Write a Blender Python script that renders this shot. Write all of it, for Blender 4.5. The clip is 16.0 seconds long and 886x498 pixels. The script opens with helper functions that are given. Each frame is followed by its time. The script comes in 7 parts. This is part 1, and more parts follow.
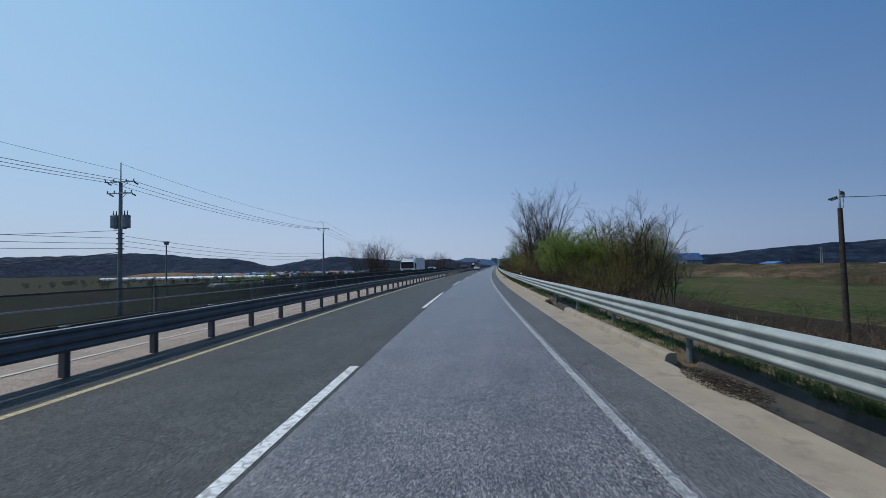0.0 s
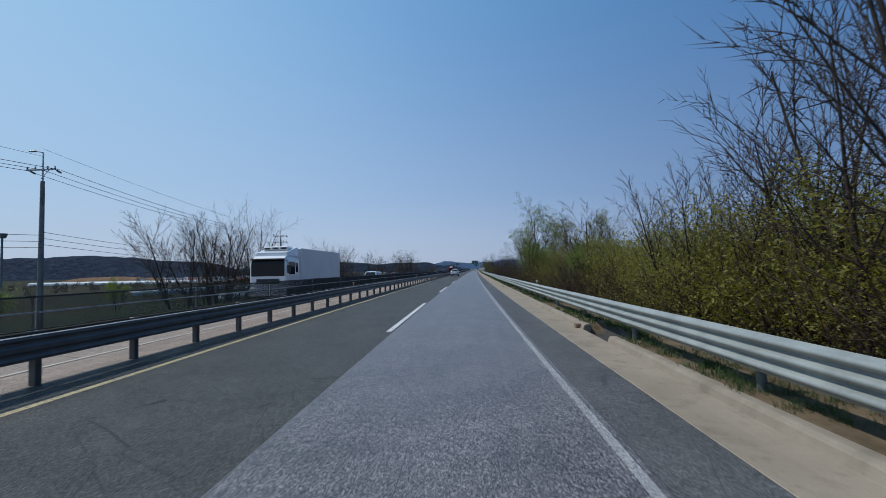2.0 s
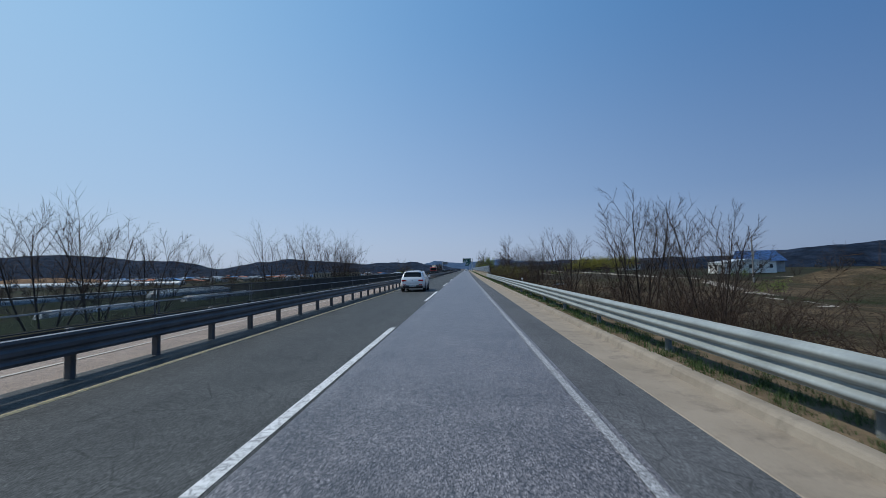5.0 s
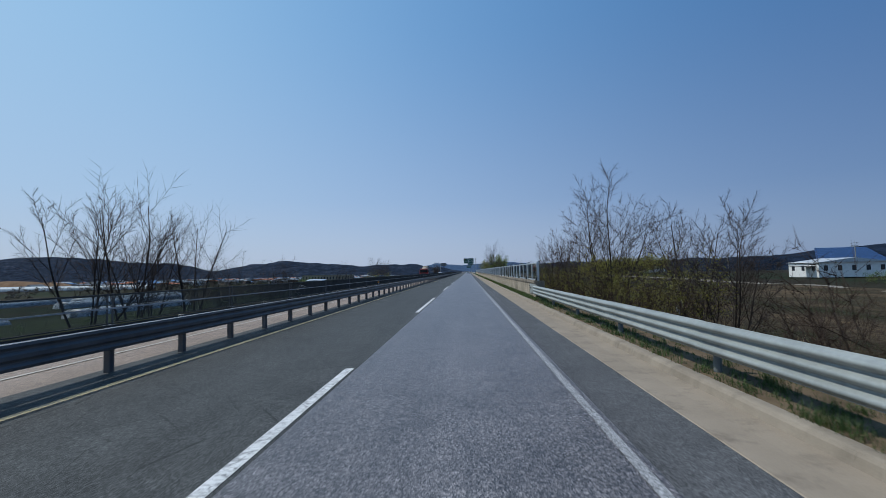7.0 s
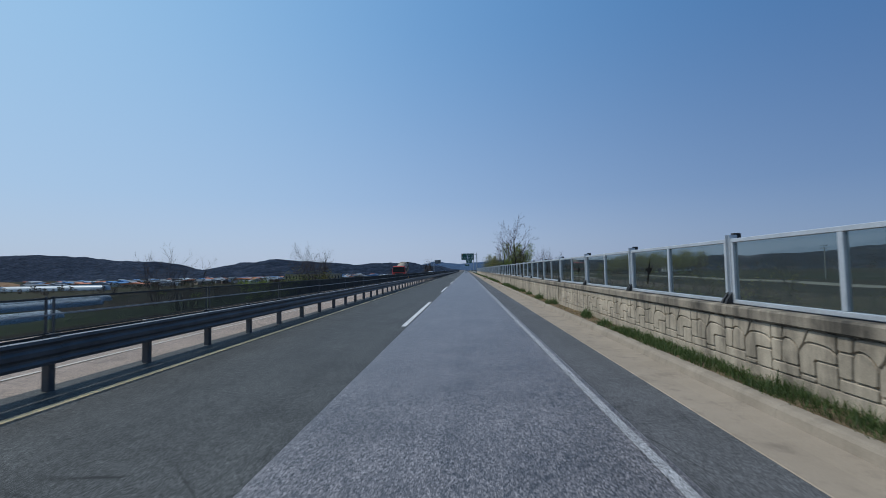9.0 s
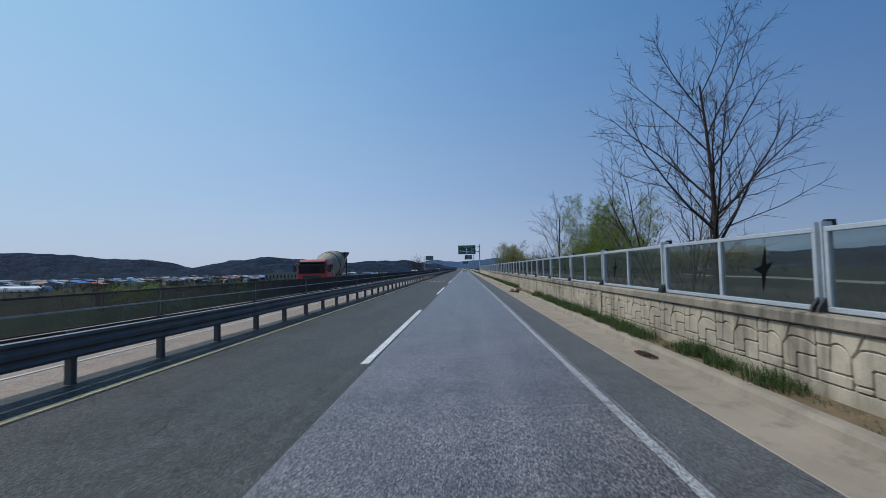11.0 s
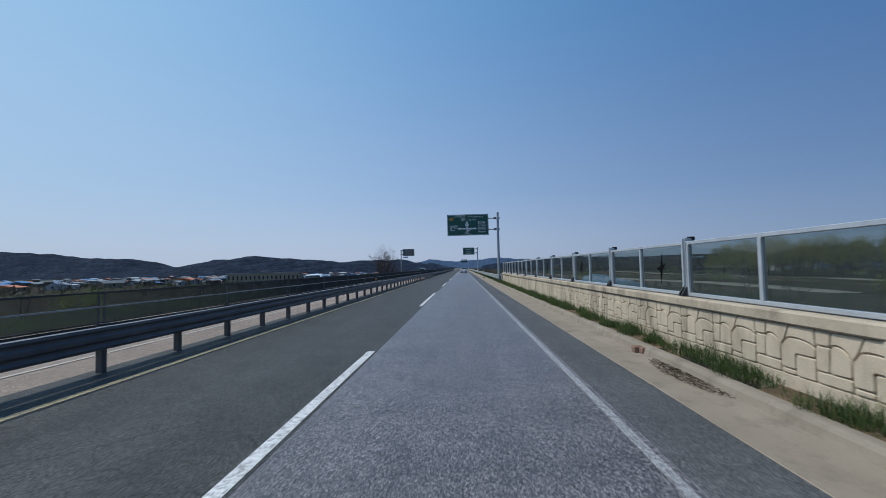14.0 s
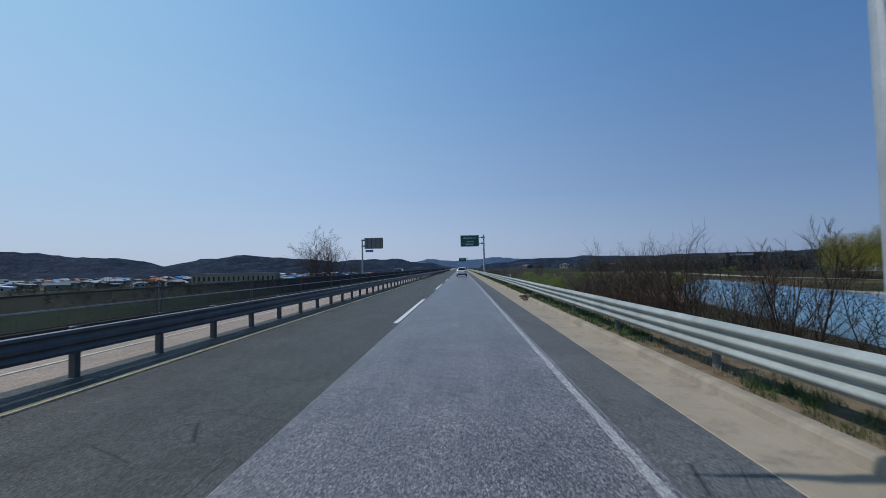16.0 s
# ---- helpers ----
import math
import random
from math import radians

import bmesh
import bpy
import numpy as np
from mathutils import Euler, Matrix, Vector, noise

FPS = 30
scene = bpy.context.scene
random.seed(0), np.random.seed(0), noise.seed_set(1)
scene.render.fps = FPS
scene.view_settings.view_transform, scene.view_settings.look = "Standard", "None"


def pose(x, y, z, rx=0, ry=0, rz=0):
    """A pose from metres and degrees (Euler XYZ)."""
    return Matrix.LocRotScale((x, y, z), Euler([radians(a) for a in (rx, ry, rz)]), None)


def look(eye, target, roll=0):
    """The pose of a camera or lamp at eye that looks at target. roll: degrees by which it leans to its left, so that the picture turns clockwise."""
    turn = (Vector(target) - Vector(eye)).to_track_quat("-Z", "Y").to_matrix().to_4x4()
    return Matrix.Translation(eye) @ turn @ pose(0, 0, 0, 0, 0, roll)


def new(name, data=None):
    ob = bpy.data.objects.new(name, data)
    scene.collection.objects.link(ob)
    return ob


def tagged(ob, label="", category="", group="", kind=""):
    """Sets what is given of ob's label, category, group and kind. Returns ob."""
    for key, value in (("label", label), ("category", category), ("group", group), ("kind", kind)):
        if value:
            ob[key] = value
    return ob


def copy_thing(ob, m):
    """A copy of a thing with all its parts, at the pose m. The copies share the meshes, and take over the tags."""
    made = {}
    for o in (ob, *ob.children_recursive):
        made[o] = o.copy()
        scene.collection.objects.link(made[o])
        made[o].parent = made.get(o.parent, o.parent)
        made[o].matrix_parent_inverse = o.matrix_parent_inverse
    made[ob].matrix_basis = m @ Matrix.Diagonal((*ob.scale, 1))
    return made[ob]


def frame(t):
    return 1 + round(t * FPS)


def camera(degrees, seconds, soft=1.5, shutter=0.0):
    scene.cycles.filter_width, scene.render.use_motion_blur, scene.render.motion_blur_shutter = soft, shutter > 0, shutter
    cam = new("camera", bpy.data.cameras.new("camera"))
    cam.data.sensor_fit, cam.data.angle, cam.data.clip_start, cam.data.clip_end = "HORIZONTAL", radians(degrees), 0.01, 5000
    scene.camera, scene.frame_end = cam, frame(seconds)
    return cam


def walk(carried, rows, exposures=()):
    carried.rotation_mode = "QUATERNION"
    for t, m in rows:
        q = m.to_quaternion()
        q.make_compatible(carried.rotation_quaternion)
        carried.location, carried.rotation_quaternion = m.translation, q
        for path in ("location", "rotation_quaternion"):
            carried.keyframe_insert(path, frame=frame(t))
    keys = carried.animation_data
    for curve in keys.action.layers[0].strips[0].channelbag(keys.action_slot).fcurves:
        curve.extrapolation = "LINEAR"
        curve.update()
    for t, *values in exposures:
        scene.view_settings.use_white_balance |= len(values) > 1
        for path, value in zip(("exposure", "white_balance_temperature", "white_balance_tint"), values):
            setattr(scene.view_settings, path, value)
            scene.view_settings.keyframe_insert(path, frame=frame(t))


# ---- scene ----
# ---- the road's line in plan: distance s along it, u to the right of the lane line ----
KNOTS = np.arange(-40.0, 641.0, 40.0)
BEND = np.array([0.888, 1.030, 0.888, 0.276, 0.038, 0.049, 0.077, 0.044, 0.008, -0.060, 0.076, -0.029, -0.020, -0.014, -0.009, -0.007, -0.005, -0.004]) * 1e-3
GS = np.arange(-300.0, 2600.0, 2.0)
PSI = np.cumsum(np.interp(GS, KNOTS, BEND, right=0.0)) * 2
PSI -= np.interp(300, GS, PSI)
GX, GY = np.cumsum(np.sin(PSI)) * 2, np.cumsum(np.cos(PSI)) * 2
GX -= np.interp(0, GS, GX)
GY -= np.interp(0, GS, GY)


def turn_at(s):
    return float(np.interp(s, GS, PSI))


def P(s, u, z=0.0):
    a = turn_at(s)
    return Vector((float(np.interp(s, GS, GX)) + u * math.cos(a), float(np.interp(s, GS, GY)) - u * math.sin(a), z))


def spot(s, u, z=0.0, rz=0.0):
    """A pose on the road: x to its right, y along it."""
    return Matrix.Translation(P(s, u, z)) @ Matrix.Rotation(-turn_at(s) + radians(rz), 4, "Z")


# ---- camera ----
EYE = 1.67
cam = camera(91.8, 16.0, soft=0.68, shutter=0.04)
# seconds, s, u, degrees to the left of the road, up, lean
PATH = [
    (0, 2.46, 1.97, 3.15, 2.33, -1.20),
    (0.5, 14.01, 2.02, 2.87, 2.44, -1.19),
    (1, 25.47, 2.07, 2.75, 2.39, -1.18),
    (1.5, 36.86, 2.12, 2.72, 2.60, -1.19),
    (2, 48.28, 2.14, 2.73, 2.73, -1.17),
    (2.5, 59.88, 2.14, 2.79, 2.83, -1.17),
    (3, 71.40, 2.11, 2.88, 2.83, -1.16),
    (3.5, 83.02, 2.07, 2.76, 2.72, -1.17),
    (4, 94.52, 2.07, 2.72, 2.69, -1.18),
    (4.5, 105.89, 2.10, 2.65, 2.63, -1.18),
    (5, 117.22, 2.10, 2.72, 2.71, -1.18),
    (5.5, 128.47, 2.10, 2.79, 2.78, -1.18),
    (6, 139.70, 2.09, 2.86, 2.86, -1.19),
    (6.5, 150.93, 2.09, 2.94, 2.94, -1.19),
    (7, 162.21, 2.08, 3.01, 3.01, -1.19),
    (7.5, 173.52, 2.00, 3.16, 3.00, -1.21),
    (8, 184.71, 1.94, 2.95, 2.95, -1.18),
    (8.5, 195.90, 1.92, 2.93, 2.88, -1.18),
    (9, 207.08, 1.90, 2.91, 2.82, -1.18),
    (9.5, 218.29, 1.87, 2.89, 2.75, -1.18),
    (10, 229.57, 1.85, 2.87, 2.69, -1.18),
    (10.5, 240.94, 1.83, 2.85, 2.62, -1.18),
    (11, 252.37, 1.81, 2.81, 2.56, -1.20),
    (11.5, 263.64, 1.83, 2.57, 2.52, -1.19),
    (12, 275.01, 1.89, 2.29, 2.55, -1.20),
    (12.5, 286.38, 1.93, 2.23, 2.59, -1.23),
    (13, 297.89, 1.96, 2.46, 2.56, -1.23),
    (13.5, 309.50, 1.96, 2.69, 2.56, -1.23),
    (14, 321.00, 1.90, 2.60, 2.53, -1.20),
    (14.5, 332.49, 1.96, 2.44, 2.52, -1.20),
    (15, 343.94, 1.98, 2.48, 2.62, -1.19),
    (15.5, 355.64, 1.98, 2.48, 2.43, -1.16),
    (16, 366.88, 2.06, 2.44, 2.48, -1.17),
]


def eye_pose(s, u, yaw, up, lean):
    eye = P(s, u, EYE)
    y, p = radians(yaw) - turn_at(s), radians(up)
    ahead = Vector((-math.sin(y) * math.cos(p), math.cos(y) * math.cos(p), math.sin(p)))
    return look(eye, eye + ahead * 10, lean)


walk(cam, [(t, eye_pose(*row)) for t, *row in PATH], [(0, 0.0, 6250, 8), (16, 0.0, 6250, 8)])

# ---- sky and sun ----
SUN_UP, SUN_SIDE = 56.0, -84.5
world = bpy.data.worlds.new("sky")
scene.world = world
world.use_nodes = True
wn, wl = world.node_tree.nodes, world.node_tree.links
sky = wn.new("ShaderNodeTexSky")
sky.sky_type = "NISHITA"
sky.sun_disc = False
sky.sun_elevation, sky.sun_rotation = radians(SUN_UP), radians(SUN_SIDE)
sky.altitude, sky.air_density, sky.dust_density, sky.ozone_density = 100, 1.0, 1.6, 4.0


def blend(fac, a, b):
    node = wn.new("ShaderNodeMix")
    node.data_type = "RGBA"
    for i, v in ((0, fac), (6, a), (7, b)):
        if isinstance(v, float):
            node.inputs[i].default_value = v
        else:
            wl.new(v, node.inputs[i])
    return node.outputs[2]


def slope(fac, *stops):
    node = wn.new("ShaderNodeValToRGB")
    e = node.color_ramp.elements
    node.color_ramp.interpolation = "B_SPLINE" if len(stops) > 2 else "LINEAR"
    while len(e) < len(stops):
        e.new(0.5)
    for q, (p, c) in zip(e, stops):
        q.position, q.color = p, (*(v / 8 for v in c), 1)
    wl.new(fac, node.inputs[0])
    return node.outputs[0]


# spring haze: pale at the horizon, brighter on the sun's side
split = wn.new("ShaderNodeSeparateXYZ")
wl.new(wn.new("ShaderNodeTexCoord").outputs["Generated"], split.inputs[0])
side = wn.new("ShaderNodeMapRange")
side.inputs[1].default_value, side.inputs[2].default_value = -1.0, 1.0
wl.new(split.outputs[0], side.inputs[0])
high = slope(side.outputs[0], (0.05, (3.1, 5.1, 6.7)), (0.45, (1.0, 2.7, 5.35)), (0.92, (0.03, 0.55, 1.9)))
low = slope(side.outputs[0], (0.05, (3.4, 3.9, 5.0)), (0.45, (4.3, 4.8, 6.0)), (0.92, (0.9, 1.5, 2.8)))
rise = slope(split.outputs[2], (0.0, (8, 8, 8)), (0.16, (4.2, 4.2, 4.2)), (0.50, (0, 0, 0)))
grad = blend(rise, high, low)
gain = wn.new("ShaderNodeVectorMath")
gain.operation = "SCALE"
gain.inputs["Scale"].default_value = 8.0
wl.new(grad, gain.inputs[0])
wl.new(blend(0.86, sky.outputs[0], gain.outputs[0]), wn["Background"].inputs[0])
wn["Background"].inputs[1].default_value = 0.125
sun = new("sun", bpy.data.lights.new("sun", "SUN"))
sun.data.energy, sun.data.angle, sun.data.color = 3.2, radians(0.6), (1.0, 0.95, 0.87)
sd = Vector((math.sin(radians(SUN_SIDE)) * math.cos(radians(SUN_UP)), math.cos(radians(SUN_SIDE)) * math.cos(radians(SUN_UP)), math.sin(radians(SUN_UP))))
sun.matrix_world = look(sd * 100, (0, 0, 0))
scene.view_settings.exposure = 0.0


# ---- materials ----
class Mat:
    """A small node builder."""

    def __init__(self, name, rough=0.8, metal=0.0):
        self.m = bpy.data.materials.new(name)
        self.m.use_nodes = True
        self.n, self.l = self.m.node_tree.nodes, self.m.node_tree.links
        self.b = self.n["Principled BSDF"]
        self.b.inputs["Roughness"].default_value = rough
        self.b.inputs["Metallic"].default_value = metal
        self.b.inputs["Specular IOR Level"].default_value = 0.08 if rough >= 0.9 else 0.25 if rough >= 0.8 else 0.5
        self.pos = self.n.new("ShaderNodeNewGeometry").outputs["Position"]

    def stretch(self, v, source=None):
        node = self.n.new("ShaderNodeVectorMath")
        node.operation = "MULTIPLY"
        self.l.new(source or self.pos, node.inputs[0])
        node.inputs[1].default_value = v
        return node.outputs[0]

    def noise(self, scale, detail=4.0, rough=0.6, source=None, distort=0.0):
        node = self.n.new("ShaderNodeTexNoise")
        node.inputs["Scale"].default_value, node.inputs["Detail"].default_value = scale, detail
        node.inputs["Roughness"].default_value, node.inputs["Distortion"].default_value = rough, distort
        self.l.new(source or self.pos, node.inputs["Vector"])
        return node.outputs["Fac"]

    def cells(self, scale, feature="F1", out="Distance", source=None):
        node = self.n.new("ShaderNodeTexVoronoi")
        node.feature = feature
        node.inputs["Scale"].default_value = scale
        self.l.new(source or self.pos, node.inputs["Vector"])
        return node.outputs[out]

    def ramp(self, fac, *stops):
        node = self.n.new("ShaderNodeValToRGB")
        e = node.color_ramp.elements
        while len(e) < len(stops):
            e.new(0.5)
        for k, (p, c) in zip(e, stops):
            k.position = p
            k.color = (*c, 1) if isinstance(c, tuple) else (c, c, c, 1)
        self.l.new(fac, node.inputs[0])
        return node.outputs[0]

    def mix(self, fac, a, b, blend="MIX"):
        node = self.n.new("ShaderNodeMix")
        node.data_type, node.blend_type = "RGBA", blend
        for i, v in ((0, fac), (6, a), (7, b)):
            sock = node.inputs[i]
            if isinstance(v, (int, float)):
                sock.default_value = v if i == 0 else (v, v, v, 1)
            elif isinstance(v, tuple):
                sock.default_value = (*v, 1)
            else:
                self.l.new(v, sock)
        return node.outputs[2]

    def random(self):
        return self.n.new("ShaderNodeObjectInfo").outputs["Random"]

    def uv(self):
        return self.n.new("ShaderNodeUVMap").outputs[0]

    def bump(self, height, strength=0.3, dist=0.01):
        node = self.n.new("ShaderNodeBump")
        node.inputs["Strength"].default_value, node.inputs["Distance"].default_value = strength, dist
        self.l.new(height, node.inputs["Height"])
        self.l.new(node.outputs[0], self.b.inputs["Normal"])
        return self

    def colour(self, c):
        if isinstance(c, tuple):
            self.b.inputs["Base Color"].default_value = (*c, 1)
        else:
            self.l.new(c, self.b.inputs["Base Color"])
        return self

    def rough(self, c):
        self.l.new(c, self.b.inputs["Roughness"])
        return self


def plain(name, dark, light, scale=3.0, rough=0.7, metal=0.0, fine=40.0, bump=0.15, dist=0.004):
    """Two tones by a coarse and a fine grain."""
    k = Mat(name, rough, metal)
    base = k.ramp(k.noise(scale, 5), (0.3, dark), (0.7, light))
    grain = k.noise(fine, 3)
    k.colour(k.mix(0.25, base, k.ramp(grain, (0.3, 0.35), (0.7, 0.65)), "OVERLAY"))
    return k.bump(grain, bump, dist).m


def asphalt(name, tone, speck, seed, hue=(1.09, 1.0, 1.0)):
    """Rolled stones in bitumen: each stone its own tone, dark pores, patches, streaks along the lane and a few cracks."""
    coarse = speck > 1.8
    k = Mat(name, 0.40 if coarse else 0.60)
    k.b.inputs["Specular IOR Level"].default_value = 0.62 if coarse else 0.06
    p = k.stretch((1, 1, 1))
    size = 78.0 if coarse else 95.0
    fine = k.cells(size + seed, out="Color", source=p)
    stone = k.ramp(fine, (0.22, tone * (0.22 if coarse else 0.50)), (0.44, tone * 0.78), (0.64, tone * 1.16), (0.84, tone * speck * 1.15))
    patch = k.ramp(k.noise(0.8, 7, 0.7), (0.32, 0.30), (0.68, 0.62))
    c = k.mix(0.75 if coarse else 0.5, stone, patch, "OVERLAY")
    clump = k.ramp(k.noise(30.0, 5, 0.8, source=p), (0.38, 0.06), (0.62, 0.92))
    c = k.mix(0.30, c, clump, "OVERLAY")
    mottle = k.ramp(k.noise(7.0, 5, 0.75, source=p), (0.36, 0.30), (0.64, 0.68))
    c = k.mix(0.42 if coarse else 0.30, c, mottle, "OVERLAY")
    streak = k.ramp(k.noise(1.0, 4, 0.6, source=k.stretch((2.2, 0.05, 1))), (0.3, 0.42), (0.7, 0.57))
    c = k.mix(0.7, c, streak, "OVERLAY")
    pore = k.ramp(k.cells(11.0 + seed * 0.1, source=k.stretch((1, 0.8, 1))), (0.10, 0.0), (0.17, 1.0))
    some = k.ramp(k.noise(2.6, 3), (0.50, 1.0), (0.58, 0.0))
    pore = k.mix(1.0, pore, some, "LIGHTEN")
    c = k.mix(pore, (tone * 0.32,) * 3, c) if coarse else c
    web = k.cells(1.3, "DISTANCE_TO_EDGE", "Distance", source=k.mix(0.16, p, k.n.new("ShaderNodeTexNoise").outputs["Color"]))
    crack = k.ramp(web, (0.0, 0.0), (0.006, 1.0))
    gate = k.ramp(k.noise(0.11, 3), (0.40, 0.0), (0.46, 1.0)) if coarse else k.ramp(k.noise(0.16, 3), (0.46, 0.0), (0.52, 1.0))
    mask = k.mix(1.0, crack, gate, "LIGHTEN")
    c = k.mix(mask, (tone * 0.3,) * 3, c)
    tint = k.mix(1.0, c, hue, "MULTIPLY")
    k.colour(tint)
    return k.bump(k.cells(size + seed, source=p), 0.45 if coarse else 0.2, 0.006).m


def paint(name, c, worn, under, grit=16.0):
    """Road paint, cracked and worn down to the asphalt."""
    k = Mat(name, 0.6)
    net = k.cells(9.0, "DISTANCE_TO_EDGE", "Distance", source=k.stretch((0.45, 1.5, 1)))
    lines = k.ramp(net, (0.0, 0.1), (0.06, 1.0))
    wear = k.ramp(k.noise(grit, 6, 0.75), (worn - 0.05, 0.0), (worn + 0.08, 1.0))
    mask = k.mix(1.0, lines, wear, "DARKEN")
    dirt = k.ramp(k.noise(2.5, 4), (0.3, tuple(v * 0.72 for v in c)), (0.7, c))
    k.colour(k.mix(mask, (under, under, under), dirt))
    return k.bump(mask, 0.3, 0.004).m


def leaf_paint(name, dark, light):
    k = Mat(name, 0.6)
    isl = k.n.new("ShaderNodeNewGeometry").outputs["Random Per Island"]
    k.colour(k.ramp(isl, (0.0, dark), (1.0, light)))
    k.b.inputs["Subsurface Weight"].default_value = 0.0
    tr = k.n.new("ShaderNodeBsdfTranslucent")
    k.l.new(k.ramp(isl, (0.0, dark), (1.0, light)), tr.inputs[0])
    mx = k.n.new("ShaderNodeMixShader")
    mx.inputs[0].default_value = 0.5
    k.l.new(k.b.outputs[0], mx.inputs[1])
    k.l.new(tr.outputs[0], mx.inputs[2])
    k.l.new(mx.outputs[0], k.n["Material Output"].inputs[0])
    return k.m


M_LANE = asphalt("asphalt_coarse", 0.108, 2.2, 0)
M_LANE2 = asphalt("asphalt_fine", 0.072, 1.75, 11, (0.99, 1.02, 1.0))
M_SHOULDER = asphalt("asphalt_shoulder", 0.102, 1.3, 5, (0.99, 1.0, 1.03))
# Paler and warmer in tone than the near lanes.
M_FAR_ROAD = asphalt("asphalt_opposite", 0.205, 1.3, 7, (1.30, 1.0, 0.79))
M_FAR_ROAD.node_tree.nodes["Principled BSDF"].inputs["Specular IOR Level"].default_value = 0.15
M_WHITE = paint("white_road_paint", (0.72, 0.72, 0.71), 0.40, 0.11)
M_EDGE = paint("worn_white_paint", (0.50, 0.50, 0.505), 0.48, 0.10, 75.0)
M_YELLOW = paint("yellow_road_paint", (0.50, 0.40, 0.20), 0.40, 0.12)
M_PALEY = paint("worn_yellow_paint", (0.52, 0.45, 0.36), 0.40, 0.26)
M_GHOST = paint("faded_road_paint", (0.58, 0.58, 0.58), 0.44, 0.10, 80.0)


def concrete(name, dark, light, stain, scale=0.8):
    k = Mat(name, 0.85)
    base = k.ramp(k.noise(scale, 6, 0.65), (0.32, dark), (0.68, light))
    blot = k.ramp(k.noise(2.2, 6, 0.7, source=k.stretch((1, 1, 0.45))), (0.52, 1.0), (0.72, 0.0))
    c = k.mix(blot, stain, base)
    grain = k.noise(60.0, 3)
    k.colour(k.mix(0.3, c, k.ramp(grain, (0.3, 0.38), (0.7, 0.62)), "OVERLAY"))
    return k.bump(grain, 0.3, 0.004).m


def weathered(name, dark, light, stain):
    """Outdoor concrete: blotches, rain streaks running down and a fine grain."""
    k = Mat(name, 0.88)
    base = k.ramp(k.noise(1.3, 7, 0.7), (0.30, dark), (0.70, light))
    run = k.noise(1.0, 5, 0.65, source=k.stretch((2.6, 2.6, 0.40)))
    c = k.mix(k.ramp(run, (0.42, 1.0), (0.64, 0.0)), stain, base)
    blot = k.noise(0.55, 6, 0.7)
    c = k.mix(k.ramp(blot, (0.40, 0.0), (0.56, 1.0)), base, c)
    pits = k.ramp(k.cells(70.0), (0.05, 0.25), (0.18, 0.5))
    c = k.mix(0.6, c, pits, "OVERLAY")
    grain = k.noise(55.0, 4, 0.7)
    k.colour(k.mix(0.4, c, k.ramp(grain, (0.3, 0.34), (0.7, 0.66)), "OVERLAY"))
    return k.bump(grain, 0.4, 0.005).m


M_GUTTER = concrete("gutter_concrete", (0.225, 0.185, 0.14), (0.29, 0.24, 0.185), (0.165, 0.135, 0.105))
M_KERB = concrete("kerb_concrete", (0.20, 0.168, 0.13), (0.275, 0.235, 0.185), (0.165, 0.14, 0.11), 1.4)
M_WALL = weathered("stained_wall_concrete", (0.25, 0.215, 0.165), (0.47, 0.405, 0.315), (0.125, 0.108, 0.085))
M_PALEWALL = weathered("pale_wall_concrete", (0.42, 0.352, 0.262), (0.57, 0.486, 0.375), (0.29, 0.242, 0.18))
M_CAP = weathered("stained_cap_concrete", (0.14, 0.122, 0.098), (0.31, 0.268, 0.21), (0.050, 0.045, 0.038))
M_PALECAP = weathered("pale_cap_concrete", (0.34, 0.285, 0.215), (0.50, 0.425, 0.325), (0.20, 0.168, 0.13))
M_GALV = plain("galvanised_steel", (0.205, 0.225, 0.22), (0.31, 0.335, 0.325), 1.5, 0.58, 0.2, 25.0, 0.08)
# Post steel darker than the beam: the rail's shade put into its colour.
M_SHADEPOST = plain("shade_toned_galvanised_post", (0.10, 0.115, 0.115), (0.17, 0.185, 0.18), 3.0, 0.65, 0.15, 30.0)
M_POSTGREY = plain("grey_steel", (0.30, 0.32, 0.34), (0.40, 0.42, 0.44), 2.0, 0.5, 0.4)
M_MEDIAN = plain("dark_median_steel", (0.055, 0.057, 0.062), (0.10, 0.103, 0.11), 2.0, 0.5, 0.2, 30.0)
M_MEDTOP = plain("dusty_sunlit_steel", (0.22, 0.235, 0.25), (0.36, 0.38, 0.40), 3.0, 0.55, 0.2, 30.0)
M_MESH = plain("black_screen_steel", (0.024, 0.026, 0.027), (0.052, 0.054, 0.054), 3.0, 0.6, 0.2)
M_FRAME = plain("aluminium_frame", (0.42, 0.45, 0.48), (0.55, 0.58, 0.61), 2.0, 0.4, 0.45, 30.0, 0.05)
M_BLACK = plain("black_rubber", (0.012, 0.012, 0.013), (0.03, 0.03, 0.032), 5.0, 0.7)
M_BARK = plain("grey_bark", (0.026, 0.021, 0.019), (0.065, 0.052, 0.045), 6.0, 0.9, 0.0, 50.0, 0.6, 0.01)
M_TWIG = plain("brown_twigs", (0.026, 0.018, 0.015), (0.058, 0.041, 0.032), 4.0, 0.9)
M_DRY = plain("dry_scrub", (0.052, 0.036, 0.026), (0.115, 0.078, 0.054), 0.9, 0.95)
M_LEAF = leaf_paint("green_leaves", (0.085, 0.130, 0.020), (0.25, 0.31, 0.06))
M_LEAF_Y = leaf_paint("yellow_green_leaves", (0.125, 0.122, 0.016), (0.31, 0.285, 0.045))
M_LEAF_P = leaf_paint("pale_spring_leaves", (0.12, 0.13, 0.035), (0.28, 0.28, 0.09))
M_GRASS = leaf_paint("grass_blades", (0.030, 0.058, 0.014), (0.105, 0.150, 0.045))
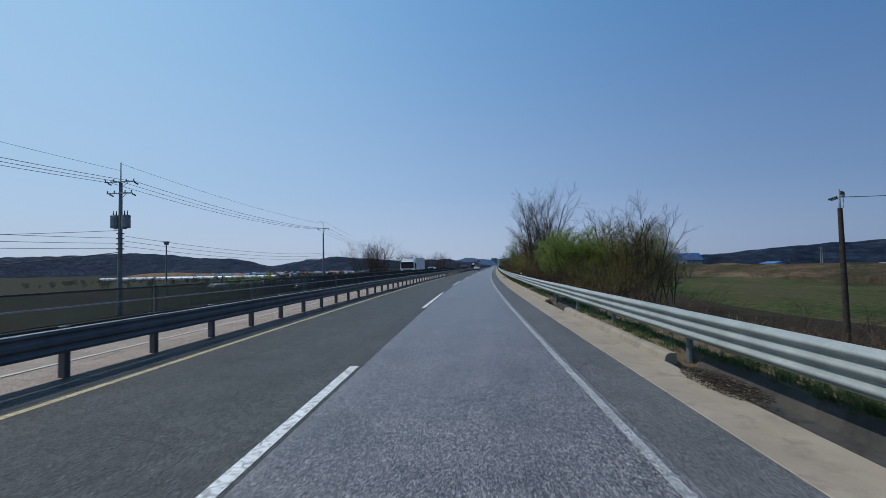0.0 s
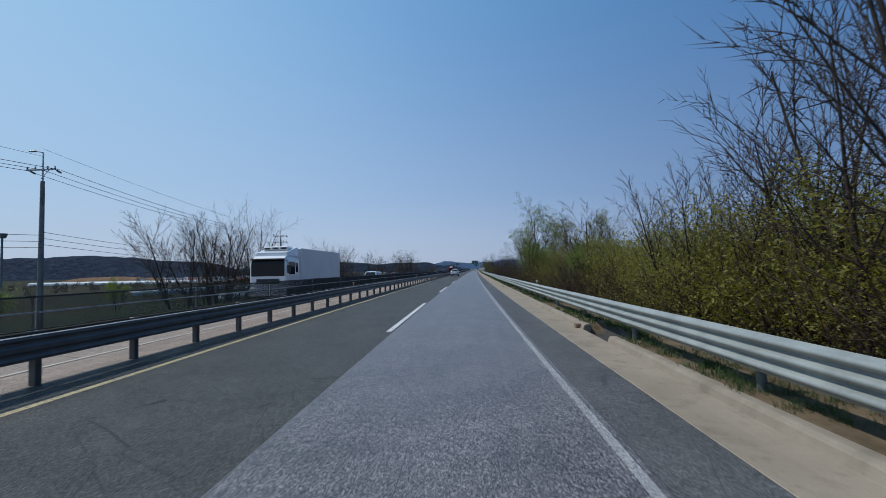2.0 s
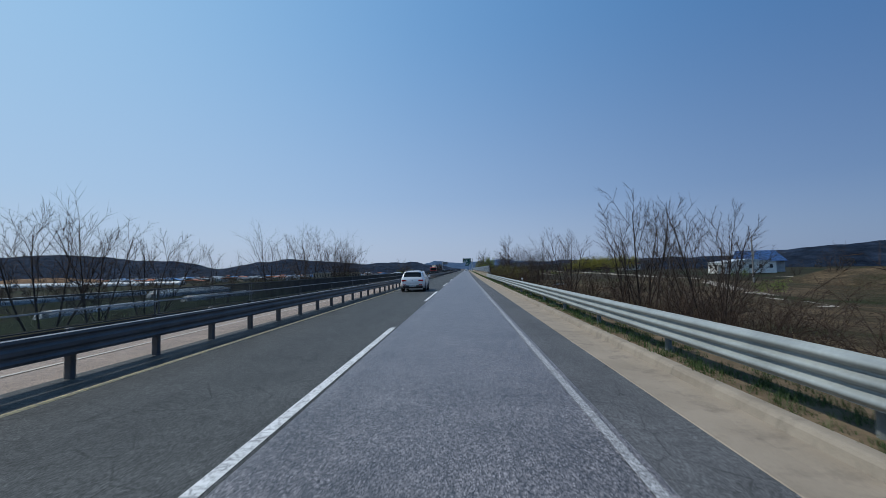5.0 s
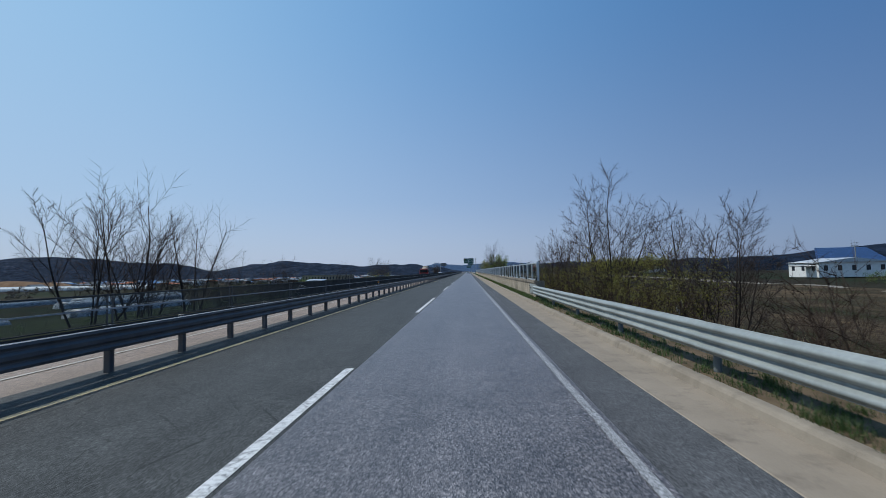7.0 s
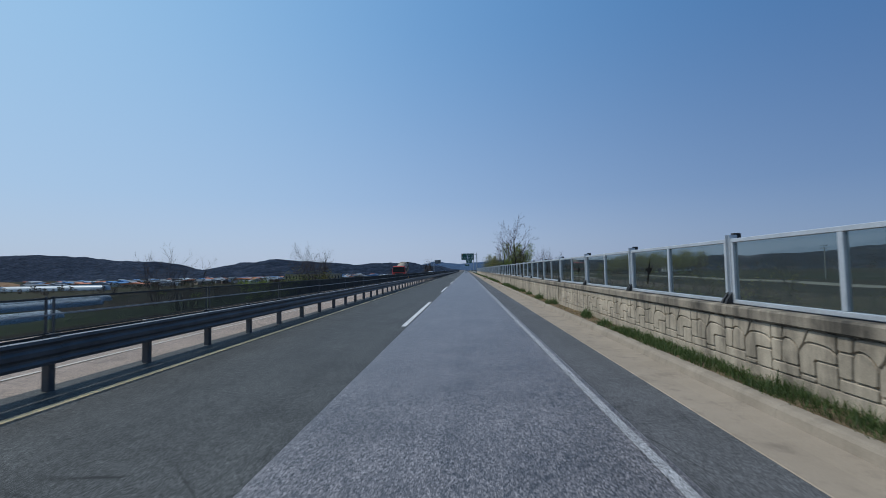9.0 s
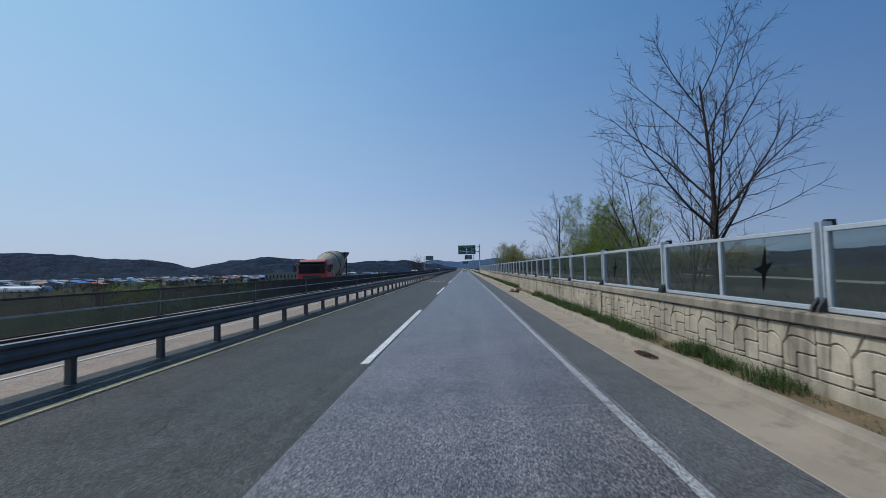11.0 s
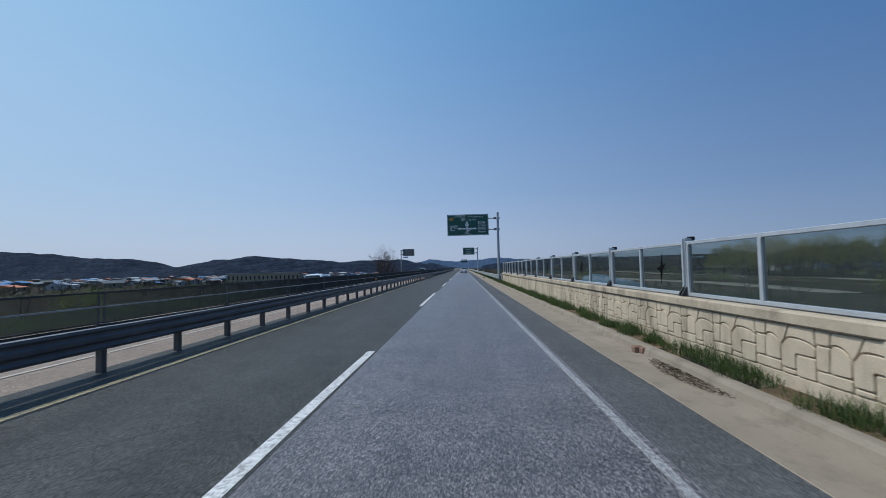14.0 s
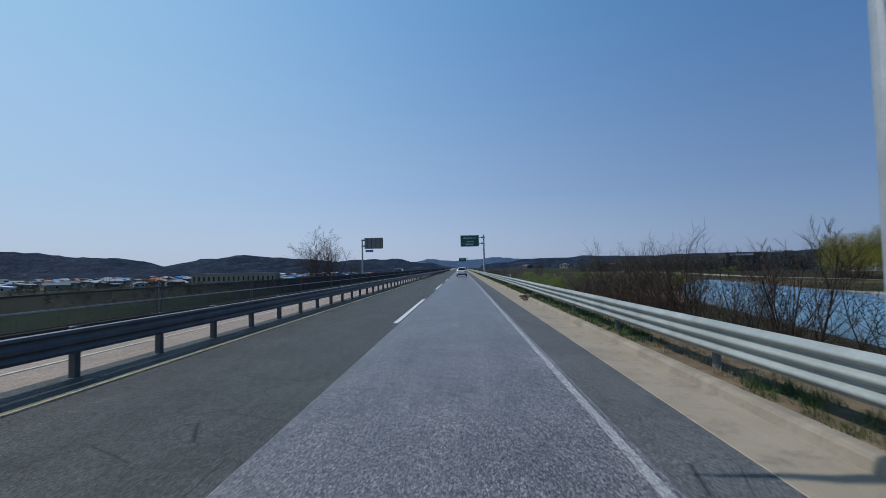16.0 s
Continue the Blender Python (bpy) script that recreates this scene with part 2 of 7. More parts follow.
M_STRAW = leaf_paint("dry_grass_blades", (0.20, 0.15, 0.08), (0.38, 0.30, 0.17))


# ---- mesh helpers ----
def mesh_of(name, verts, faces, material, smooth=False, uvs=None):
    me = bpy.data.meshes.new(name)
    me.from_pydata(verts, [], faces)
    for m in material if isinstance(material, (list, tuple)) else (material,):
        me.materials.append(m)
    if smooth:
        me.polygons.foreach_set("use_smooth", [True] * len(me.polygons))
    me.update()
    return me


def part(name, bm, material, parent, label="", m=None, smooth=False):
    me = bpy.data.meshes.new(name)
    bm.to_mesh(me)
    bm.free()
    me.materials.append(material)
    if smooth:
        me.polygons.foreach_set("use_smooth", [True] * len(me.polygons))
    return piece(name, me, parent, label, m)


def piece(name, me, parent, label="", m=None):
    ob = new(name, me)
    ob.parent = parent
    if m is not None:
        ob.matrix_local = m
    return tagged(ob, label)


def thing(name, label, category, m=None, group="", kind=""):
    ob = new(name)
    if m is not None:
        ob.matrix_world = m
    return tagged(ob, label, category, group, kind)


def box(bm, x0, x1, y0, y1, z0, z1, bevel=0.0, m=None):
    made = bmesh.ops.create_cube(bm, size=1.0, matrix=Matrix.LocRotScale(((x0 + x1) / 2, (y0 + y1) / 2, (z0 + z1) / 2), None, (x1 - x0, y1 - y0, z1 - z0)))
    vs = made["verts"]
    if bevel:
        es = list({e for v in vs for e in v.link_edges})
        vs = list({v for f in bmesh.ops.bevel(bm, geom=es, offset=bevel, segments=1, affect="EDGES")["faces"] for v in f.verts} | {v for v in vs if v.is_valid})
    if m is not None:
        bmesh.ops.transform(bm, matrix=m, verts=[v for v in vs if v.is_valid])
    return bm


def boxed(*args, **kw):
    return box(bmesh.new(), *args, **kw)


def tube(bm, a, b, r0, r1=None, n=10, caps=True):
    a, b = Vector(a), Vector(b)
    m = Matrix.Translation((a + b) / 2) @ (b - a).to_track_quat("Z", "Y").to_matrix().to_4x4()
    bmesh.ops.create_cone(bm, cap_ends=caps, segments=n, radius1=r0, radius2=r0 if r1 is None else r1, depth=(b - a).length, matrix=m)
    return bm


def strip(name, profile, s0, s1, step, material, z=0.0, wave=0.0, kind="structure", label="", category=""):
    """A profile of (u, z) drawn along the road from s0 to s1."""
    ss = np.linspace(s0, s1, max(2, int(round((s1 - s0) / step)) + 1))
    verts, faces, n = [], [], len(profile)
    for s in ss:
        for k, (u, h) in enumerate(profile):
            w = wave * noise.noise((s * 0.8, k * 7.3, 1.0)) if wave else 0.0
            verts.append(P(s, u + w, z + h))
    for i in range(len(ss) - 1):
        for k in range(n - 1):
            a = i * n + k
            faces.append((a, a + 1, a + n + 1, a + n))
    ob = new(name, mesh_of(name, verts, faces, material))
    return tagged(ob, label, category, kind=kind)


S0, S1 = -30.0, 1500.0


def median_u(s):
    return float(np.interp(s, (0, 30, 150, 170), (-4.66, -4.66, -4.36, -4.34)))


# ---- carriageways ----
strip("road_left_lane", [(-4.6, 0), (-3.0, 0), (0.12, 0)], S0, S1, 6, M_LANE2, label="smooth dark asphalt of the passing lane", category="road")
strip("road_right_lane", [(0.12, 0.0), (1.8, 0.0), (3.62, 0.0)], S0, S1, 6, M_LANE, label="coarse worn asphalt of the driving lane", category="road")
strip("road_shoulder", [(3.62, 0), (4.46, 0)], S0, S1, 2, M_SHOULDER, label="smooth grey asphalt shoulder strip", category="road")
strip("road_opposite", [(-12.7, -0.29), (-9, -0.16), (-5.6, -0.02), (-4.6, 0.0)], S0, S1, 6, M_FAR_ROAD, label="pale warm-toned asphalt of the opposite carriageway", category="road")
strip("gutter", [(4.46, 0.0), (4.47, 0.008), (4.9, -0.01), (5.232, 0.0)], S0, S1, 1.5, M_GUTTER, wave=0.006, label="pale beige concrete gutter beside the shoulder", category="pavement")
strip("edge_line", [(3.445, 0.005), (3.55, 0.005)], S0, 900, 4, M_EDGE, wave=0.012, label="worn white edge line", category="road marking")
strip("yellow_line", [(-3.60, 0.005), (-3.47, 0.005)], S0, 900, 4, M_YELLOW, label="faded yellow line beside the median", category="road marking")
strip("yellow_line", [(-5.95, -0.022), (-5.83, -0.018)], S0, 900, 4, M_PALEY, label="faded yellow line of the opposite carriageway", category="road marking")
DASH = mesh_of("lane_dash", [(-0.075, 0, 0), (0.075, 0, 0), (0.075, 9.75, 0), (-0.075, 9.75, 0)], [(0, 1, 2, 3)], M_WHITE)
for q in range(-1, 46):
    d = new("lane_dash", DASH)
    d.matrix_world = spot(20.0 * q + 4.9, 0, 0.006) @ pose(0, -4.9, 0)
    tagged(d, "cracked white lane dash on asphalt", "road marking", "lane dashes", "structure")
    d = new("lane_dash", DASH)
    d.matrix_world = spot(20.0 * q + 9.9, -9.3, -0.158) @ pose(0, -4.9, 0)
    tagged(d, "cracked white lane dash on asphalt", "road marking", "lane dashes of the opposite carriageway", "structure")


# ---- ground: one sheet to the horizon, lower than the road on both sides ----
def ground_z(s, u):
    edge = 6.9 if u > 0 else 14.0
    d = abs(u) - edge
    if d < 0:
        return -0.05 if -5.7 < u < 5.3 else -0.4 if 5.3 < u < 6.2 else 0.06 if u > 0 else -0.34 if u > -12.72 else -0.28
    n = noise.fractal((s * 0.03, u * 0.03, 0), 0.8, 2.0, 4) * 0.35
    z = (0.06 if u > 0 else -0.28) - min(d, 6.5 if u > 0 else 5.6) * 0.42 + n * min(1, d / 8)
    return z - (min(max(0.0, d - 25), 60) * 0.1 if u < 0 else 0.0)


us = [-5000, -3000, -1800, -1100, -700, -450, -300, -200, -140, -100, -75, -55, -42, -34, -28, -24, -21, -19, -17.5, -16, -15, -14.0, -12.85, -12.7, -10, -6, 0, 4, 5.35, 5.45, 6, 6.9, 7.5, 8.3, 9.2, 10.2, 11.4, 13, 15, 18, 22, 27, 34, 42, 55, 75, 100, 140, 200, 300, 450, 700, 1100, 1800, 3000, 5000]
ss = [-290, -200, -120, -60] + list(np.arange(-30, 640, 5.0)) + [660, 690, 730, 780, 850, 950, 1100, 1300, 1600, 2000, 2590]
us = sorted(set(us + [-48, -65, -85, -120]))
verts = [tuple(P(s, u, ground_z(s, u))) for s in ss for u in us]
n = len(us)
faces = [(i * n + k, i * n + k + 1, (i + 1) * n + k + 1, (i + 1) * n + k) for i in range(len(ss) - 1) for k in range(n - 1)]
k = Mat("fields_and_scrub", 0.95)
plots = k.cells(0.022, out="Color", source=k.stretch((1, 0.6, 0)))
field = k.ramp(plots, (0.25, (0.024, 0.020, 0.013)), (0.42, (0.017, 0.024, 0.010)), (0.58, (0.032, 0.027, 0.017)), (0.75, (0.014, 0.023, 0.009)))
scrub = k.ramp(k.noise(0.35, 7, 0.7), (0.3, (0.014, 0.014, 0.008)), (0.5, (0.029, 0.025, 0.015)), (0.72, (0.056, 0.046, 0.029)))
c = k.mix(k.ramp(k.noise(0.05, 4), (0.42, 0.0), (0.6, 0.8)), field, scrub)
c = k.mix(0.5, c, k.ramp(k.noise(6.0, 5, 0.7), (0.3, 0.3), (0.7, 0.7)), "OVERLAY")
k.colour(c).bump(k.noise(3.0, 6, 0.7), 0.8, 0.15)
M_GROUND = k.m
tagged(new("ground", mesh_of("ground", verts, faces, M_GROUND, True)), "brown and green spring fields below the embankment", "ground", kind="structure")

# ---- kerb ----
KERB_LEN = 2.0
KP = [(5.215, -0.05), (5.215, 0.0), (5.228, 0.04), (5.242, 0.088), (5.265, 0.118), (5.30, 0.132), (5.36, 0.135), (5.42, 0.13), (5.42, -0.05)]


def run_mesh(name, profile, length, material, gap=0.0, cuts=1, close=True, smooth=False):
    """A piece of the given (x, z) section, with y from 0 to length."""
    verts, faces, n = [], [], len(profile)
    for i in range(cuts + 1):
        y = gap / 2 + (length - gap) * i / cuts
        verts += [(x, y, z) for x, z in profile]
    for i in range(cuts):
        for k in range(n - 1):
            a = i * n + k
            faces.append((a, a + n, a + n + 1, a + 1))
    if close:
        faces += [tuple(range(n)), tuple(reversed(range(cuts * n, cuts * n + n)))]
    return mesh_of(name, verts, faces, material, smooth)


kerb = thing("kerb", "weathered pale concrete kerb along the gutter", "kerb", kind="structure")
KERB = run_mesh("kerb_stone", KP, KERB_LEN, M_KERB, 0.003, 1, True)
PITS = ((6.0, 10.0), (18.0, 22.0), (57.9, 60.2), (280.6, 283.0), (327.0, 329.0), (388.0, 390.0))  # drain openings
for i in range(-4, 290):
    s = i * KERB_LEN
    if any(a < s + 1 < e for a, e in PITS):
        continue
    piece("kerb_stone", KERB, kerb, m=spot(s + 1, 0) @ pose(random.uniform(-0.001, 0.001), -1, random.uniform(-0.0015, 0.001), 0, 0, 0))

# ---- thrie-beam guardrail on the near side ----
wave = []
for i in range(37):
    f = i / 36
    lip = max(0.0, 1 - min(f, 1 - f) / 0.05)
    x = 0.04 - 0.043 * math.cos(2 * math.pi * 3 * f) - 0.02 * math.cos(4 * math.pi * 3 * f) * 0.3
    wave.append((-x * 0.95 - 0.012 * lip, 0.40 + 0.46 * f))
wave_back = [(x + 0.005, z) for x, z in reversed(wave)]
BEAM = run_mesh("beam", wave + wave_back + wave[:1], 4.12, M_GALV, 0.0, 1, False, True)
bm = bmesh.new()
bmesh.ops.create_cone(bm, cap_ends=True, segments=6, radius1=0.017, radius2=0.012, depth=0.024, matrix=pose(0, 0, 0, 0, -90, 0))
BOLT = bpy.data.meshes.new("bolt")
bm.to_mesh(BOLT)
bm.free()
BOLT.materials.append(M_BLACK)
bm = bmesh.new()
tube(bm, (0.16, 0, -0.3), (0.16, 0, 0.80), 0.057, n=10)
RAILPOST = bpy.data.meshes.new("post")
box(bm, 0.02, 0.12, -0.05, 0.05, 0.50, 0.78, 0.01)
bm.to_mesh(RAILPOST)
RAILPOST.materials.append(M_SHADEPOST)
bm.free()


RAIL_STEP = 3.965


def guardrail(label, s0, count, u=5.57):
    rail = thing("guardrail", label, "guardrail", group="roadside guardrails")
    for i in range(count):
        s = s0 + RAIL_STEP * i
        dip = -0.03 * math.exp(-((s - 100.0) / 5.0) ** 2)
        m = spot(s + 2, u, dip) @ pose(random.uniform(-0.004, 0.004), -2, random.uniform(-0.004, 0.004), random.uniform(-0.05, 0.05), 0, 0.07)
        piece("beam", BEAM, rail, m=m)
        piece("post", RAILPOST, rail, m=spot(s, u, dip))
        if -4 < s < 190 or 360 < s < 420:
            for z, y in ((0.495, -0.07), (0.665, 0.07), (0.665, -0.07), (0.80, 0.07)):
                piece("bolt", BOLT, rail, m=spot(s, u, dip) @ pose(-0.005, y, z))
    return rail


guardrail("galvanised three-wave steel guardrail on round posts", -13.6, 50)
guardrail("galvanised three-wave steel guardrail beyond the barrier wall", 365.42, 60)


# ---- median: box rail on posts with a glare screen ----
median = thing("median_guardrail", "dark steel median guardrail with black glare screen", "guardrail")
# two folded beams on blocks, one on either side of the posts, open between them
MR = [(0.15, 0.415), (0.215, 0.425), (0.225, 0.47), (0.198, 0.51), (0.198, 0.54), (0.225, 0.58), (0.225, 0.64), (0.198, 0.68), (0.198, 0.71), (0.225, 0.75), (0.215, 0.795), (0.15, 0.805)]
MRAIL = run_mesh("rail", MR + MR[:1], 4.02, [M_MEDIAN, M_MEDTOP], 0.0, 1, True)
# Top faces paler than the sides: dust, with sunlight also put into the colour.
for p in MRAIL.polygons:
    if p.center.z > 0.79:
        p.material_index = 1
MRAIL_FAR = MRAIL.copy()
MRAIL_FAR.transform(Matrix.Rotation(math.pi, 4, "Z") @ Matrix.Translation((0, -4.02, 0)))
MPOST = bpy.data.meshes.new("post")
bm = boxed(-0.065, 0.065, -0.055, 0.055, -0.2, 0.83, bevel=0.012)
box(bm, -0.16, 0.16, -0.05, 0.05, 0.47, 0.76, bevel=0.01)
bm.to_mesh(MPOST)
bm.free()
MPOST.materials.append(M_MEDIAN)
# screen: upright fins between three thin bars, closed to a slanting look and open to a square one
vs_, fs_ = [], []


def add_box(x0, x1, y0, y1, z0, z1):
    a = len(vs_)
    vs_.extend([(x, y, z) for z in (z0, z1) for x, y in ((x0, y0), (x1, y0), (x1, y1), (x0, y1))])
    fs_.extend([tuple(a + q for q in f) for f in ((0, 1, 5, 4), (1, 2, 6, 5), (2, 3, 7, 6), (3, 0, 4, 7), (4, 5, 6, 7), (3, 2, 1, 0))])


for i in range(1, 233):
    y = i * 0.017
    a = len(vs_)
    vs_.extend([(-0.0026, y - 0.0016, 0.86), (0.0026, y + 0.0016, 0.86), (0.0026, y + 0.0016, 1.36), (-0.0026, y - 0.0016, 1.36)])
    fs_.append((a, a + 1, a + 2, a + 3))
add_box(-0.012, 0.012, 0.02, 3.98, 1.355, 1.385)
add_box(-0.012, 0.012, 0.02, 3.98, 0.845, 0.865)
SCREEN = mesh_of("glare_screen", vs_, fs_, M_MESH)
SBAR = bpy.data.meshes.new("screen_bar")
bm = boxed(0.014, 0.03, 0.03, 3.97, 1.115, 1.14)
bm.to_mesh(SBAR)
bm.free()
SBAR.materials.append(M_MEDTOP)
SPOST = bpy.data.meshes.new("screen_post")
bm = boxed(-0.014, 0.014, -0.07, -0.05, 0.82, 1.40)
box(bm, -0.014, 0.014, 0.05, 0.07, 0.82, 1.40)
box(bm, -0.07, 0.07, -0.11, 0.11, 0.826, 0.838)
bm.to_mesh(SPOST)
bm.free()
SPOST.materials.append(M_MEDIAN)
MED_STEP = 1.9815
for i in range(-4, 152):
    s = 9.15 + MED_STEP * (2 * i - 1)
    e = s + 2 * MED_STEP
    m = spot(s + MED_STEP, median_u(s + MED_STEP)) @ pose(0, -2, random.uniform(-0.006, 0.006), 0, 0, math.degrees(math.atan2(-(median_u(e) - median_u(s)), 4.0)))
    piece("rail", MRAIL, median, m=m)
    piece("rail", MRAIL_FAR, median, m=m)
    tagged(piece("glare_screen", SCREEN, median, "black upright-finned glare screen", m=m), kind="stuff")
    piece("screen_bar", SBAR, median, "thin pale steel bar", m=m)
    piece("screen_post", SPOST, median, m=spot(s, median_u(s)))
    for q in (0, MED_STEP):
        piece("post", MPOST, median, m=spot(s + q, median_u(s + q)))


# ---- noise barrier: cast wall with glazed screen ----
k = Mat("tinted_glazing", 0.05)
k.n.remove(k.b)
tr = k.n.new("ShaderNodeBsdfTransparent")
tr.inputs[0].default_value = (0.43, 0.51, 0.49, 1)
gl = k.n.new("ShaderNodeBsdfGlossy")
gl.inputs["Roughness"].default_value = 0.03
df = k.n.new("ShaderNodeBsdfDiffuse")
k.l.new(k.ramp(k.noise(1.5, 5, source=k.stretch((1, 1, 0.5))), (0.3, (0.14, 0.17, 0.17)), (0.7, (0.21, 0.245, 0.245))), df.inputs[0])
m1, m2 = k.n.new("ShaderNodeMixShader"), k.n.new("ShaderNodeMixShader")
m1.inputs[0].default_value = 0.16
k.l.new(tr.outputs[0], m1.inputs[1])
k.l.new(df.outputs[0], m1.inputs[2])
fr = k.n.new("ShaderNodeFresnel")
fr.inputs[0].default_value = 1.45
k.l.new(fr.outputs[0], m2.inputs[0])
k.l.new(m1.outputs[0], m2.inputs[1])
k.l.new(gl.outputs[0], m2.inputs[2])
k.l.new(m2.outputs[0], k.n["Material Output"].inputs[0])
M_GLASS = k.m

BAY, BARRIER_S, BAYS = 3.970, 186.14, 45


def rounded(points, r=0.03):
    """A polygon with its corners cut."""
    out, n = [], len(points)
    for i in range(n):
        p, a, b = Vector(points[i]), Vector(points[i - 1]), Vector(points[(i + 1) % n])
        la, lb = (a - p).length, (b - p).length
        out += [p + (a - p) * min(0.45, r / la), p + (b - p) * min(0.45, r / lb)]
    return out


# one unit of the cast pattern, 1.0 wide and 0.6 high
STONES = (
    ((0, 0.42), (0.20, 0.42), (0.22, 0.60), (0, 0.60)),
    ((0, 0.14), (0.18, 0.14), (0.20, 0.42), (0, 0.42)),
    ((0.18, 0.14), (0.46, 0.14), (0.46, 0.32), (0.42, 0.40), (0.34, 0.45), (0.26, 0.46), (0.20, 0.42)),
    ((0, 0), (0.46, 0), (0.46, 0.14), (0, 0.14)),
    ((0.22, 0.60), (0.20, 0.42), (0.26, 0.46), (0.34, 0.45), (0.42, 0.40), (0.46, 0.32), (0.54, 0.42), (0.62, 0.60)),
    ((0.46, 0.07), (0.70, 0.07), (0.70, 0.26), (1, 0.26), (1, 0.38), (0.90, 0.43), (0.76, 0.45), (0.62, 0.45), (0.54, 0.42), (0.46, 0.32)),
    ((0.62, 0.60), (0.54, 0.42), (0.62, 0.45), (0.76, 0.45), (0.90, 0.43), (1, 0.38), (1, 0.60)),
    ((0.70, 0), (1, 0), (1, 0.26), (0.70, 0.26)),
    ((0.46, 0), (0.70, 0), (0.70, 0.07), (0.46, 0.07)),
)


def inset(pts, d):
    """A polygon drawn in by d along its edges (counter-clockwise)."""
    out, n = [], len(pts)
    for i in range(n):
        p, a, b = Vector(pts[i]), Vector(pts[i - 1]), Vector(pts[(i + 1) % n])
        e, f = (p - a).normalized(), (b - p).normalized()
        m = Vector((-e.y - f.y, e.x + f.x))
        m = m.normalized() if m.length > 1e-6 else Vector((-e.y, e.x))
        out.append(p + m * d / max(0.8, m.dot(Vector((-e.y, e.x)))))
    # corners that would cross over stay where they were
    for i in range(n):
        if (out[(i + 1) % n] - out[i]).dot(Vector(pts[(i + 1) % n]) - Vector(pts[i])) <= 0:
            mid = (out[(i + 1) % n] + out[i]) / 2
            out[i] = mid
            out[(i + 1) % n] = mid + (Vector(pts[(i + 1) % n]) - Vector(pts[i])) * 0.05
    return out


def wall_panel(seed):
    """Four metres of wall with stone-shaped reliefs, its face towards -x."""
    random.seed(seed)
    vs, fs = [], []

    def quad(*pts):
        a = len(vs)
        vs.extend(pts)
        fs.append(tuple(range(a, a + len(pts))))

    L = BAY
    # body: groove floor, plain foot, back, top
    quad((0.034, 0, 0.1), (0.034, 0, 0.905), (0.034, L, 0.905), (0.034, L, 0.1))
    quad((0, 0, -0.3), (0, 0, 0.280), (0, L, 0.280), (0, L, -0.3))
    quad((0, 0, 0.280), (0.034, 0, 0.287), (0.034, L, 0.287), (0, L, 0.280))
    quad((0.26, L, -0.3), (0.26, L, 0.86), (0.26, 0, 0.86), (0.26, 0, -0.3))
    quad((0, 0, 0.905), (0.034, 0, 0.905), (0.034, L, 0.905), (0, L, 0.905))
    wide = L / 4
    for c in range(4):
        for st in STONES:
            st = [((c + 1 - x) * wide, 0.292 + z * 1.0) for x, z in reversed(st)]
            st = [(y + 0.012 * noise.noise((y * 4, z * 4, seed * 3.0)), z + 0.010 * noise.noise((y * 4, z * 4, seed * 3.0 + 9))) for y, z in st]
            st = inset(rounded(st, 0.02), 0.0085)
            top = inset(st, 0.009)
            rise = random.uniform(-0.003, 0.004)
            a, n = len(vs), len(st)
            vs.extend([(0.034, x, z) for x, z in st])
            vs.extend([(rise + 0.014, x, z) for x, z in st])
            vs.extend([(rise, x, z) for x, z in top])
            fs.append(tuple(range(a + 2 * n, a + 3 * n))[::-1])
            for r in (0, n):
                for q in range(n):
                    w = (q + 1) % n
                    fs.append((a + r + q, a + r + n + q, a + r + n + w, a + r + w))
    return mesh_of("wall_panel", vs, fs, M_WALL)


def recast(mesh, material):
    """The same casting in another pour of concrete."""
    other = mesh.copy()
    other.materials.clear()
    other.materials.append(material)
    return other


PANELS = [wall_panel(q) for q in range(4)]
PALE_PANELS = [recast(q, M_PALEWALL) for q in PANELS]
random.seed(5)
CAPP = [(0.27, 0.905), (-0.03, 0.905), (-0.045, 0.92), (-0.045, 1.035), (-0.025, 1.06), (0.27, 1.06)]
CAP = run_mesh("wall_cap", list(reversed(CAPP)), BAY, M_CAP, 0.008)
PALE_CAP = recast(CAP, M_PALECAP)
FIRST_PALE = 35
bm = boxed(0.10, 0.22, -0.055, -0.04, 1.06, 2.12)
box(bm, 0.10, 0.22, 0.04, 0.055, 1.06, 2.12)
box(bm, 0.15, 0.17, -0.04, 0.04, 1.06, 2.12)
HPOST = bpy.data.meshes.new("steel_post")
bm.to_mesh(HPOST)
bm.free()
HPOST.materials.append(M_FRAME)
bm = bmesh.new()
for y in (-0.048, 0.048):
    vs = [bm.verts.new(v) for x in (y - 0.02, y + 0.02) for v in ((0.10, x, 1.07), (0.0, x, 1.07), (0.02, x, 1.13), (0.10, x, 1.24))]
    for f in ((0, 1, 2, 3), (7, 6, 5, 4), (0, 4, 5, 1), (1, 5, 6, 2), (2, 6, 7, 3), (3, 7, 4, 0)):
        bm.faces.new([vs[q] for q in f])
FOOT = bpy.data.meshes.new("post_foot")
bm.to_mesh(FOOT)
bm.free()
FOOT.materials.append(M_BLACK)
bm = boxed(0.18, 0.30, -0.035, 0.035, 2.06, 2.15, bevel=0.01)
CLIP = bpy.data.meshes.new("top_clip")
bm.to_mesh(CLIP)
bm.free()
CLIP.materials.append(M_BLACK)
bm = boxed(0.11, 0.18, 0.06, BAY - 0.06, 2.0, 2.06, bevel=0.006)
box(bm, 0.11, 0.18, 0.06, BAY - 0.06, 1.075, 1.135, bevel=0.006)
box(bm, 0.11, 0.18, BAY / 2 - 0.035, BAY / 2 + 0.035, 1.135, 2.0, bevel=0.006)
box(bm, 0.11, 0.18, 0.06, 0.115, 1.135, 2.0, bevel=0.006)
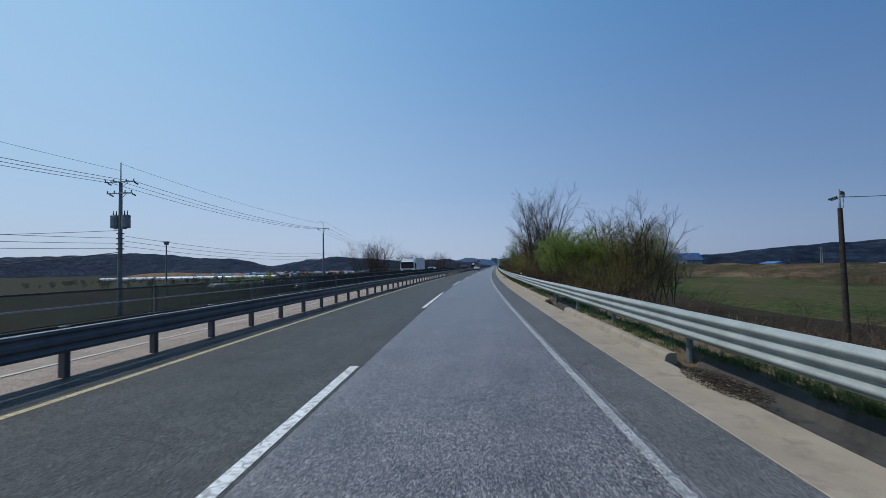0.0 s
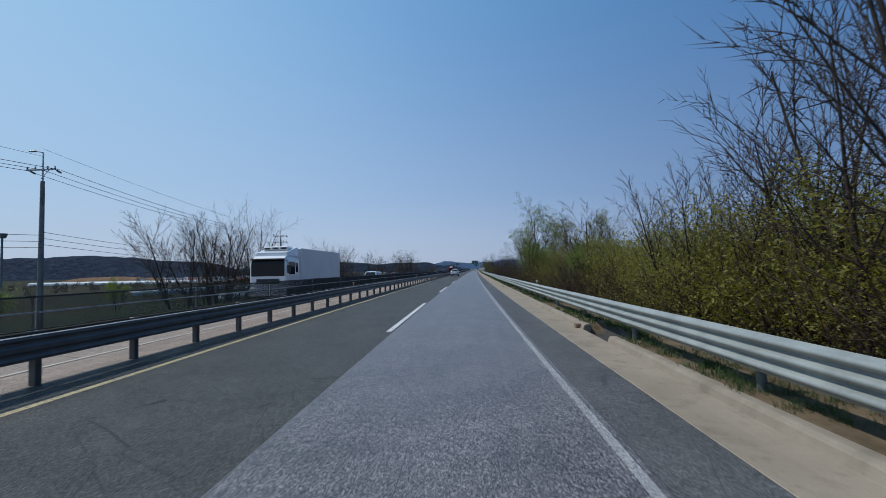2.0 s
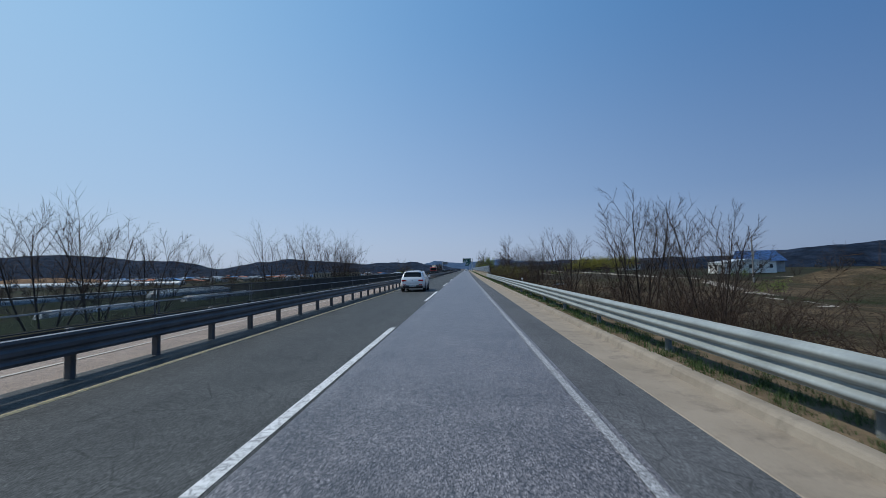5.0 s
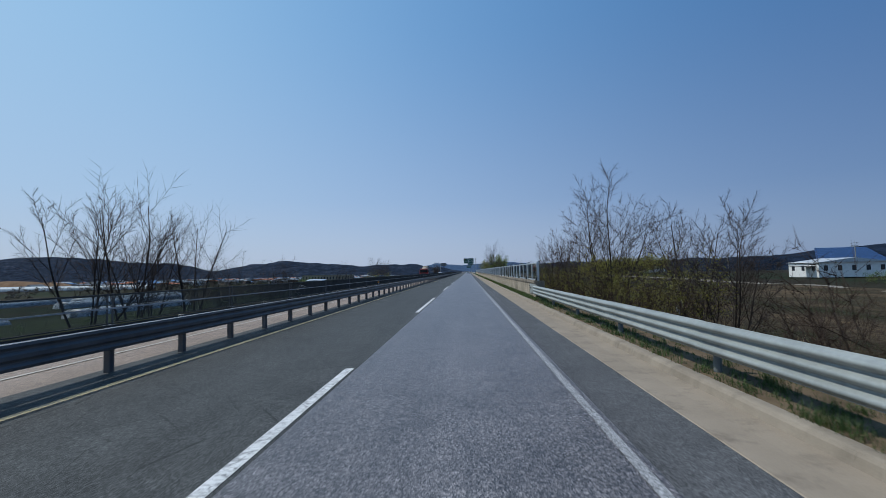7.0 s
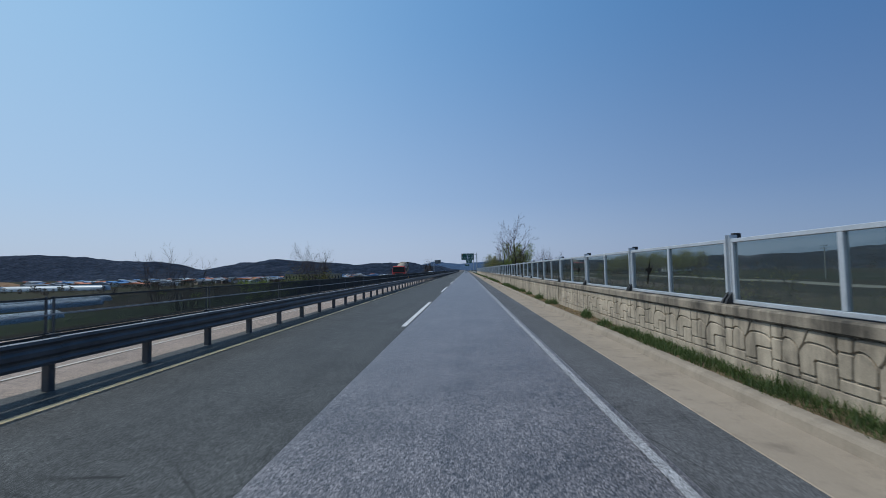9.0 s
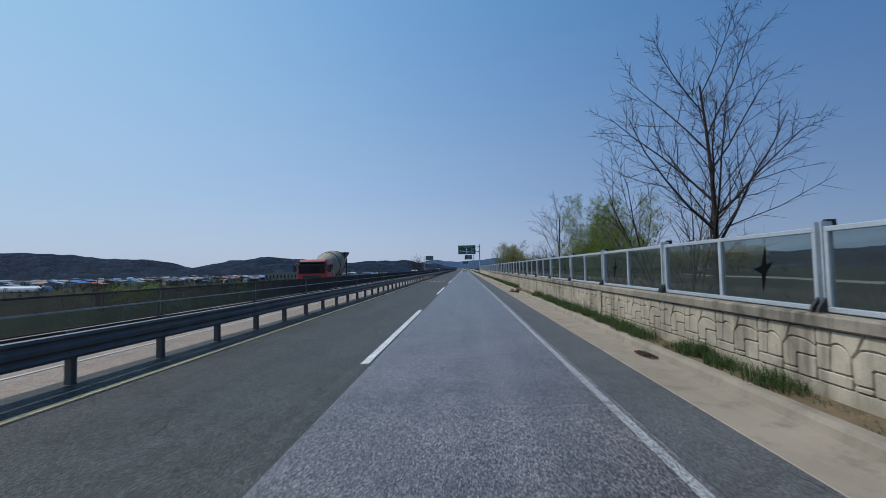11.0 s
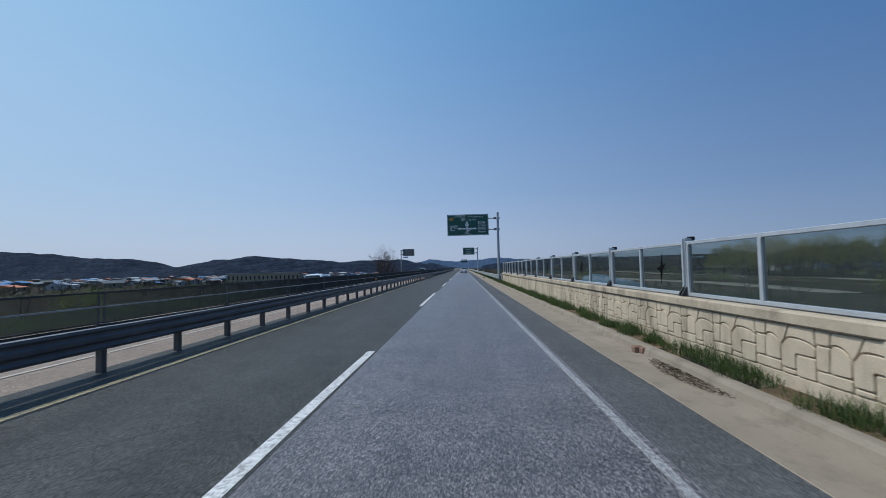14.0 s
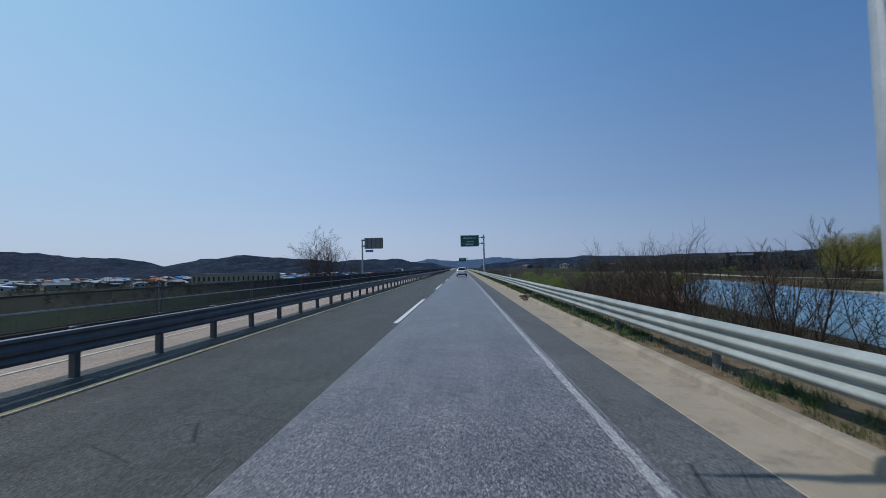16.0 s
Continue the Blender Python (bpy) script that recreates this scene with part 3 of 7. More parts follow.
box(bm, 0.11, 0.18, BAY - 0.115, BAY - 0.06, 1.135, 2.0, bevel=0.006)
FRAME = bpy.data.meshes.new("frame")
bm.to_mesh(FRAME)
bm.free()
FRAME.materials.append(M_FRAME)
PANE = mesh_of("pane", [(0.145, 0.115, 1.135), (0.145, BAY / 2 - 0.035, 1.135), (0.145, BAY / 2 - 0.035, 2.0), (0.145, 0.115, 2.0)], [(0, 3, 2, 1)], M_GLASS)
# plain dark decal: two crossed tapering blades
M_DECAL = plain("matt_black_film", (0.002, 0.002, 0.002), (0.005, 0.005, 0.005), 5.0, 0.95, 0.0, 20.0, 0.0)
dec = [(x * 0.95, z * 0.95) for x, z in [(-0.03, -0.36), (0.045, -0.08), (0.23, -0.06), (0.06, 0.03), (0.03, 0.36), (-0.04, 0.07), (-0.17, 0.15), (-0.06, -0.04)]]
DECAL = mesh_of("decal", [(0.139, x, 1.57 + z) for x, z in dec], [tuple(range(len(dec)))[::-1]], M_DECAL)

barrier = thing("noise_barrier", "low cast-concrete wall with framed tinted glazing on top", "noise barrier")
for i in range(BAYS + 1):
    s = BARRIER_S + BAY * i
    m = spot(s, 5.85)
    piece("steel_post", HPOST, barrier, "grey steel upright", m=m)
    piece("post_foot", FOOT, barrier, m=m)
    piece("top_clip", CLIP, barrier, m=m)
    if i == BAYS:
        break
    m = spot(s + BAY / 2, 5.85) @ pose(0, -BAY / 2, 0)
    if i < FIRST_PALE:
        piece("wall_panel", PANELS[i % 4], barrier, "rain-stained concrete with cast stone shapes", m=m)
        piece("wall_cap", CAP, barrier, "dark-stained concrete cap", m=m)
    else:
        piece("wall_panel", PALE_PANELS[i % 4], barrier, "clean beige concrete with cast stone shapes", m=m)
        piece("wall_cap", PALE_CAP, barrier, "pale beige concrete cap", m=m)
    fm = piece("frame", FRAME, barrier, "aluminium glazing frame", m=m)
    piece("pane", PANE, barrier, "greenish tinted pane", m=m)
    piece("pane", PANE, barrier, "greenish tinted pane", m=m @ pose(0, BAY / 2 - 0.08, 0))
    for half in (0, 1):
        if (2 * i + half) % 3 == 0:
            tilt = random.choice((0, 12, -20, 24, -9))
            piece("decal", DECAL, barrier, "plain dark decal", m=m @ pose(0, BAY * (0.25 + 0.5 * half), 1.57, tilt, 0, 0) @ pose(0, 0, -1.57))
    if i % 5 == 0:
        part("pilaster", boxed(-0.03, 0.0, -0.16, 0.16, -0.1, 0.90, bevel=0.01), M_WALL if i < FIRST_PALE else M_PALEWALL, barrier, m=spot(s, 5.848))
for s, y in ((BARRIER_S, 0.0), (BARRIER_S + BAY * BAYS, -0.3)):
    part("end_block", boxed(0.0, 0.5, y, y + 0.3, -0.3, 1.055, bevel=0.02), M_CAP, barrier, m=spot(s - 0.01, 5.86))
plate = thing("end_plate", "grey steel transition plate bolted to the wall end", "guardrail end", spot(BARRIER_S + BAY * BAYS, 5.55), kind="")
bm = bmesh.new()
vs = [bm.verts.new((x, y, z)) for x in (0.25, 0.256) for y, z in ((-0.75, 0.30), (-0.75, 0.88), (1.9, 0.86), (1.9, 0.42), (0.6, 0.42))]
for f in ((0, 1, 2, 3, 4), (9, 8, 7, 6, 5), (0, 5, 6, 1), (1, 6, 7, 2), (2, 7, 8, 3), (3, 8, 9, 4), (4, 9, 5, 0)):
    bm.faces.new([vs[q] for q in f])
bmesh.ops.transform(bm, matrix=Matrix.Diagonal((1, 1, 1, 1)), verts=bm.verts)
part("plate", bm, M_GALV, plate)
for y, z in ((-0.6, 0.75), (-0.6, 0.62), (-0.6, 0.5), (-0.45, 0.64), (-0.3, 0.66)):
    part("bolt", tube(bmesh.new(), (0.20, y, z), (0.255, y, z), 0.02, 0.016, 6), M_BLACK, plate)
plate2 = copy_thing(plate, spot(BARRIER_S, 5.55) @ pose(0, 0.0, 0, 0, 0, 0) @ Matrix.Scale(-1, 4, (0, 1, 0)) @ pose(0, -1.0, 0))
tagged(plate2, "grey steel transition plate joining guardrail and wall", "guardrail end")

# ---- delineators on the guardrail ----
def delineator(s, u, z, m_face):
    d = thing("delineator", "small round reflector on a short guardrail stem", "reflector", spot(s, u, z), "rail reflectors")
    part("stem", boxed(-0.012, 0.012, -0.01, 0.01, 0, 0.14), M_POSTGREY, d)
    part("disc", tube(bmesh.new(), (0, -0.03, 0.18), (0, 0.03, 0.18), 0.055, 0.055, 14), m_face, d, "round lens")


M_LENS = plain("white_reflector", (0.55, 0.55, 0.56), (0.7, 0.7, 0.7), 30, 0.25)
M_AMBER = plain("amber_reflector", (0.6, 0.25, 0.03), (0.75, 0.35, 0.05), 30, 0.3)
for s in (36.0, 69.6, 107.5, 143.0, 398.0, 430.0, 462.0):
    delineator(s, 5.53, 0.84, M_LENS)
for s in (73.0, 101.0, 193.0, 253.0, 351.3, 420.0):
    delineator(s, median_u(s) + 0.05, 0.82, M_AMBER)

# ---- kerb outlets, bricks and litter on the gutter ----
M_BRICK = plain("old_paver", (0.16, 0.10, 0.075), (0.26, 0.17, 0.13), 8, 0.9)
M_DEBRIS = plain("dry_debris", (0.065, 0.047, 0.034), (0.17, 0.13, 0.095), 20, 0.95)


def debris(s, u, r, count, label):
    """A flat scatter of bent twigs and leaf scraps, thickest in the middle."""
    vs, fs = [], []
    for _ in range(count * 3):
        a, d = random.uniform(0, 6.28), r * random.random() ** 0.75
        x, y, h = d * math.cos(a) * 0.33, d * math.sin(a), random.uniform(0.002, 0.016) * (1.3 - d / r)
        b = random.gauss(1.57, 0.7)
        twig = random.random() < 0.6
        l, w = (random.uniform(0.012, 0.05), random.uniform(0.001, 0.003)) if twig else (random.uniform(0.006, 0.018), random.uniform(0.004, 0.009))
        i = len(vs)
        c, sn = math.cos(b), math.sin(b)
        vs.extend([(x - l * c - w * sn, y - l * sn + w * c, h), (x - l * c + w * sn, y - l * sn - w * c, h * 0.5), (x + l * c + w * sn, y + l * sn - w * c, h * 0.7), (x + l * c - w * sn, y + l * sn + w * c, h + 0.006)])
        fs.append((i, i + 1, i + 2, i + 3))
    ob = new("debris_heap", mesh_of("debris_heap", vs, fs, M_DEBRIS))
    ob.matrix_world = spot(s, u, 0.008)
    tagged(ob, label, "debris", kind="stuff")


debris(8.6, 5.36, 0.95, 1000, "brown heap of dead leaves and twigs in the gutter")
debris(247.0, 5.0, 0.5, 260, "brown heap of dead leaves and soil by the kerb")
debris(260.5, 5.1, 0.4, 260, "small clump of dead leaves in the gutter")
debris(281.5, 5.25, 1.4, 1300, "brown heap of dead leaves behind loose pavers")
debris(327.6, 5.3, 1.2, 1000, "brown heap of dead leaves by a drain block")
debris(293.0, 5.1, 0.35, 200, "small clump of dead leaves in the gutter")
debris(389.0, 5.3, 0.8, 600, "brown heap of dead leaves by the kerb")


def paver(s, u, rz, z=0.0):
    b = new("paver", PAVER)
    b.matrix_world = spot(s, u, z, rz)
    tagged(b, "loose brown paver lying by the kerb", "paver", "loose pavers")


PAVER = bpy.data.meshes.new("paver")
bm = boxed(-0.20, 0.20, -0.09, 0.09, 0, 0.11, bevel=0.012)
bm.to_mesh(PAVER)
bm.free()
PAVER.materials.append(M_BRICK)
for s, u, rz in ((283.2, 5.35, 4), (283.3, 5.28, -8), (329.3, 5.38, 3), (329.4, 5.3, -4), (390.2, 5.3, 6), (388.0, 5.2, -10), (22.0, 5.3, 80), (60.4, 5.3, 5)):
    paver(s, u, rz)
can = thing("crushed_can", "dark red and black crushed can on the gutter", "can", spot(86.8, 5.17, 0.035, 62))
part("body", tube(bmesh.new(), (-0.11, 0, 0), (0.10, 0, 0.005), 0.034, 0.032, 12), M_BLACK, can)
M_RED = plain("red_print", (0.35, 0.03, 0.03), (0.5, 0.05, 0.05), 10, 0.4)
part("band", tube(bmesh.new(), (-0.01, 0, 0.003), (0.05, 0, 0.004), 0.036, 0.036, 12, False), M_RED, can, "red and white band")
bottle = thing("plastic_bottle", "clear plastic bottle with a blue cap by the kerb", "bottle", spot(77.4, 5.20, 0.035, 70))
M_PLASTIC = plain("cloudy_plastic", (0.5, 0.55, 0.58), (0.7, 0.74, 0.76), 12, 0.2)
M_BLUE = plain("blue_plastic", (0.05, 0.2, 0.5), (0.08, 0.3, 0.6), 12, 0.4)
part("body", tube(tube(bmesh.new(), (-0.08, 0, 0), (0.07, 0, 0), 0.033, 0.033, 12), (0.07, 0, 0), (0.11, 0, 0), 0.033, 0.014, 12), M_PLASTIC, bottle)
part("cap", tube(bmesh.new(), (0.11, 0, 0), (0.128, 0, 0), 0.015, 0.015, 10), M_BLUE, bottle, "blue cap")

# ---- painted numbers on the lanes ----


def words(name, text, size, material, parent, m, label="", depth=0.0, squeeze=1.0, align="CENTER"):
    cu = bpy.data.curves.new(name, "FONT")
    cu.body, cu.size, cu.align_x, cu.align_y, cu.extrude = text, size, align, "CENTER", depth
    tmp = bpy.data.objects.new(name, cu)
    scene.collection.objects.link(tmp)
    bpy.context.view_layer.update()
    me = bpy.data.meshes.new_from_object(tmp.evaluated_get(bpy.context.evaluated_depsgraph_get()))
    bpy.data.objects.remove(tmp)
    me.materials.clear()
    me.materials.append(material)
    me.transform(Matrix.Diagonal((squeeze, 1, 1, 1)))
    ob = new(name, me)
    if parent is not None:
        ob.parent = parent
        ob.matrix_local = m
    else:
        ob.matrix_world = m
    return tagged(ob, label)


def ring_mesh(name, w, h, t, material, n=28, part_of=(0, 1), e=0.62):
    """A long oval stroke, or a part of one."""
    vs, fs = [], []
    a0, a1 = part_of[0] * 2 * math.pi, part_of[1] * 2 * math.pi
    for i in range(n + 1):
        a = a0 + (a1 - a0) * i / n
        for q in (0, 1):
            rx, ry = w / 2 - q * t, h / 2 - q * t * 1.5
            c, sn = math.cos(a), math.sin(a)
            vs.append((rx * math.copysign(abs(c) ** e, c), ry * math.copysign(abs(sn) ** e, sn), 0))
    for i in range(n):
        fs.append((2 * i, 2 * i + 2, 2 * i + 3, 2 * i + 1))
    return mesh_of(name, vs, fs, material)


limit = thing("speed_marking", "white 80 painted on the passing lane", "road marking", spot(306.5, -1.75, 0.006), kind="structure")
piece("figure_zero", ring_mesh("figure_zero", 0.80, 2.5, 0.10, M_GHOST), limit, m=pose(0.55, 0, 0))
piece("figure_eight_top", ring_mesh("figure_eight", 0.70, 1.28, 0.10, M_GHOST), limit, m=pose(-0.55, 0.62, 0))
piece("figure_eight_foot", ring_mesh("figure_eight", 0.80, 1.36, 0.10, M_GHOST), limit, m=pose(-0.55, -0.57, 0))
old = thing("speed_marking", "worn-off white figure on the driving lane", "road marking", spot(304.2, 2.25, 0.006), kind="structure")
hook = [(0.0, 0.75), (0.04, 0.92), (0.12, 1.0), (0.36, 1.02), (0.36, 0.96), (0.2, 0.93), (0.16, 0.8)]
hook += [(x, -y) for x, y in reversed(hook)]
piece("figure_trace", mesh_of("figure_trace", [(x - 0.30, y, 0) for x, y in hook], [tuple(range(len(hook)))[::-1]], M_GHOST), old)

# ---- road signs ----
M_SIGN = plain("green_sign_sheet", (0.004, 0.062, 0.046), (0.006, 0.085, 0.062), 1.5, 0.45, 0.0, 60, 0.02)
M_SIGNW = plain("white_sheeting", (0.62, 0.64, 0.66), (0.74, 0.75, 0.77), 4, 0.45)
M_SIGNB = plain("blue_sheeting", (0.02, 0.06, 0.28), (0.03, 0.09, 0.36), 4, 0.45)
M_SIGNO = plain("orange_sheeting", (0.42, 0.17, 0.02), (0.5, 0.22, 0.03), 4, 0.5)
M_SIGNG = plain("sign_back", (0.14, 0.145, 0.15), (0.22, 0.225, 0.23), 3, 0.5, 0.3)


def sheet_poly(name, pts, material, parent, y, label=""):
    """A flat shape on a sign's face; x to the right, z up."""
    vs = [(x, y, z) for x, z in pts]
    return piece(name, mesh_of(name, vs, [tuple(range(len(vs)))], material), parent, label)


def border(parent, w, h, y, t=0.03, inset=0.05):
    n = 6
    out = []
    for r, o in ((0.14, inset), (0.11, inset + t)):
        ring = []
        for cx, cz, a0 in ((w / 2 - o - r, h / 2 - o - r, 0), (-w / 2 + o + r, h / 2 - o - r, 90), (-w / 2 + o + r, -h / 2 + o + r, 180), (w / 2 - o - r, -h / 2 + o + r, 270)):
            ring += [(cx + r * math.cos(radians(a0 + 90 * i / n)), y, cz + r * math.sin(radians(a0 + 90 * i / n))) for i in range(n + 1)]
        out.append(ring)
    n = len(out[0])
    fs = [(i, (i + 1) % n, n + (i + 1) % n, n + i) for i in range(n)]
    piece("border", mesh_of("border", out[0] + out[1], fs, M_SIGNW), parent, "thin white border")


def gantry(name, label, s, panel, pole_u, top, back=False):
    """A cantilever sign: a pole, two arms and a panel (u0, u1, z0, z1)."""
    u0, u1, z0, z1 = panel
    g = thing(name, label, "road sign", spot(s, 0))
    part("pole", tube(tube(bmesh.new(), (pole_u, 0.16, -0.8), (pole_u, 0.16, top), 0.16, 0.13, 18), (pole_u, 0.16, top), (pole_u, 0.16, top + 0.04), 0.14, 0.12, 18), M_POSTGREY, g, "tapered grey steel pole", smooth=False)
    near = u1 if pole_u > u1 else u0
    for z in (z0 + (z1 - z0) * 0.27, z0 + (z1 - z0) * 0.80):
        arm = part("arm", tube(bmesh.new(), (pole_u, 0.16, z), ((u0 + u1) / 2, 0.16, z), 0.06, 0.06, 10), M_POSTGREY, g)
        sgn = 1 if pole_u > u1 else -1
        for d in (0.24, 0.42):
            fl = tube(bmesh.new(), (pole_u - sgn * d, 0.16, z), (pole_u - sgn * (d + 0.05), 0.16, z), 0.13, 0.13, 12)
            part("flange", fl, M_SIGNG, arm)
        bm = bmesh.new()
        for a in range(0, 360, 60):
            box(bm, 0.16, 0.42, -0.008, 0.008, 0.05, 0.13, m=pose(pole_u, 0.16, z) @ Matrix.Rotation(radians(180 if sgn > 0 else 0), 4, "Z") @ Matrix.Rotation(radians(a), 4, "X"))
        part("gusset", bm, M_SIGNG, arm)
        part("collar", tube(bmesh.new(), (pole_u + sgn * 0.24, 0.16, z), (pole_u + sgn * 0.15, 0.16, z), 0.07, 0.07, 10), M_SIGNG, arm)
    w, h = u1 - u0, z1 - z0
    pm = pose((u0 + u1) / 2, 0.0, (z0 + z1) / 2)
    pan = part("panel", boxed(-w / 2, w / 2, 0.0, 0.03, -h / 2, h / 2, bevel=0.004), M_SIGNG if back else M_SIGN, g, "grey ribbed back of a sign" if back else "dark green sign panel", m=pm)
    return g, pan, w, h


g, pan, w, h = gantry("direction_sign", "large green overhead direction sign on a steel cantilever", 370.75, (0.2, 4.97, 5.38, 7.83), 6.05, 8.0)
border(pan, w, h, -0.004)


def lettering(pan, rows, material=None):
    for text, x, z, size, sq in rows:
        words("lettering", text, size, material or M_SIGNW, pan, pose(x, -0.005, z, 90, 0, 0), "white lettering", 0.0, sq)


lettering(pan, (("정부세종청사", -0.93, 1.00, 0.34, 0.66), ("Govt Complex Sejong", 0.86, 0.94, 0.235, 0.82), ("시청", -0.56, 0.62, 0.42, 0.80), ("City Hall", 0.44, 0.60, 0.29, 0.93),
                ("조치원", 1.58, 0.20, 0.40, 0.84), ("Jochiwon", 1.66, -0.08, 0.275, 0.93), ("강내면", 1.58, -0.46, 0.42, 0.84), ("Gangnae", 1.62, -0.80, 0.275, 0.93),
                ("남이면", -1.66, -0.24, 0.42, 0.84), ("Nami", -1.80, -0.58, 0.275, 0.93), ("500m", -0.08, -0.96, 0.275, 0.93)))
sheet_poly("route_shield", [(-2.13, 0.54), (-1.70, 0.54), (-1.70, 0.88), (-2.13, 0.88)], M_SIGNO, pan, -0.005, "orange route shield")
words("lettering", "96", 0.30, M_SIGN, pan, pose(-1.915, -0.008, 0.70, 90, 0, 0), "dark number", 0.0, 0.9)
sheet_poly("arrow", [(-0.17, -0.78), (-0.03, -0.78), (-0.03, 0.22), (-0.17, 0.22)], M_SIGNW, pan, -0.005, "white arrow stem")
sheet_poly("arrow", [(-0.28, 0.18), (0.08, 0.18), (-0.10, 0.46)], M_SIGNW, pan, -0.0055, "white arrow head")
for sg in (-1, 1):
    sheet_poly("arrow", [(-0.10 + sg * 0.12, -0.50), (-0.10 + sg * 0.85, -0.50), (-0.10 + sg * 0.85, -0.36), (-0.10 + sg * 0.12, -0.36)][::sg], M_SIGNW, pan, -0.005, "white arrow bar")
    sheet_poly("arrow", [(-0.10 + sg * 0.80, -0.60), (-0.10 + sg * 1.12, -0.43), (-0.10 + sg * 0.80, -0.26), (-0.10 + sg * 0.87, -0.43)][::sg], M_SIGNW, pan, -0.0055, "white arrow head")
    vs = [(-0.10 + sg * (0.09 + 0.03 * math.sin(math.pi * i / 6)) + sg * o, -0.56 + 0.26 * i / 6) for o, r in ((0.0, range(7)), (-0.02, range(6, -1, -1))) for i in r]
    sheet_poly("arrow_edge", vs, M_SIGNW, pan, -0.0055)
sheet_poly("arrow", [(-0.03, -0.70), (0.12, -0.62), (0.28, -0.48), (0.38, -0.48), (0.28, -0.62), (0.12, -0.74), (-0.03, -0.80)], M_SIGNW, pan, -0.0052, "white curved ramp arrow")
hexa = [(-0.10 + 0.235 * math.cos(radians(22.5 + 45 * i)), 0.0 + 0.17 * math.sin(radians(22.5 + 45 * i))) for i in range(8)]
sheet_poly("route_shield", hexa, M_SIGNW, pan, -0.007, "white route shield")
words("lettering", "17", 0.25, M_SIGNB, pan, pose(-0.10, -0.009, 0.0, 90, 0, 0), "blue number", 0.0, 0.95)

g, pan, w, h = gantry("direction_sign", "green overhead city limit sign on a steel cantilever", 443.0, (1.95, 5.2, 5.30, 7.30), 6.05, 7.35)
border(pan, w, h, -0.004)
lettering(pan, (("세종특별자치시", 0.0, 0.45, 0.42, 0.85), ("Sejong City", 0.0, -0.12, 0.34, 0.9)))
sheet_poly("lettering_bar", [(-0.7, -0.66), (-0.05, -0.66), (-0.05, -0.54), (-0.7, -0.54)], M_SIGNW, pan, -0.005)
sheet_poly("lettering_bar", [(0.05, -0.64), (0.7, -0.64), (0.7, -0.56), (0.05, -0.56)], M_SIGNW, pan, -0.005)
sheet_poly("rule", [(-1.5, -0.43), (1.5, -0.43), (1.5, -0.41), (-1.5, -0.41)], M_SIGNW, pan, -0.005)
g, pan, w, h = gantry("direction_sign", "green overhead sign far along the road", 640.0, (0.9, 5.2, 5.3, 7.6), 6.05, 7.7)
border(pan, w, h, -0.004)
sheet_poly("lettering_bar", [(-1.6, 0.3), (1.4, 0.3), (1.4, 0.7), (-1.6, 0.7)], M_SIGNW, pan, -0.005)

g, pan, w, h = gantry("direction_sign", "ribbed grey back of a sign for the opposite carriageway", 443.5, (-15.35, -12.0, 5.32, 7.28), -15.8, 7.0, True)
for i in range(9):
    x = -w / 2 + 0.12 + i * (w - 0.24) / 8
    part("rib", boxed(x - 0.03, x + 0.03, -0.06, 0.0, -h / 2 + 0.05, h / 2 - 0.05, bevel=0.004), M_BLACK if i % 2 else M_SIGNG, pan)
for z in (-h / 2 + 0.05, 0, h / 2 - 0.05):
    part("cross_rib", boxed(-w / 2 + 0.05, w / 2 - 0.05, -0.085, -0.062, z - 0.04, z + 0.04), M_SIGNG, pan)
part("name_plate", boxed(-15.2, -13.8, 0.1, 0.13, 4.72, 5.14, bevel=0.004), M_SIGNB, g, "small blue plate")
sheet_poly("lettering_bar", [(-15.05, 4.88), (-13.95, 4.88), (-13.95, 4.98), (-15.05, 4.98)], M_SIGNW, g, 0.095)


# ---- power poles and wires ----
M_POLE = concrete("concrete_pole", (0.16, 0.155, 0.15), (0.26, 0.25, 0.24), (0.10, 0.10, 0.10), 1.0)
M_WIRE = plain("black_wire", (0.01, 0.01, 0.012), (0.03, 0.03, 0.03), 4, 0.6)
M_TANK = plain("transformer_grey", (0.16, 0.17, 0.18), (0.24, 0.25, 0.26), 3, 0.5)


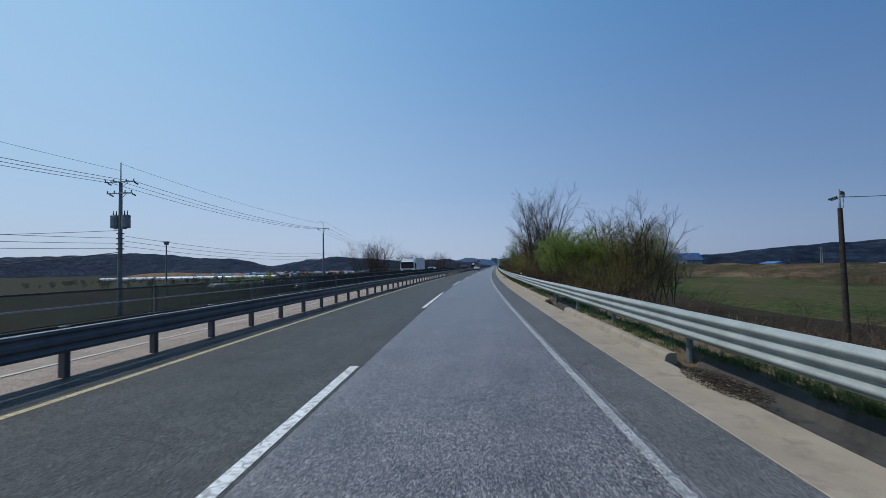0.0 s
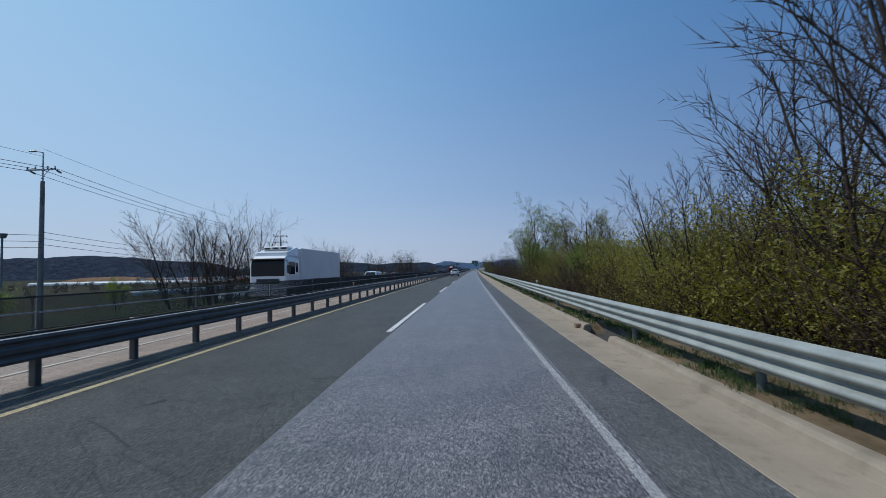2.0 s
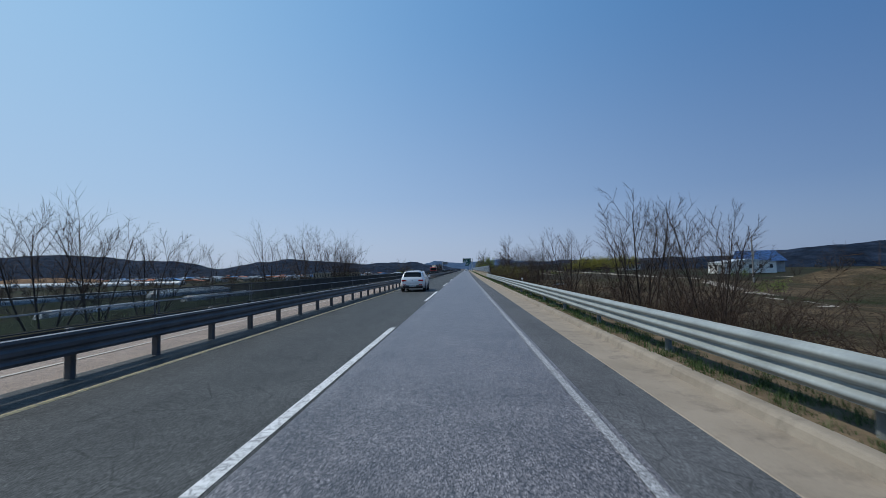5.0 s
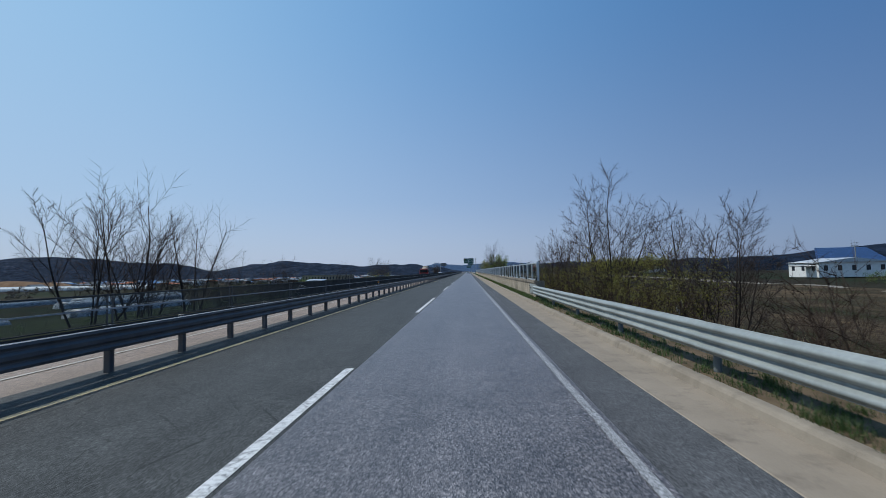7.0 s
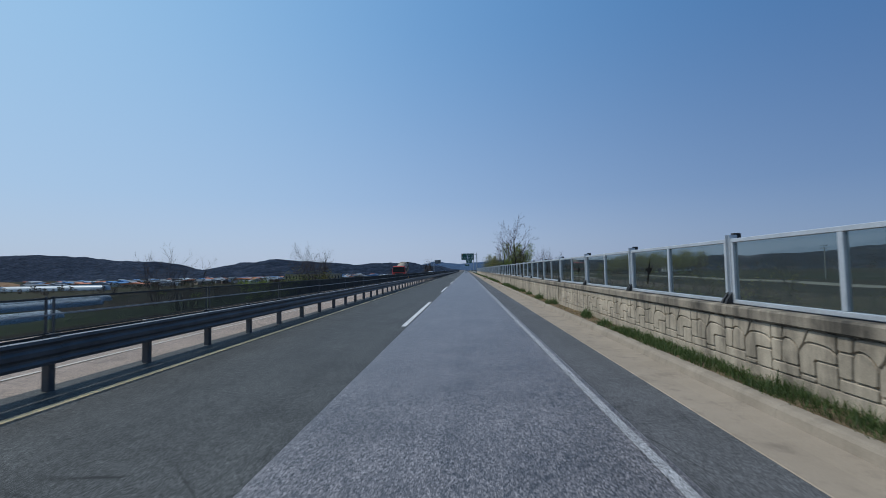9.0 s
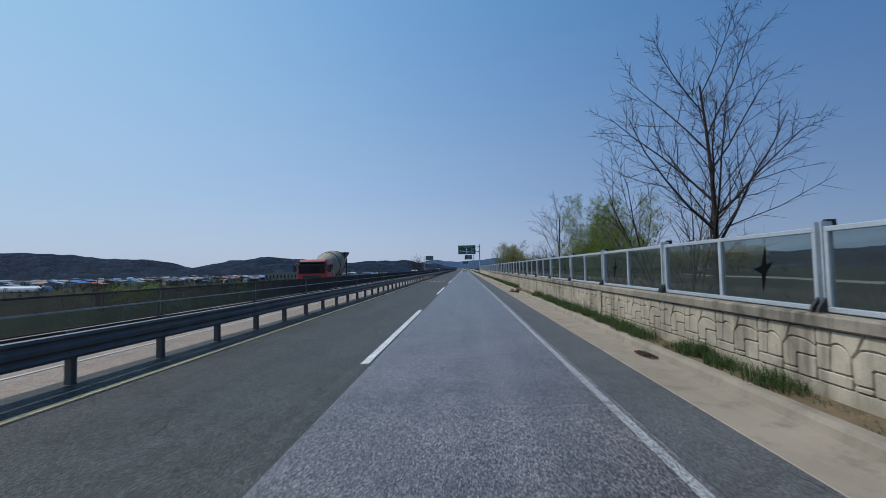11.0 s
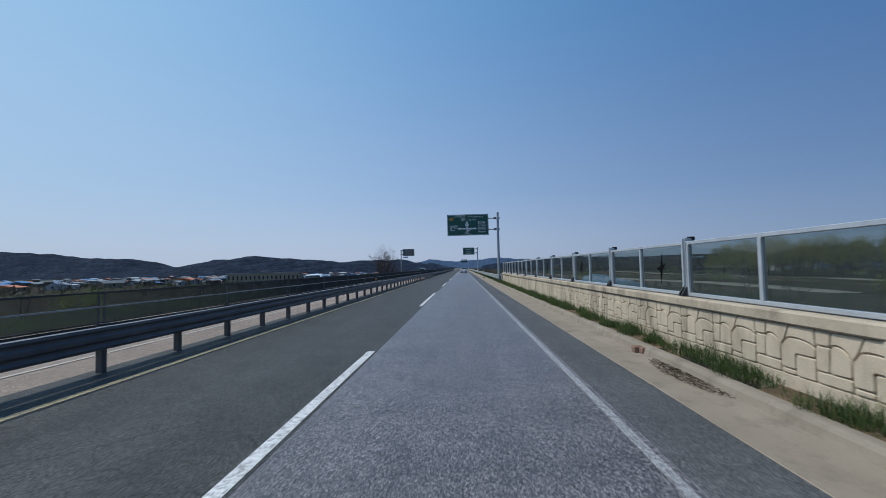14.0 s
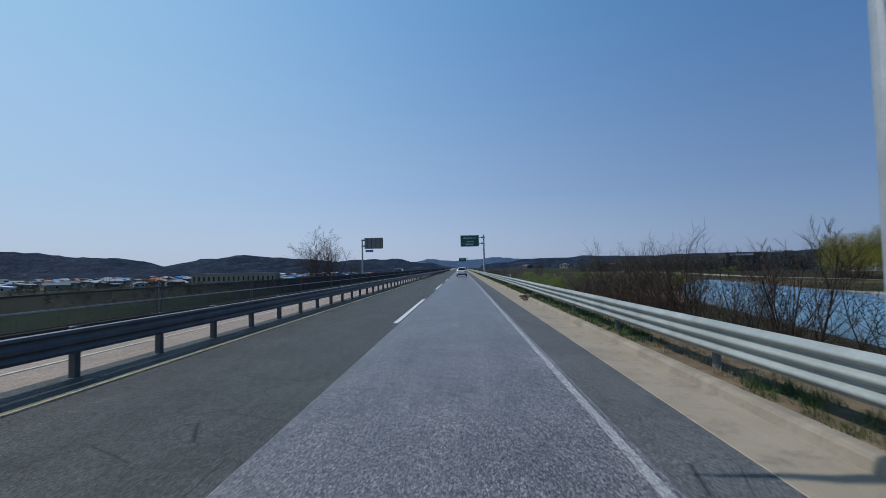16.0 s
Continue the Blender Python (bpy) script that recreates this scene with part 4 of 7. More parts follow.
def power_pole(s, u, base, top, arms, label, tanks=False, turn=0.0, old=False):
    p = thing("power_pole", label, "power pole", spot(s, u, base, turn), "power poles")
    h = top - base
    part("shaft", tube(bmesh.new(), (0, 0, 0), (0, 0, h * 0.88), 0.15 if old else 0.19, 0.10 if old else 0.115, 14), M_BARK if old else M_POLE, p, "weathered dark timber shaft" if old else "tapered concrete shaft")
    part("mast", tube(bmesh.new(), (0, 0, h * 0.87), (0, 0, h), 0.05, 0.035, 8), M_POSTGREY, p)
    for z, w in arms:
        a = part("crossarm", boxed(-w, w, -0.16, -0.08, h - z - 0.05, h - z + 0.05, bevel=0.006), M_POSTGREY, p)
        part("brace", tube(bmesh.new(), (w * 0.6, -0.12, h - z), (0, -0.12, h - z - 0.6), 0.02, 0.02, 6), M_POSTGREY, a)
        for x in (-w * 0.95, -w * 0.4, w * 0.45, w * 0.95):
            bm = bmesh.new()
            for q in range(3):
                tube(bm, (x, -0.12, h - z + 0.06 + q * 0.06), (x, -0.12, h - z + 0.10 + q * 0.06), 0.06, 0.03, 8)
            part("insulator", bm, M_BLACK, a)
        for x in (-w * 0.9, w * 0.9):
            bm = bmesh.new()
            for q in range(5):
                tube(bm, (x, 0.05 + q * 0.07, h - z - 0.05 - q * 0.02), (x, 0.10 + q * 0.07, h - z - 0.06 - q * 0.02), 0.065, 0.03, 8)
            part("insulator", bm, M_BLACK, a)
    if tanks:
        for x in (-0.46, 0.46):
            t = part("transformer", tube(tube(bmesh.new(), (x, 0, h - 5.15), (x, 0, h - 4.25), 0.31, 0.31, 18), (x, 0, h - 4.25), (x, 0, h - 4.15), 0.33, 0.27, 18), M_TANK, p, "grey transformer tank")
            for q in (-0.12, 0.12):
                part("bushing", tube(bmesh.new(), (x + q, 0, h - 4.15), (x + q, 0, h - 3.8), 0.05, 0.02, 8), M_BLACK, t)
        part("bracket", boxed(-0.5, 0.5, -0.06, 0.06, h - 5.25, h - 5.15), M_POSTGREY, p)
        for z in (5.6, 6.0, 6.4, 6.8):
            part("wire_rack", boxed(-0.3, 0.3, -0.05, 0.05, h - z - 0.04, h - z + 0.04), M_BLACK, p)
    return p


def wire(points, sag, label="thin black overhead wire", r=0.016):
    a, b = Vector(points[0]), Vector(points[1])
    n = 20
    cu = bpy.data.curves.new("overhead_wire", "CURVE")
    cu.dimensions, cu.bevel_depth, cu.bevel_resolution = "3D", r, 0
    sp = cu.splines.new("POLY")
    sp.points.add(n)
    for i in range(n + 1):
        f = i / n
        q = a.lerp(b, f)
        q.z -= sag * 4 * f * (1 - f)
        sp.points[i].co = (*q, 1)
    ob = new("overhead_wire", cu)
    cu.materials.append(M_WIRE)
    tagged(ob, label, "wire", "overhead wires")


POLES = [(-9.0, -25.5), (33.63, -25.46), (74.26, -25.26), (117.0, -29.0)]
power_pole(33.63, -25.46, -3.0, 10.35, ((1.55, 1.25), (2.45, 1.05)), "tall concrete power pole with two transformers and crossarms", True)
power_pole(74.26, -25.26, -3.0, 9.4, ((0.75, 1.0),), "concrete power pole with one crossarm and a lamp arm")
power_pole(117.0, -29.0, -3.0, 8.6, ((0.9, 1.1), (1.9, 1.1)), "concrete power pole with two crossarms")
lamp = thing("lamp_arm", "small street lamp on a curved arm at a pole top", "lamp", spot(74.26, -25.26, 9.3))
part("arm", tube(tube(bmesh.new(), (0, 0, -0.4), (0, 0, 0.5), 0.04, 0.04, 8), (0, 0, 0.5), (-0.55, 0, 0.62), 0.035, 0.03, 8), M_POSTGREY, lamp)
part("head", boxed(-0.95, -0.5, -0.09, 0.09, 0.57, 0.66, bevel=0.02), M_POSTGREY, lamp)
for (sa, ua), (sb, ub), za, zb in ((POLES[0], POLES[1], 8.8, 8.8), (POLES[1], POLES[2], 8.85, 8.65), (POLES[2], POLES[3], 8.65, 7.7)):
    for q in (-1.1, 0.0, 1.1):
        wire((P(sa, ua + q, za), P(sb, ub + q, zb)), 0.75)
    wire((P(sa, ua, za + 1.4), P(sb, ub, zb + 0.9)), 0.5, r=0.010)
    for q, z in ((0.1, 4.6), (0.1, 4.2), (0.1, 3.8)):
        wire((P(sa, ua + q, z), P(sb, ub + q, z - 0.2)), 0.6, r=0.014)
wire((P(33.63, -25.46, 5.0), P(5.0, -60.0, 4.6)), 0.9)
wire((P(33.63, -25.46, 3.3), P(10.0, -45.0, 0.6)), 0.5, r=0.03)
power_pole(25.2, 20.25, -2.8, 5.1, ((0.35, 0.25),), "old weathered timber utility pole standing in scrub", False, 40, True)
wire((P(25.2, 20.25, 4.7), P(10.0, 60.0, 5.2)), 0.6)
for s, u, top in ((215.0, 150.0, 7.0), (219.0, 152.0, 7.5), (300.0, 120.0, 8.5), (210.0, 62.0, 8.2), (330.0, 100.0, 7.0)):
    power_pole(s, u, -3.0, top, ((0.7, 0.9), (1.5, 0.9)), "slim concrete power pole far across the fields")
mast = thing("floodlight_mast", "slim mast with a small lamp platform on top", "lamp mast", spot(150.0, -118.0, -9))
part("shaft", tube(bmesh.new(), (0, 0, 0), (0, 0, 21.0), 0.35, 0.22, 10), M_POLE, mast)
part("platform", tube(bmesh.new(), (0, 0, 21.0), (0, 0, 22.2), 0.7, 1.1, 10), M_POLE, mast)


# ---- hills ----
def forest(name, dark, light, pale):
    k = Mat(name, 0.95)
    tall = k.stretch((1, 1, 3.5))
    c = k.ramp(k.noise(0.022, 9, 0.82, source=tall), (0.36, dark), (0.58, light), (0.72, pale))
    c = k.mix(0.8, c, k.ramp(k.cells(0.085, source=tall), (0.1, 0.68), (0.9, 0.22)), "OVERLAY")
    return k.colour(c).bump(k.noise(0.12, 6, 0.75), 1.0, 6.0).m


# The air's haze is put into both hill colours as blue.
M_HILL = forest("haze_blue_wooded_hill", (0.006, 0.013, 0.028), (0.026, 0.039, 0.066), (0.105, 0.105, 0.11))
M_FARHILL = forest("haze_blue_far_hill", (0.05, 0.085, 0.15), (0.06, 0.10, 0.17), (0.075, 0.12, 0.19))


def ridge(label, points, width, material, rough=5.0, step=14.0, category="hill"):
    """A wooded ridge along plan points with crest heights."""
    line = []
    for (x0, y0, h0), (x1, y1, h1) in zip(points, points[1:]):
        n = max(1, int(math.hypot(x1 - x0, y1 - y0) / step))
        for i in range(n):
            f = i / n
            e = f * f * (3 - 2 * f)
            line.append((x0 + (x1 - x0) * f, y0 + (y1 - y0) * f, h0 + (h1 - h0) * e))
    line.append(points[-1])
    across = np.linspace(-1, 1, 25)
    vs, fs = [], []
    for i, (x, y, h) in enumerate(line):
        a, b = line[max(0, i - 1)], line[min(len(line) - 1, i + 1)]
        d = Vector((b[0] - a[0], b[1] - a[1], 0)).normalized()
        nx, ny = -d.y, d.x
        for v in across:
            px, py = x + nx * v * width, y + ny * v * width
            prof = math.cos(v * math.pi / 2) ** 1.3
            crown = noise.fractal((px * 0.02, py * 0.02, 3.0), 0.9, 2.1, 5)
            tree = abs(noise.noise((px * 0.13, py * 0.13, 9.0))) + 0.6 * noise.noise((px * 0.31, py * 0.31, 2.0))
            vs.append((px, py, -12 + (h + 12) * prof + prof * crown * rough + (tree * rough * 0.28 if prof > 0.05 else 0)))
    n = len(across)
    for i in range(len(line) - 1):
        for q in range(n - 1):
            a = i * n + q
            fs.append((a, a + n, a + n + 1, a + 1))
    tagged(new("hill", mesh_of("hill", vs, fs, material)), label, category, kind="structure")


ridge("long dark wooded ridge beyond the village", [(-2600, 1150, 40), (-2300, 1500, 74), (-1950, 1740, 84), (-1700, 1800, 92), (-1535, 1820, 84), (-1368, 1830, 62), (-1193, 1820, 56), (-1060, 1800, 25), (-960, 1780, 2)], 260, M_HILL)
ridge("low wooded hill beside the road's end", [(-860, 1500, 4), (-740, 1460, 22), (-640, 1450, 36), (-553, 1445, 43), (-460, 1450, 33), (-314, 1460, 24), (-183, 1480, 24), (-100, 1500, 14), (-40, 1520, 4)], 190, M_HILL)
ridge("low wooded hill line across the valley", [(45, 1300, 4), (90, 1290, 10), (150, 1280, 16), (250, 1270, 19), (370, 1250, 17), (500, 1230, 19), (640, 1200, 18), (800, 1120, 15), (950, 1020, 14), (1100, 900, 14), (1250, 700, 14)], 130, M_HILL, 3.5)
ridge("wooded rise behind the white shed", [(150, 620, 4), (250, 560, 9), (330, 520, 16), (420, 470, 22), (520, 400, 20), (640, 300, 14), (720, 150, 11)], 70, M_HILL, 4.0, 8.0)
ridge("far mountain painted haze blue", [(-800, 4480, 10), (-500, 4480, 48), (-300, 4480, 86), (-180, 4480, 70), (-60, 4480, 60), (150, 4480, 74), (330, 4480, 92), (520, 4480, 70), (900, 4480, 50)], 300, M_FARHILL, 8.0, 30.0)


# ---- fields, tracks, sheds and greenhouses ----
def meadow(name, green, brown, straw):
    """Rough grassland: drifts of green, brown and straw, clumps and a fine blade grain."""
    k = Mat(name, 0.95)
    drift = k.noise(0.09, 6, 0.7, source=k.stretch((1, 0.45, 1)))
    c = k.ramp(drift, (0.36, green), (0.50, brown), (0.66, straw))
    tuft = k.ramp(k.noise(1.6, 6, 0.78), (0.34, 0.12), (0.66, 0.86))
    c = k.mix(0.7, c, tuft, "OVERLAY")
    c = k.mix(0.5, c, k.ramp(k.noise(11.0, 4, 0.75), (0.3, 0.22), (0.7, 0.78)), "OVERLAY")
    return k.colour(c).bump(k.noise(2.4, 6, 0.75), 1.0, 0.25).m


M_TRACK = concrete("pale_track", (0.20, 0.175, 0.145), (0.29, 0.255, 0.21), (0.15, 0.13, 0.105), 0.3)
M_FIELD = meadow("young_barley_field", (0.022, 0.038, 0.009), (0.050, 0.058, 0.020), (0.075, 0.060, 0.034))
M_SOIL = plain("bare_orange_soil", (0.13, 0.082, 0.05), (0.22, 0.14, 0.086), 0.15, 0.95, 0.0, 2.0, 0.5, 0.05)
M_STRAWF = meadow("dry_reed_bank", (0.024, 0.030, 0.011), (0.058, 0.044, 0.026), (0.135, 0.096, 0.058))


def sheet(name, corners, material, label, category, h=0.10, n=14):
    """A field or track laid over the ground, following it."""
    (a, b, c, d) = corners
    vs, fs = [], []
    for i in range(n + 1):
        for q in range(n + 1):
            f, g_ = i / n, q / n
            s = (a[0] * (1 - f) + b[0] * f) * (1 - g_) + (d[0] * (1 - f) + c[0] * f) * g_
            u = (a[1] * (1 - f) + b[1] * f) * (1 - g_) + (d[1] * (1 - f) + c[1] * f) * g_
            vs.append(tuple(P(s, u, ground_z(s, u) + (min(h, 0.22) if 0 < i < n and 0 < q < n else -0.06))))
    for i in range(n):
        for q in range(n):
            k_ = i * (n + 1) + q
            fs.append((k_, k_ + 1, k_ + n + 2, k_ + n + 1))
    tagged(new(name, mesh_of(name, vs, fs, material, True)), label, category, kind="structure")


sheet("field", ((15, 27), (115, 27), (125, 66), (15, 66)), M_FIELD, "green barley field below the embankment", "field", 0.30)


def levee(s0, s1, line, label, material):
    """A long uneven bank along the fields; line gives offset and rise over the field across it."""
    vs, fs, n = [], [], len(line)
    steps = int((s1 - s0) / 2.0)
    for i in range(steps + 1):
        s = s0 + (s1 - s0) * i / steps
        ends = min(1.0, (s - s0) / 12, (s1 - s) / 12)
        for u, h in line:
            lump = noise.fractal((s * 0.11, u * 0.16, 4.0), 0.8, 2.0, 4) * 0.9 * min(1, h)
            vs.append(tuple(P(s, u + lump, -2.95 + (h + lump) * ends)))
    for i in range(steps):
        for q in range(n - 1):
            k_ = i * n + q
            fs.append((k_, k_ + 1, k_ + n + 1, k_ + n))
    tagged(new("bank", mesh_of("bank", vs, fs, material, True)), label, "bank", kind="structure")


levee(24, 222, ((64, 0), (67, 0.7), (69, 1.2), (71, 1.6), (73, 2.1), (75, 2.5), (77, 2.9), (79, 3.1), (83, 3.2), (88, 3.1), (91, 2.0), (95, 0)), "dry straw-coloured levee with lumps of dead grass", M_STRAWF)
sheet("track", ((10, 108), (260, 98), (260, 102), (10, 112)), M_TRACK, "pale concrete farm track", "track", 1.1)
sheet("track", ((150, 30), (262, 72), (262, 76), (150, 33)), M_TRACK, "pale concrete farm track", "track", 0.5)
sheet("track", ((262, 70), (620, 92), (620, 96), (262, 75)), M_TRACK, "pale concrete farm track", "track", 0.9)
sheet("track", ((380, 52), (470, 50), (470, 53.5), (380, 56)), M_TRACK, "pale concrete farm track behind the greenhouse", "track", 0.6)
sheet("field", ((380, 57), (640, 60), (640, 88), (380, 84)), M_STRAWF, "brown fallow field", "field", 0.45)
sheet("field", ((414, 24), (434, 27), (434, 33), (414, 30)), M_SOIL, "bare orange-brown soil patch", "field", 0.35)
ridge("bare orange soil mound beyond the greenhouses", [tuple(P(s, u))[:2] + (h,) for s, u, h in ((566, -370, -7), (566, -410, -1.0), (568, -450, 1.0), (572, -500, 0.5), (576, -560, -6))], 16, M_SOIL, 0.8, 6.0, "mound")
M_MEADOW = plain("dark_spring_meadow", (0.011, 0.018, 0.008), (0.026, 0.036, 0.014), 0.12, 0.95, 0.0, 3.0, 0.5, 0.05)
sheet("field", ((60, -21), (600, -21), (600, -110), (60, -110)), M_MEADOW, "dark green meadow below the road", "field", 0.30, 30)
sheet("field", ((112, 17), (262, 15), (262, 68), (128, 78)), M_STRAWF, "dry orange-brown grassland below the embankment", "field", 0.32, 24)

M_VINYL = plain("white_vinyl_film", (0.22, 0.26, 0.29), (0.36, 0.40, 0.43), 0.8, 0.4, 0.0, 6.0, 0.2, 0.02)
M_VINYLB = plain("blue_vinyl_film", (0.075, 0.15, 0.225), (0.12, 0.205, 0.285), 0.6, 0.24, 0.0, 4.0, 0.25, 0.03)


def greenhouse(s, u, length, width, height, base, material, label, turn=0.0):
    g = thing("greenhouse", label, "greenhouse", spot(s, u, base, turn), "greenhouses")
    n, cuts = 14, max(2, int(length / 1.0))
    vs, fs = [], []
    for i in range(cuts + 1):
        sag = 0.985 if i % 2 else 1.0
        for q in range(n + 1):
            a = math.pi * q / n
            e = 0.8
            vs.append((-width / 2 * math.copysign(abs(math.cos(a)) ** e, math.cos(a)) * sag, length * i / cuts, height * math.sin(a) ** e * sag))
    for i in range(cuts):
        for q in range(n):
            a = i * (n + 1) + q
            fs.append((a, a + n + 1, a + n + 2, a + 1))
    fs += [tuple(range(n + 1)), tuple(reversed(range(cuts * (n + 1), (cuts + 1) * (n + 1))))]
    piece("film", mesh_of("film", vs, fs, material, True), g)
    part("base_rail", boxed(-width / 2 - 0.08, -width / 2, 0, length, 0, 0.35), M_BLACK, g)
    part("door", boxed(-0.8, 0.8, -0.05, 0.0, 0, 1.9, bevel=0.02), M_TANK, g)
    return g


greenhouse(376.0, 22.1, 45.0, 6.4, 2.35, -2.75, M_VINYLB, "long blue vinyl greenhouse tunnel below the road", -12.2)
for i, (s, u, l) in enumerate(((255, -172, 84), (268, -184, 84), (214, -97, 34), (262, -94, 40), (305, -140, 60), (330, -158, 60))):
    greenhouse(s, u, l, 6.5, 2.5, ground_z(s, u) - 0.1, M_VINYL, "white vinyl greenhouse tunnel in the fields")
for s, u, l in ((528, -278, 82), (528, -364, 84), (528, -452, 80), (540, -300, 82), (540, -388, 84)):
    greenhouse(s, u, l, 9.0, 4.2, ground_z(s, u) - 0.1, M_VINYL, "long white vinyl greenhouse lying across the far fields", 90)

M_WHITEW = plain("white_cladding", (0.62, 0.62, 0.60), (0.74, 0.74, 0.72), 1.0, 0.6, 0.0, 12, 0.1)
M_PALEW = plain("off_white_render", (0.36, 0.36, 0.35), (0.48, 0.48, 0.46), 1.0, 0.7, 0.0, 12, 0.1)
M_ROOFD = plain("dark_grey_roof_sheet", (0.05, 0.055, 0.06), (0.10, 0.105, 0.115), 0.8, 0.5)
M_GREYW = plain("grey_cladding", (0.22, 0.23, 0.25), (0.34, 0.35, 0.37), 1.0, 0.6)
M_DARKW = plain("dark_cladding", (0.03, 0.03, 0.033), (0.06, 0.06, 0.065), 1.0, 0.6)
M_BROWNW = plain("brown_brick_wall", (0.09, 0.065, 0.05), (0.15, 0.11, 0.085), 1.0, 0.8)
M_TAN = plain("tan_render", (0.22, 0.18, 0.13), (0.32, 0.265, 0.195), 1.0, 0.8)
M_ROOFB = plain("blue_roof_sheet", (0.035, 0.12, 0.29), (0.06, 0.19, 0.40), 0.8, 0.45)
M_ROOFO = plain("orange_roof_tiles", (0.36, 0.10, 0.04), (0.48, 0.16, 0.07), 0.8, 0.7)
M_ROOFG = plain("grey_roof_sheet", (0.17, 0.185, 0.20), (0.28, 0.295, 0.31), 0.8, 0.5)
M_ROOFW = plain("white_roof_sheet", (0.36, 0.38, 0.40), (0.50, 0.52, 0.54), 0.8, 0.45)
M_PANEDARK = plain("dark_window_glass", (0.015, 0.018, 0.022), (0.04, 0.045, 0.05), 2.0, 0.12)
M_SOLAR = plain("solar_panels", (0.02, 0.04, 0.10), (0.04, 0.07, 0.16), 0.7, 0.15)


def house(s, u, w, d, h, rise, wall, roof, label, turn=0.0, base=-2.7, flat=False, name="house", few=False):
    base = ground_z(s, u) - 0.1 if u < -60 else base
    g = thing(name, label, "building", spot(s, u, base, turn), "village buildings")
    part("wall", boxed(-w / 2, w / 2, -d / 2, d / 2, -0.4, h), wall, g)
    bm = bmesh.new()
    if flat:
        box(bm, -w / 2 - 0.2, w / 2 + 0.2, -d / 2 - 0.2, d / 2 + 0.2, h, h + 0.3)
    else:
        e = 0.5
        vs = [bm.verts.new(v) for y in (-d / 2 - e, d / 2 + e) for v in ((-w / 2 - e, y, h - 0.15), (w / 2 + e, y, h - 0.15), (0, y, h + rise))]
        for f in ((0, 1, 2), (5, 4, 3), (0, 3, 4, 1), (1, 4, 5, 2), (2, 5, 3, 0)):
            bm.faces.new([vs[q] for q in f])
    part("roof", bm, roof, g)
    nw = 2 if few else max(1, int(w / 3.5))
    for q in range(nw):
        x = -w / 2 + (q + 0.5) * w / nw
        part("window", boxed(x - 0.6, x + 0.6, -d / 2 - 0.04, -d / 2 - 0.01, h * 0.38, h * 0.75), M_PANEDARK, g)
    nd = 1 if few else max(1, int(d / 4))
    for q in range(nd):
        y = -d / 2 + (q + 0.5) * d / nd
        sx = 1 if u < 0 else -1
        part("window", boxed(min(sx * (w / 2 + 0.01), sx * (w / 2 + 0.04)), max(sx * (w / 2 + 0.01), sx * (w / 2 + 0.04)), y - 0.6, y + 0.6, h * 0.38, h * 0.75), M_PANEDARK, g)
    return g


# the white shed and its neighbours across the fields
shed = house(302.0, 116.0, 20.0, 12.0, 4.2, 1.2, M_WHITEW, M_ROOFW, "low white shed with small windows in the fields", 0, -2.0, name="shed")
part("awning", boxed(-15.0, -10.1, -5, -1, 2.8, 3.0), M_DARKW, shed)
solar = thing("solar_roof", "dark blue solar panels on a sloping frame", "solar panels", spot(322.0, 132.0, -1.5))
bm = bmesh.new()
vs = [bm.verts.new(v) for v in ((-11, -6, 4.0), (13, -6, 4.0), (15, 5, 9.0), (-3, 5, 9.0), (-11, -6, 3.8), (13, -6, 3.8), (15, 5, 8.8), (-3, 5, 8.8))]
for f in ((0, 1, 2, 3), (7, 6, 5, 4), (0, 4, 5, 1), (1, 5, 6, 2), (2, 6, 7, 3), (3, 7, 4, 0)):
    bm.faces.new([vs[q] for q in f])
part("panel", bm, M_SOLAR, solar)
part("frame", boxed(-8, 13, -4, 4.5, -1.0, 3.9), M_GREYW, solar)
hall = house(588.0, 141.0, 19.0, 12.0, 8.5, 0.5, M_DARKW, M_DARKW, "dark boxy hall with a sign band on its roof edge", 0, -2.6, True, "hall")
part("sign_band", boxed(-8.0, 3.5, -6.3, -6.1, 7.2, 8.3), M_GREYW, hall)
part("sign_lettering", boxed(-5.0, 3.0, -6.36, -6.32, 7.5, 8.0), M_SIGNW, hall, "white bars")
part("sign_mark", tube(bmesh.new(), (-6.2, -6.34, 7.75), (-6.2, -6.3, 7.75), 0.42, 0.42, 14), M_RED, hall, "red disc")
house(275.0, 165.0, 11, 8, 2.2, 1.0, M_DARKW, M_ROOFB, "dark shed with a blue roof", 20, -2.6, name="shed")
house(150.0, 150.0, 22, 12, 4.5, 2.0, M_DARKW, M_ROOFG, "dark low barn across the field", -10, -2.4, name="barn")
house(205.0, 190.0, 46, 9, 1.9, 0.9, M_GREYW, M_ROOFW, "long pale livestock shed", 5, -2.4, name="shed")
house(245.0, 215.0, 14, 10, 2.6, 1.3, M_GREYW, M_ROOFB, "grey barn with a blue roof", 0, -2.4, name="barn")
house(165.0, 262.0, 16, 10, 2.6, 1.4, M_TAN, M_ROOFB, "tan house with a blue roof", 0, -2.6)
random.seed(11)
roofs = ((M_ROOFB, "blue"), (M_ROOFO, "orange"), (M_ROOFG, "grey"), (M_ROOFW, "white"), (M_ROOFD, "dark grey"), (M_ROOFG, "grey"), (M_ROOFD, "dark grey"))
walls = ((M_PALEW, "off-white"), (M_TAN, "tan"), (M_GREYW, "grey"), (M_GREYW, "grey"), (M_BROWNW, "brown"), (M_BROWNW, "brown"))
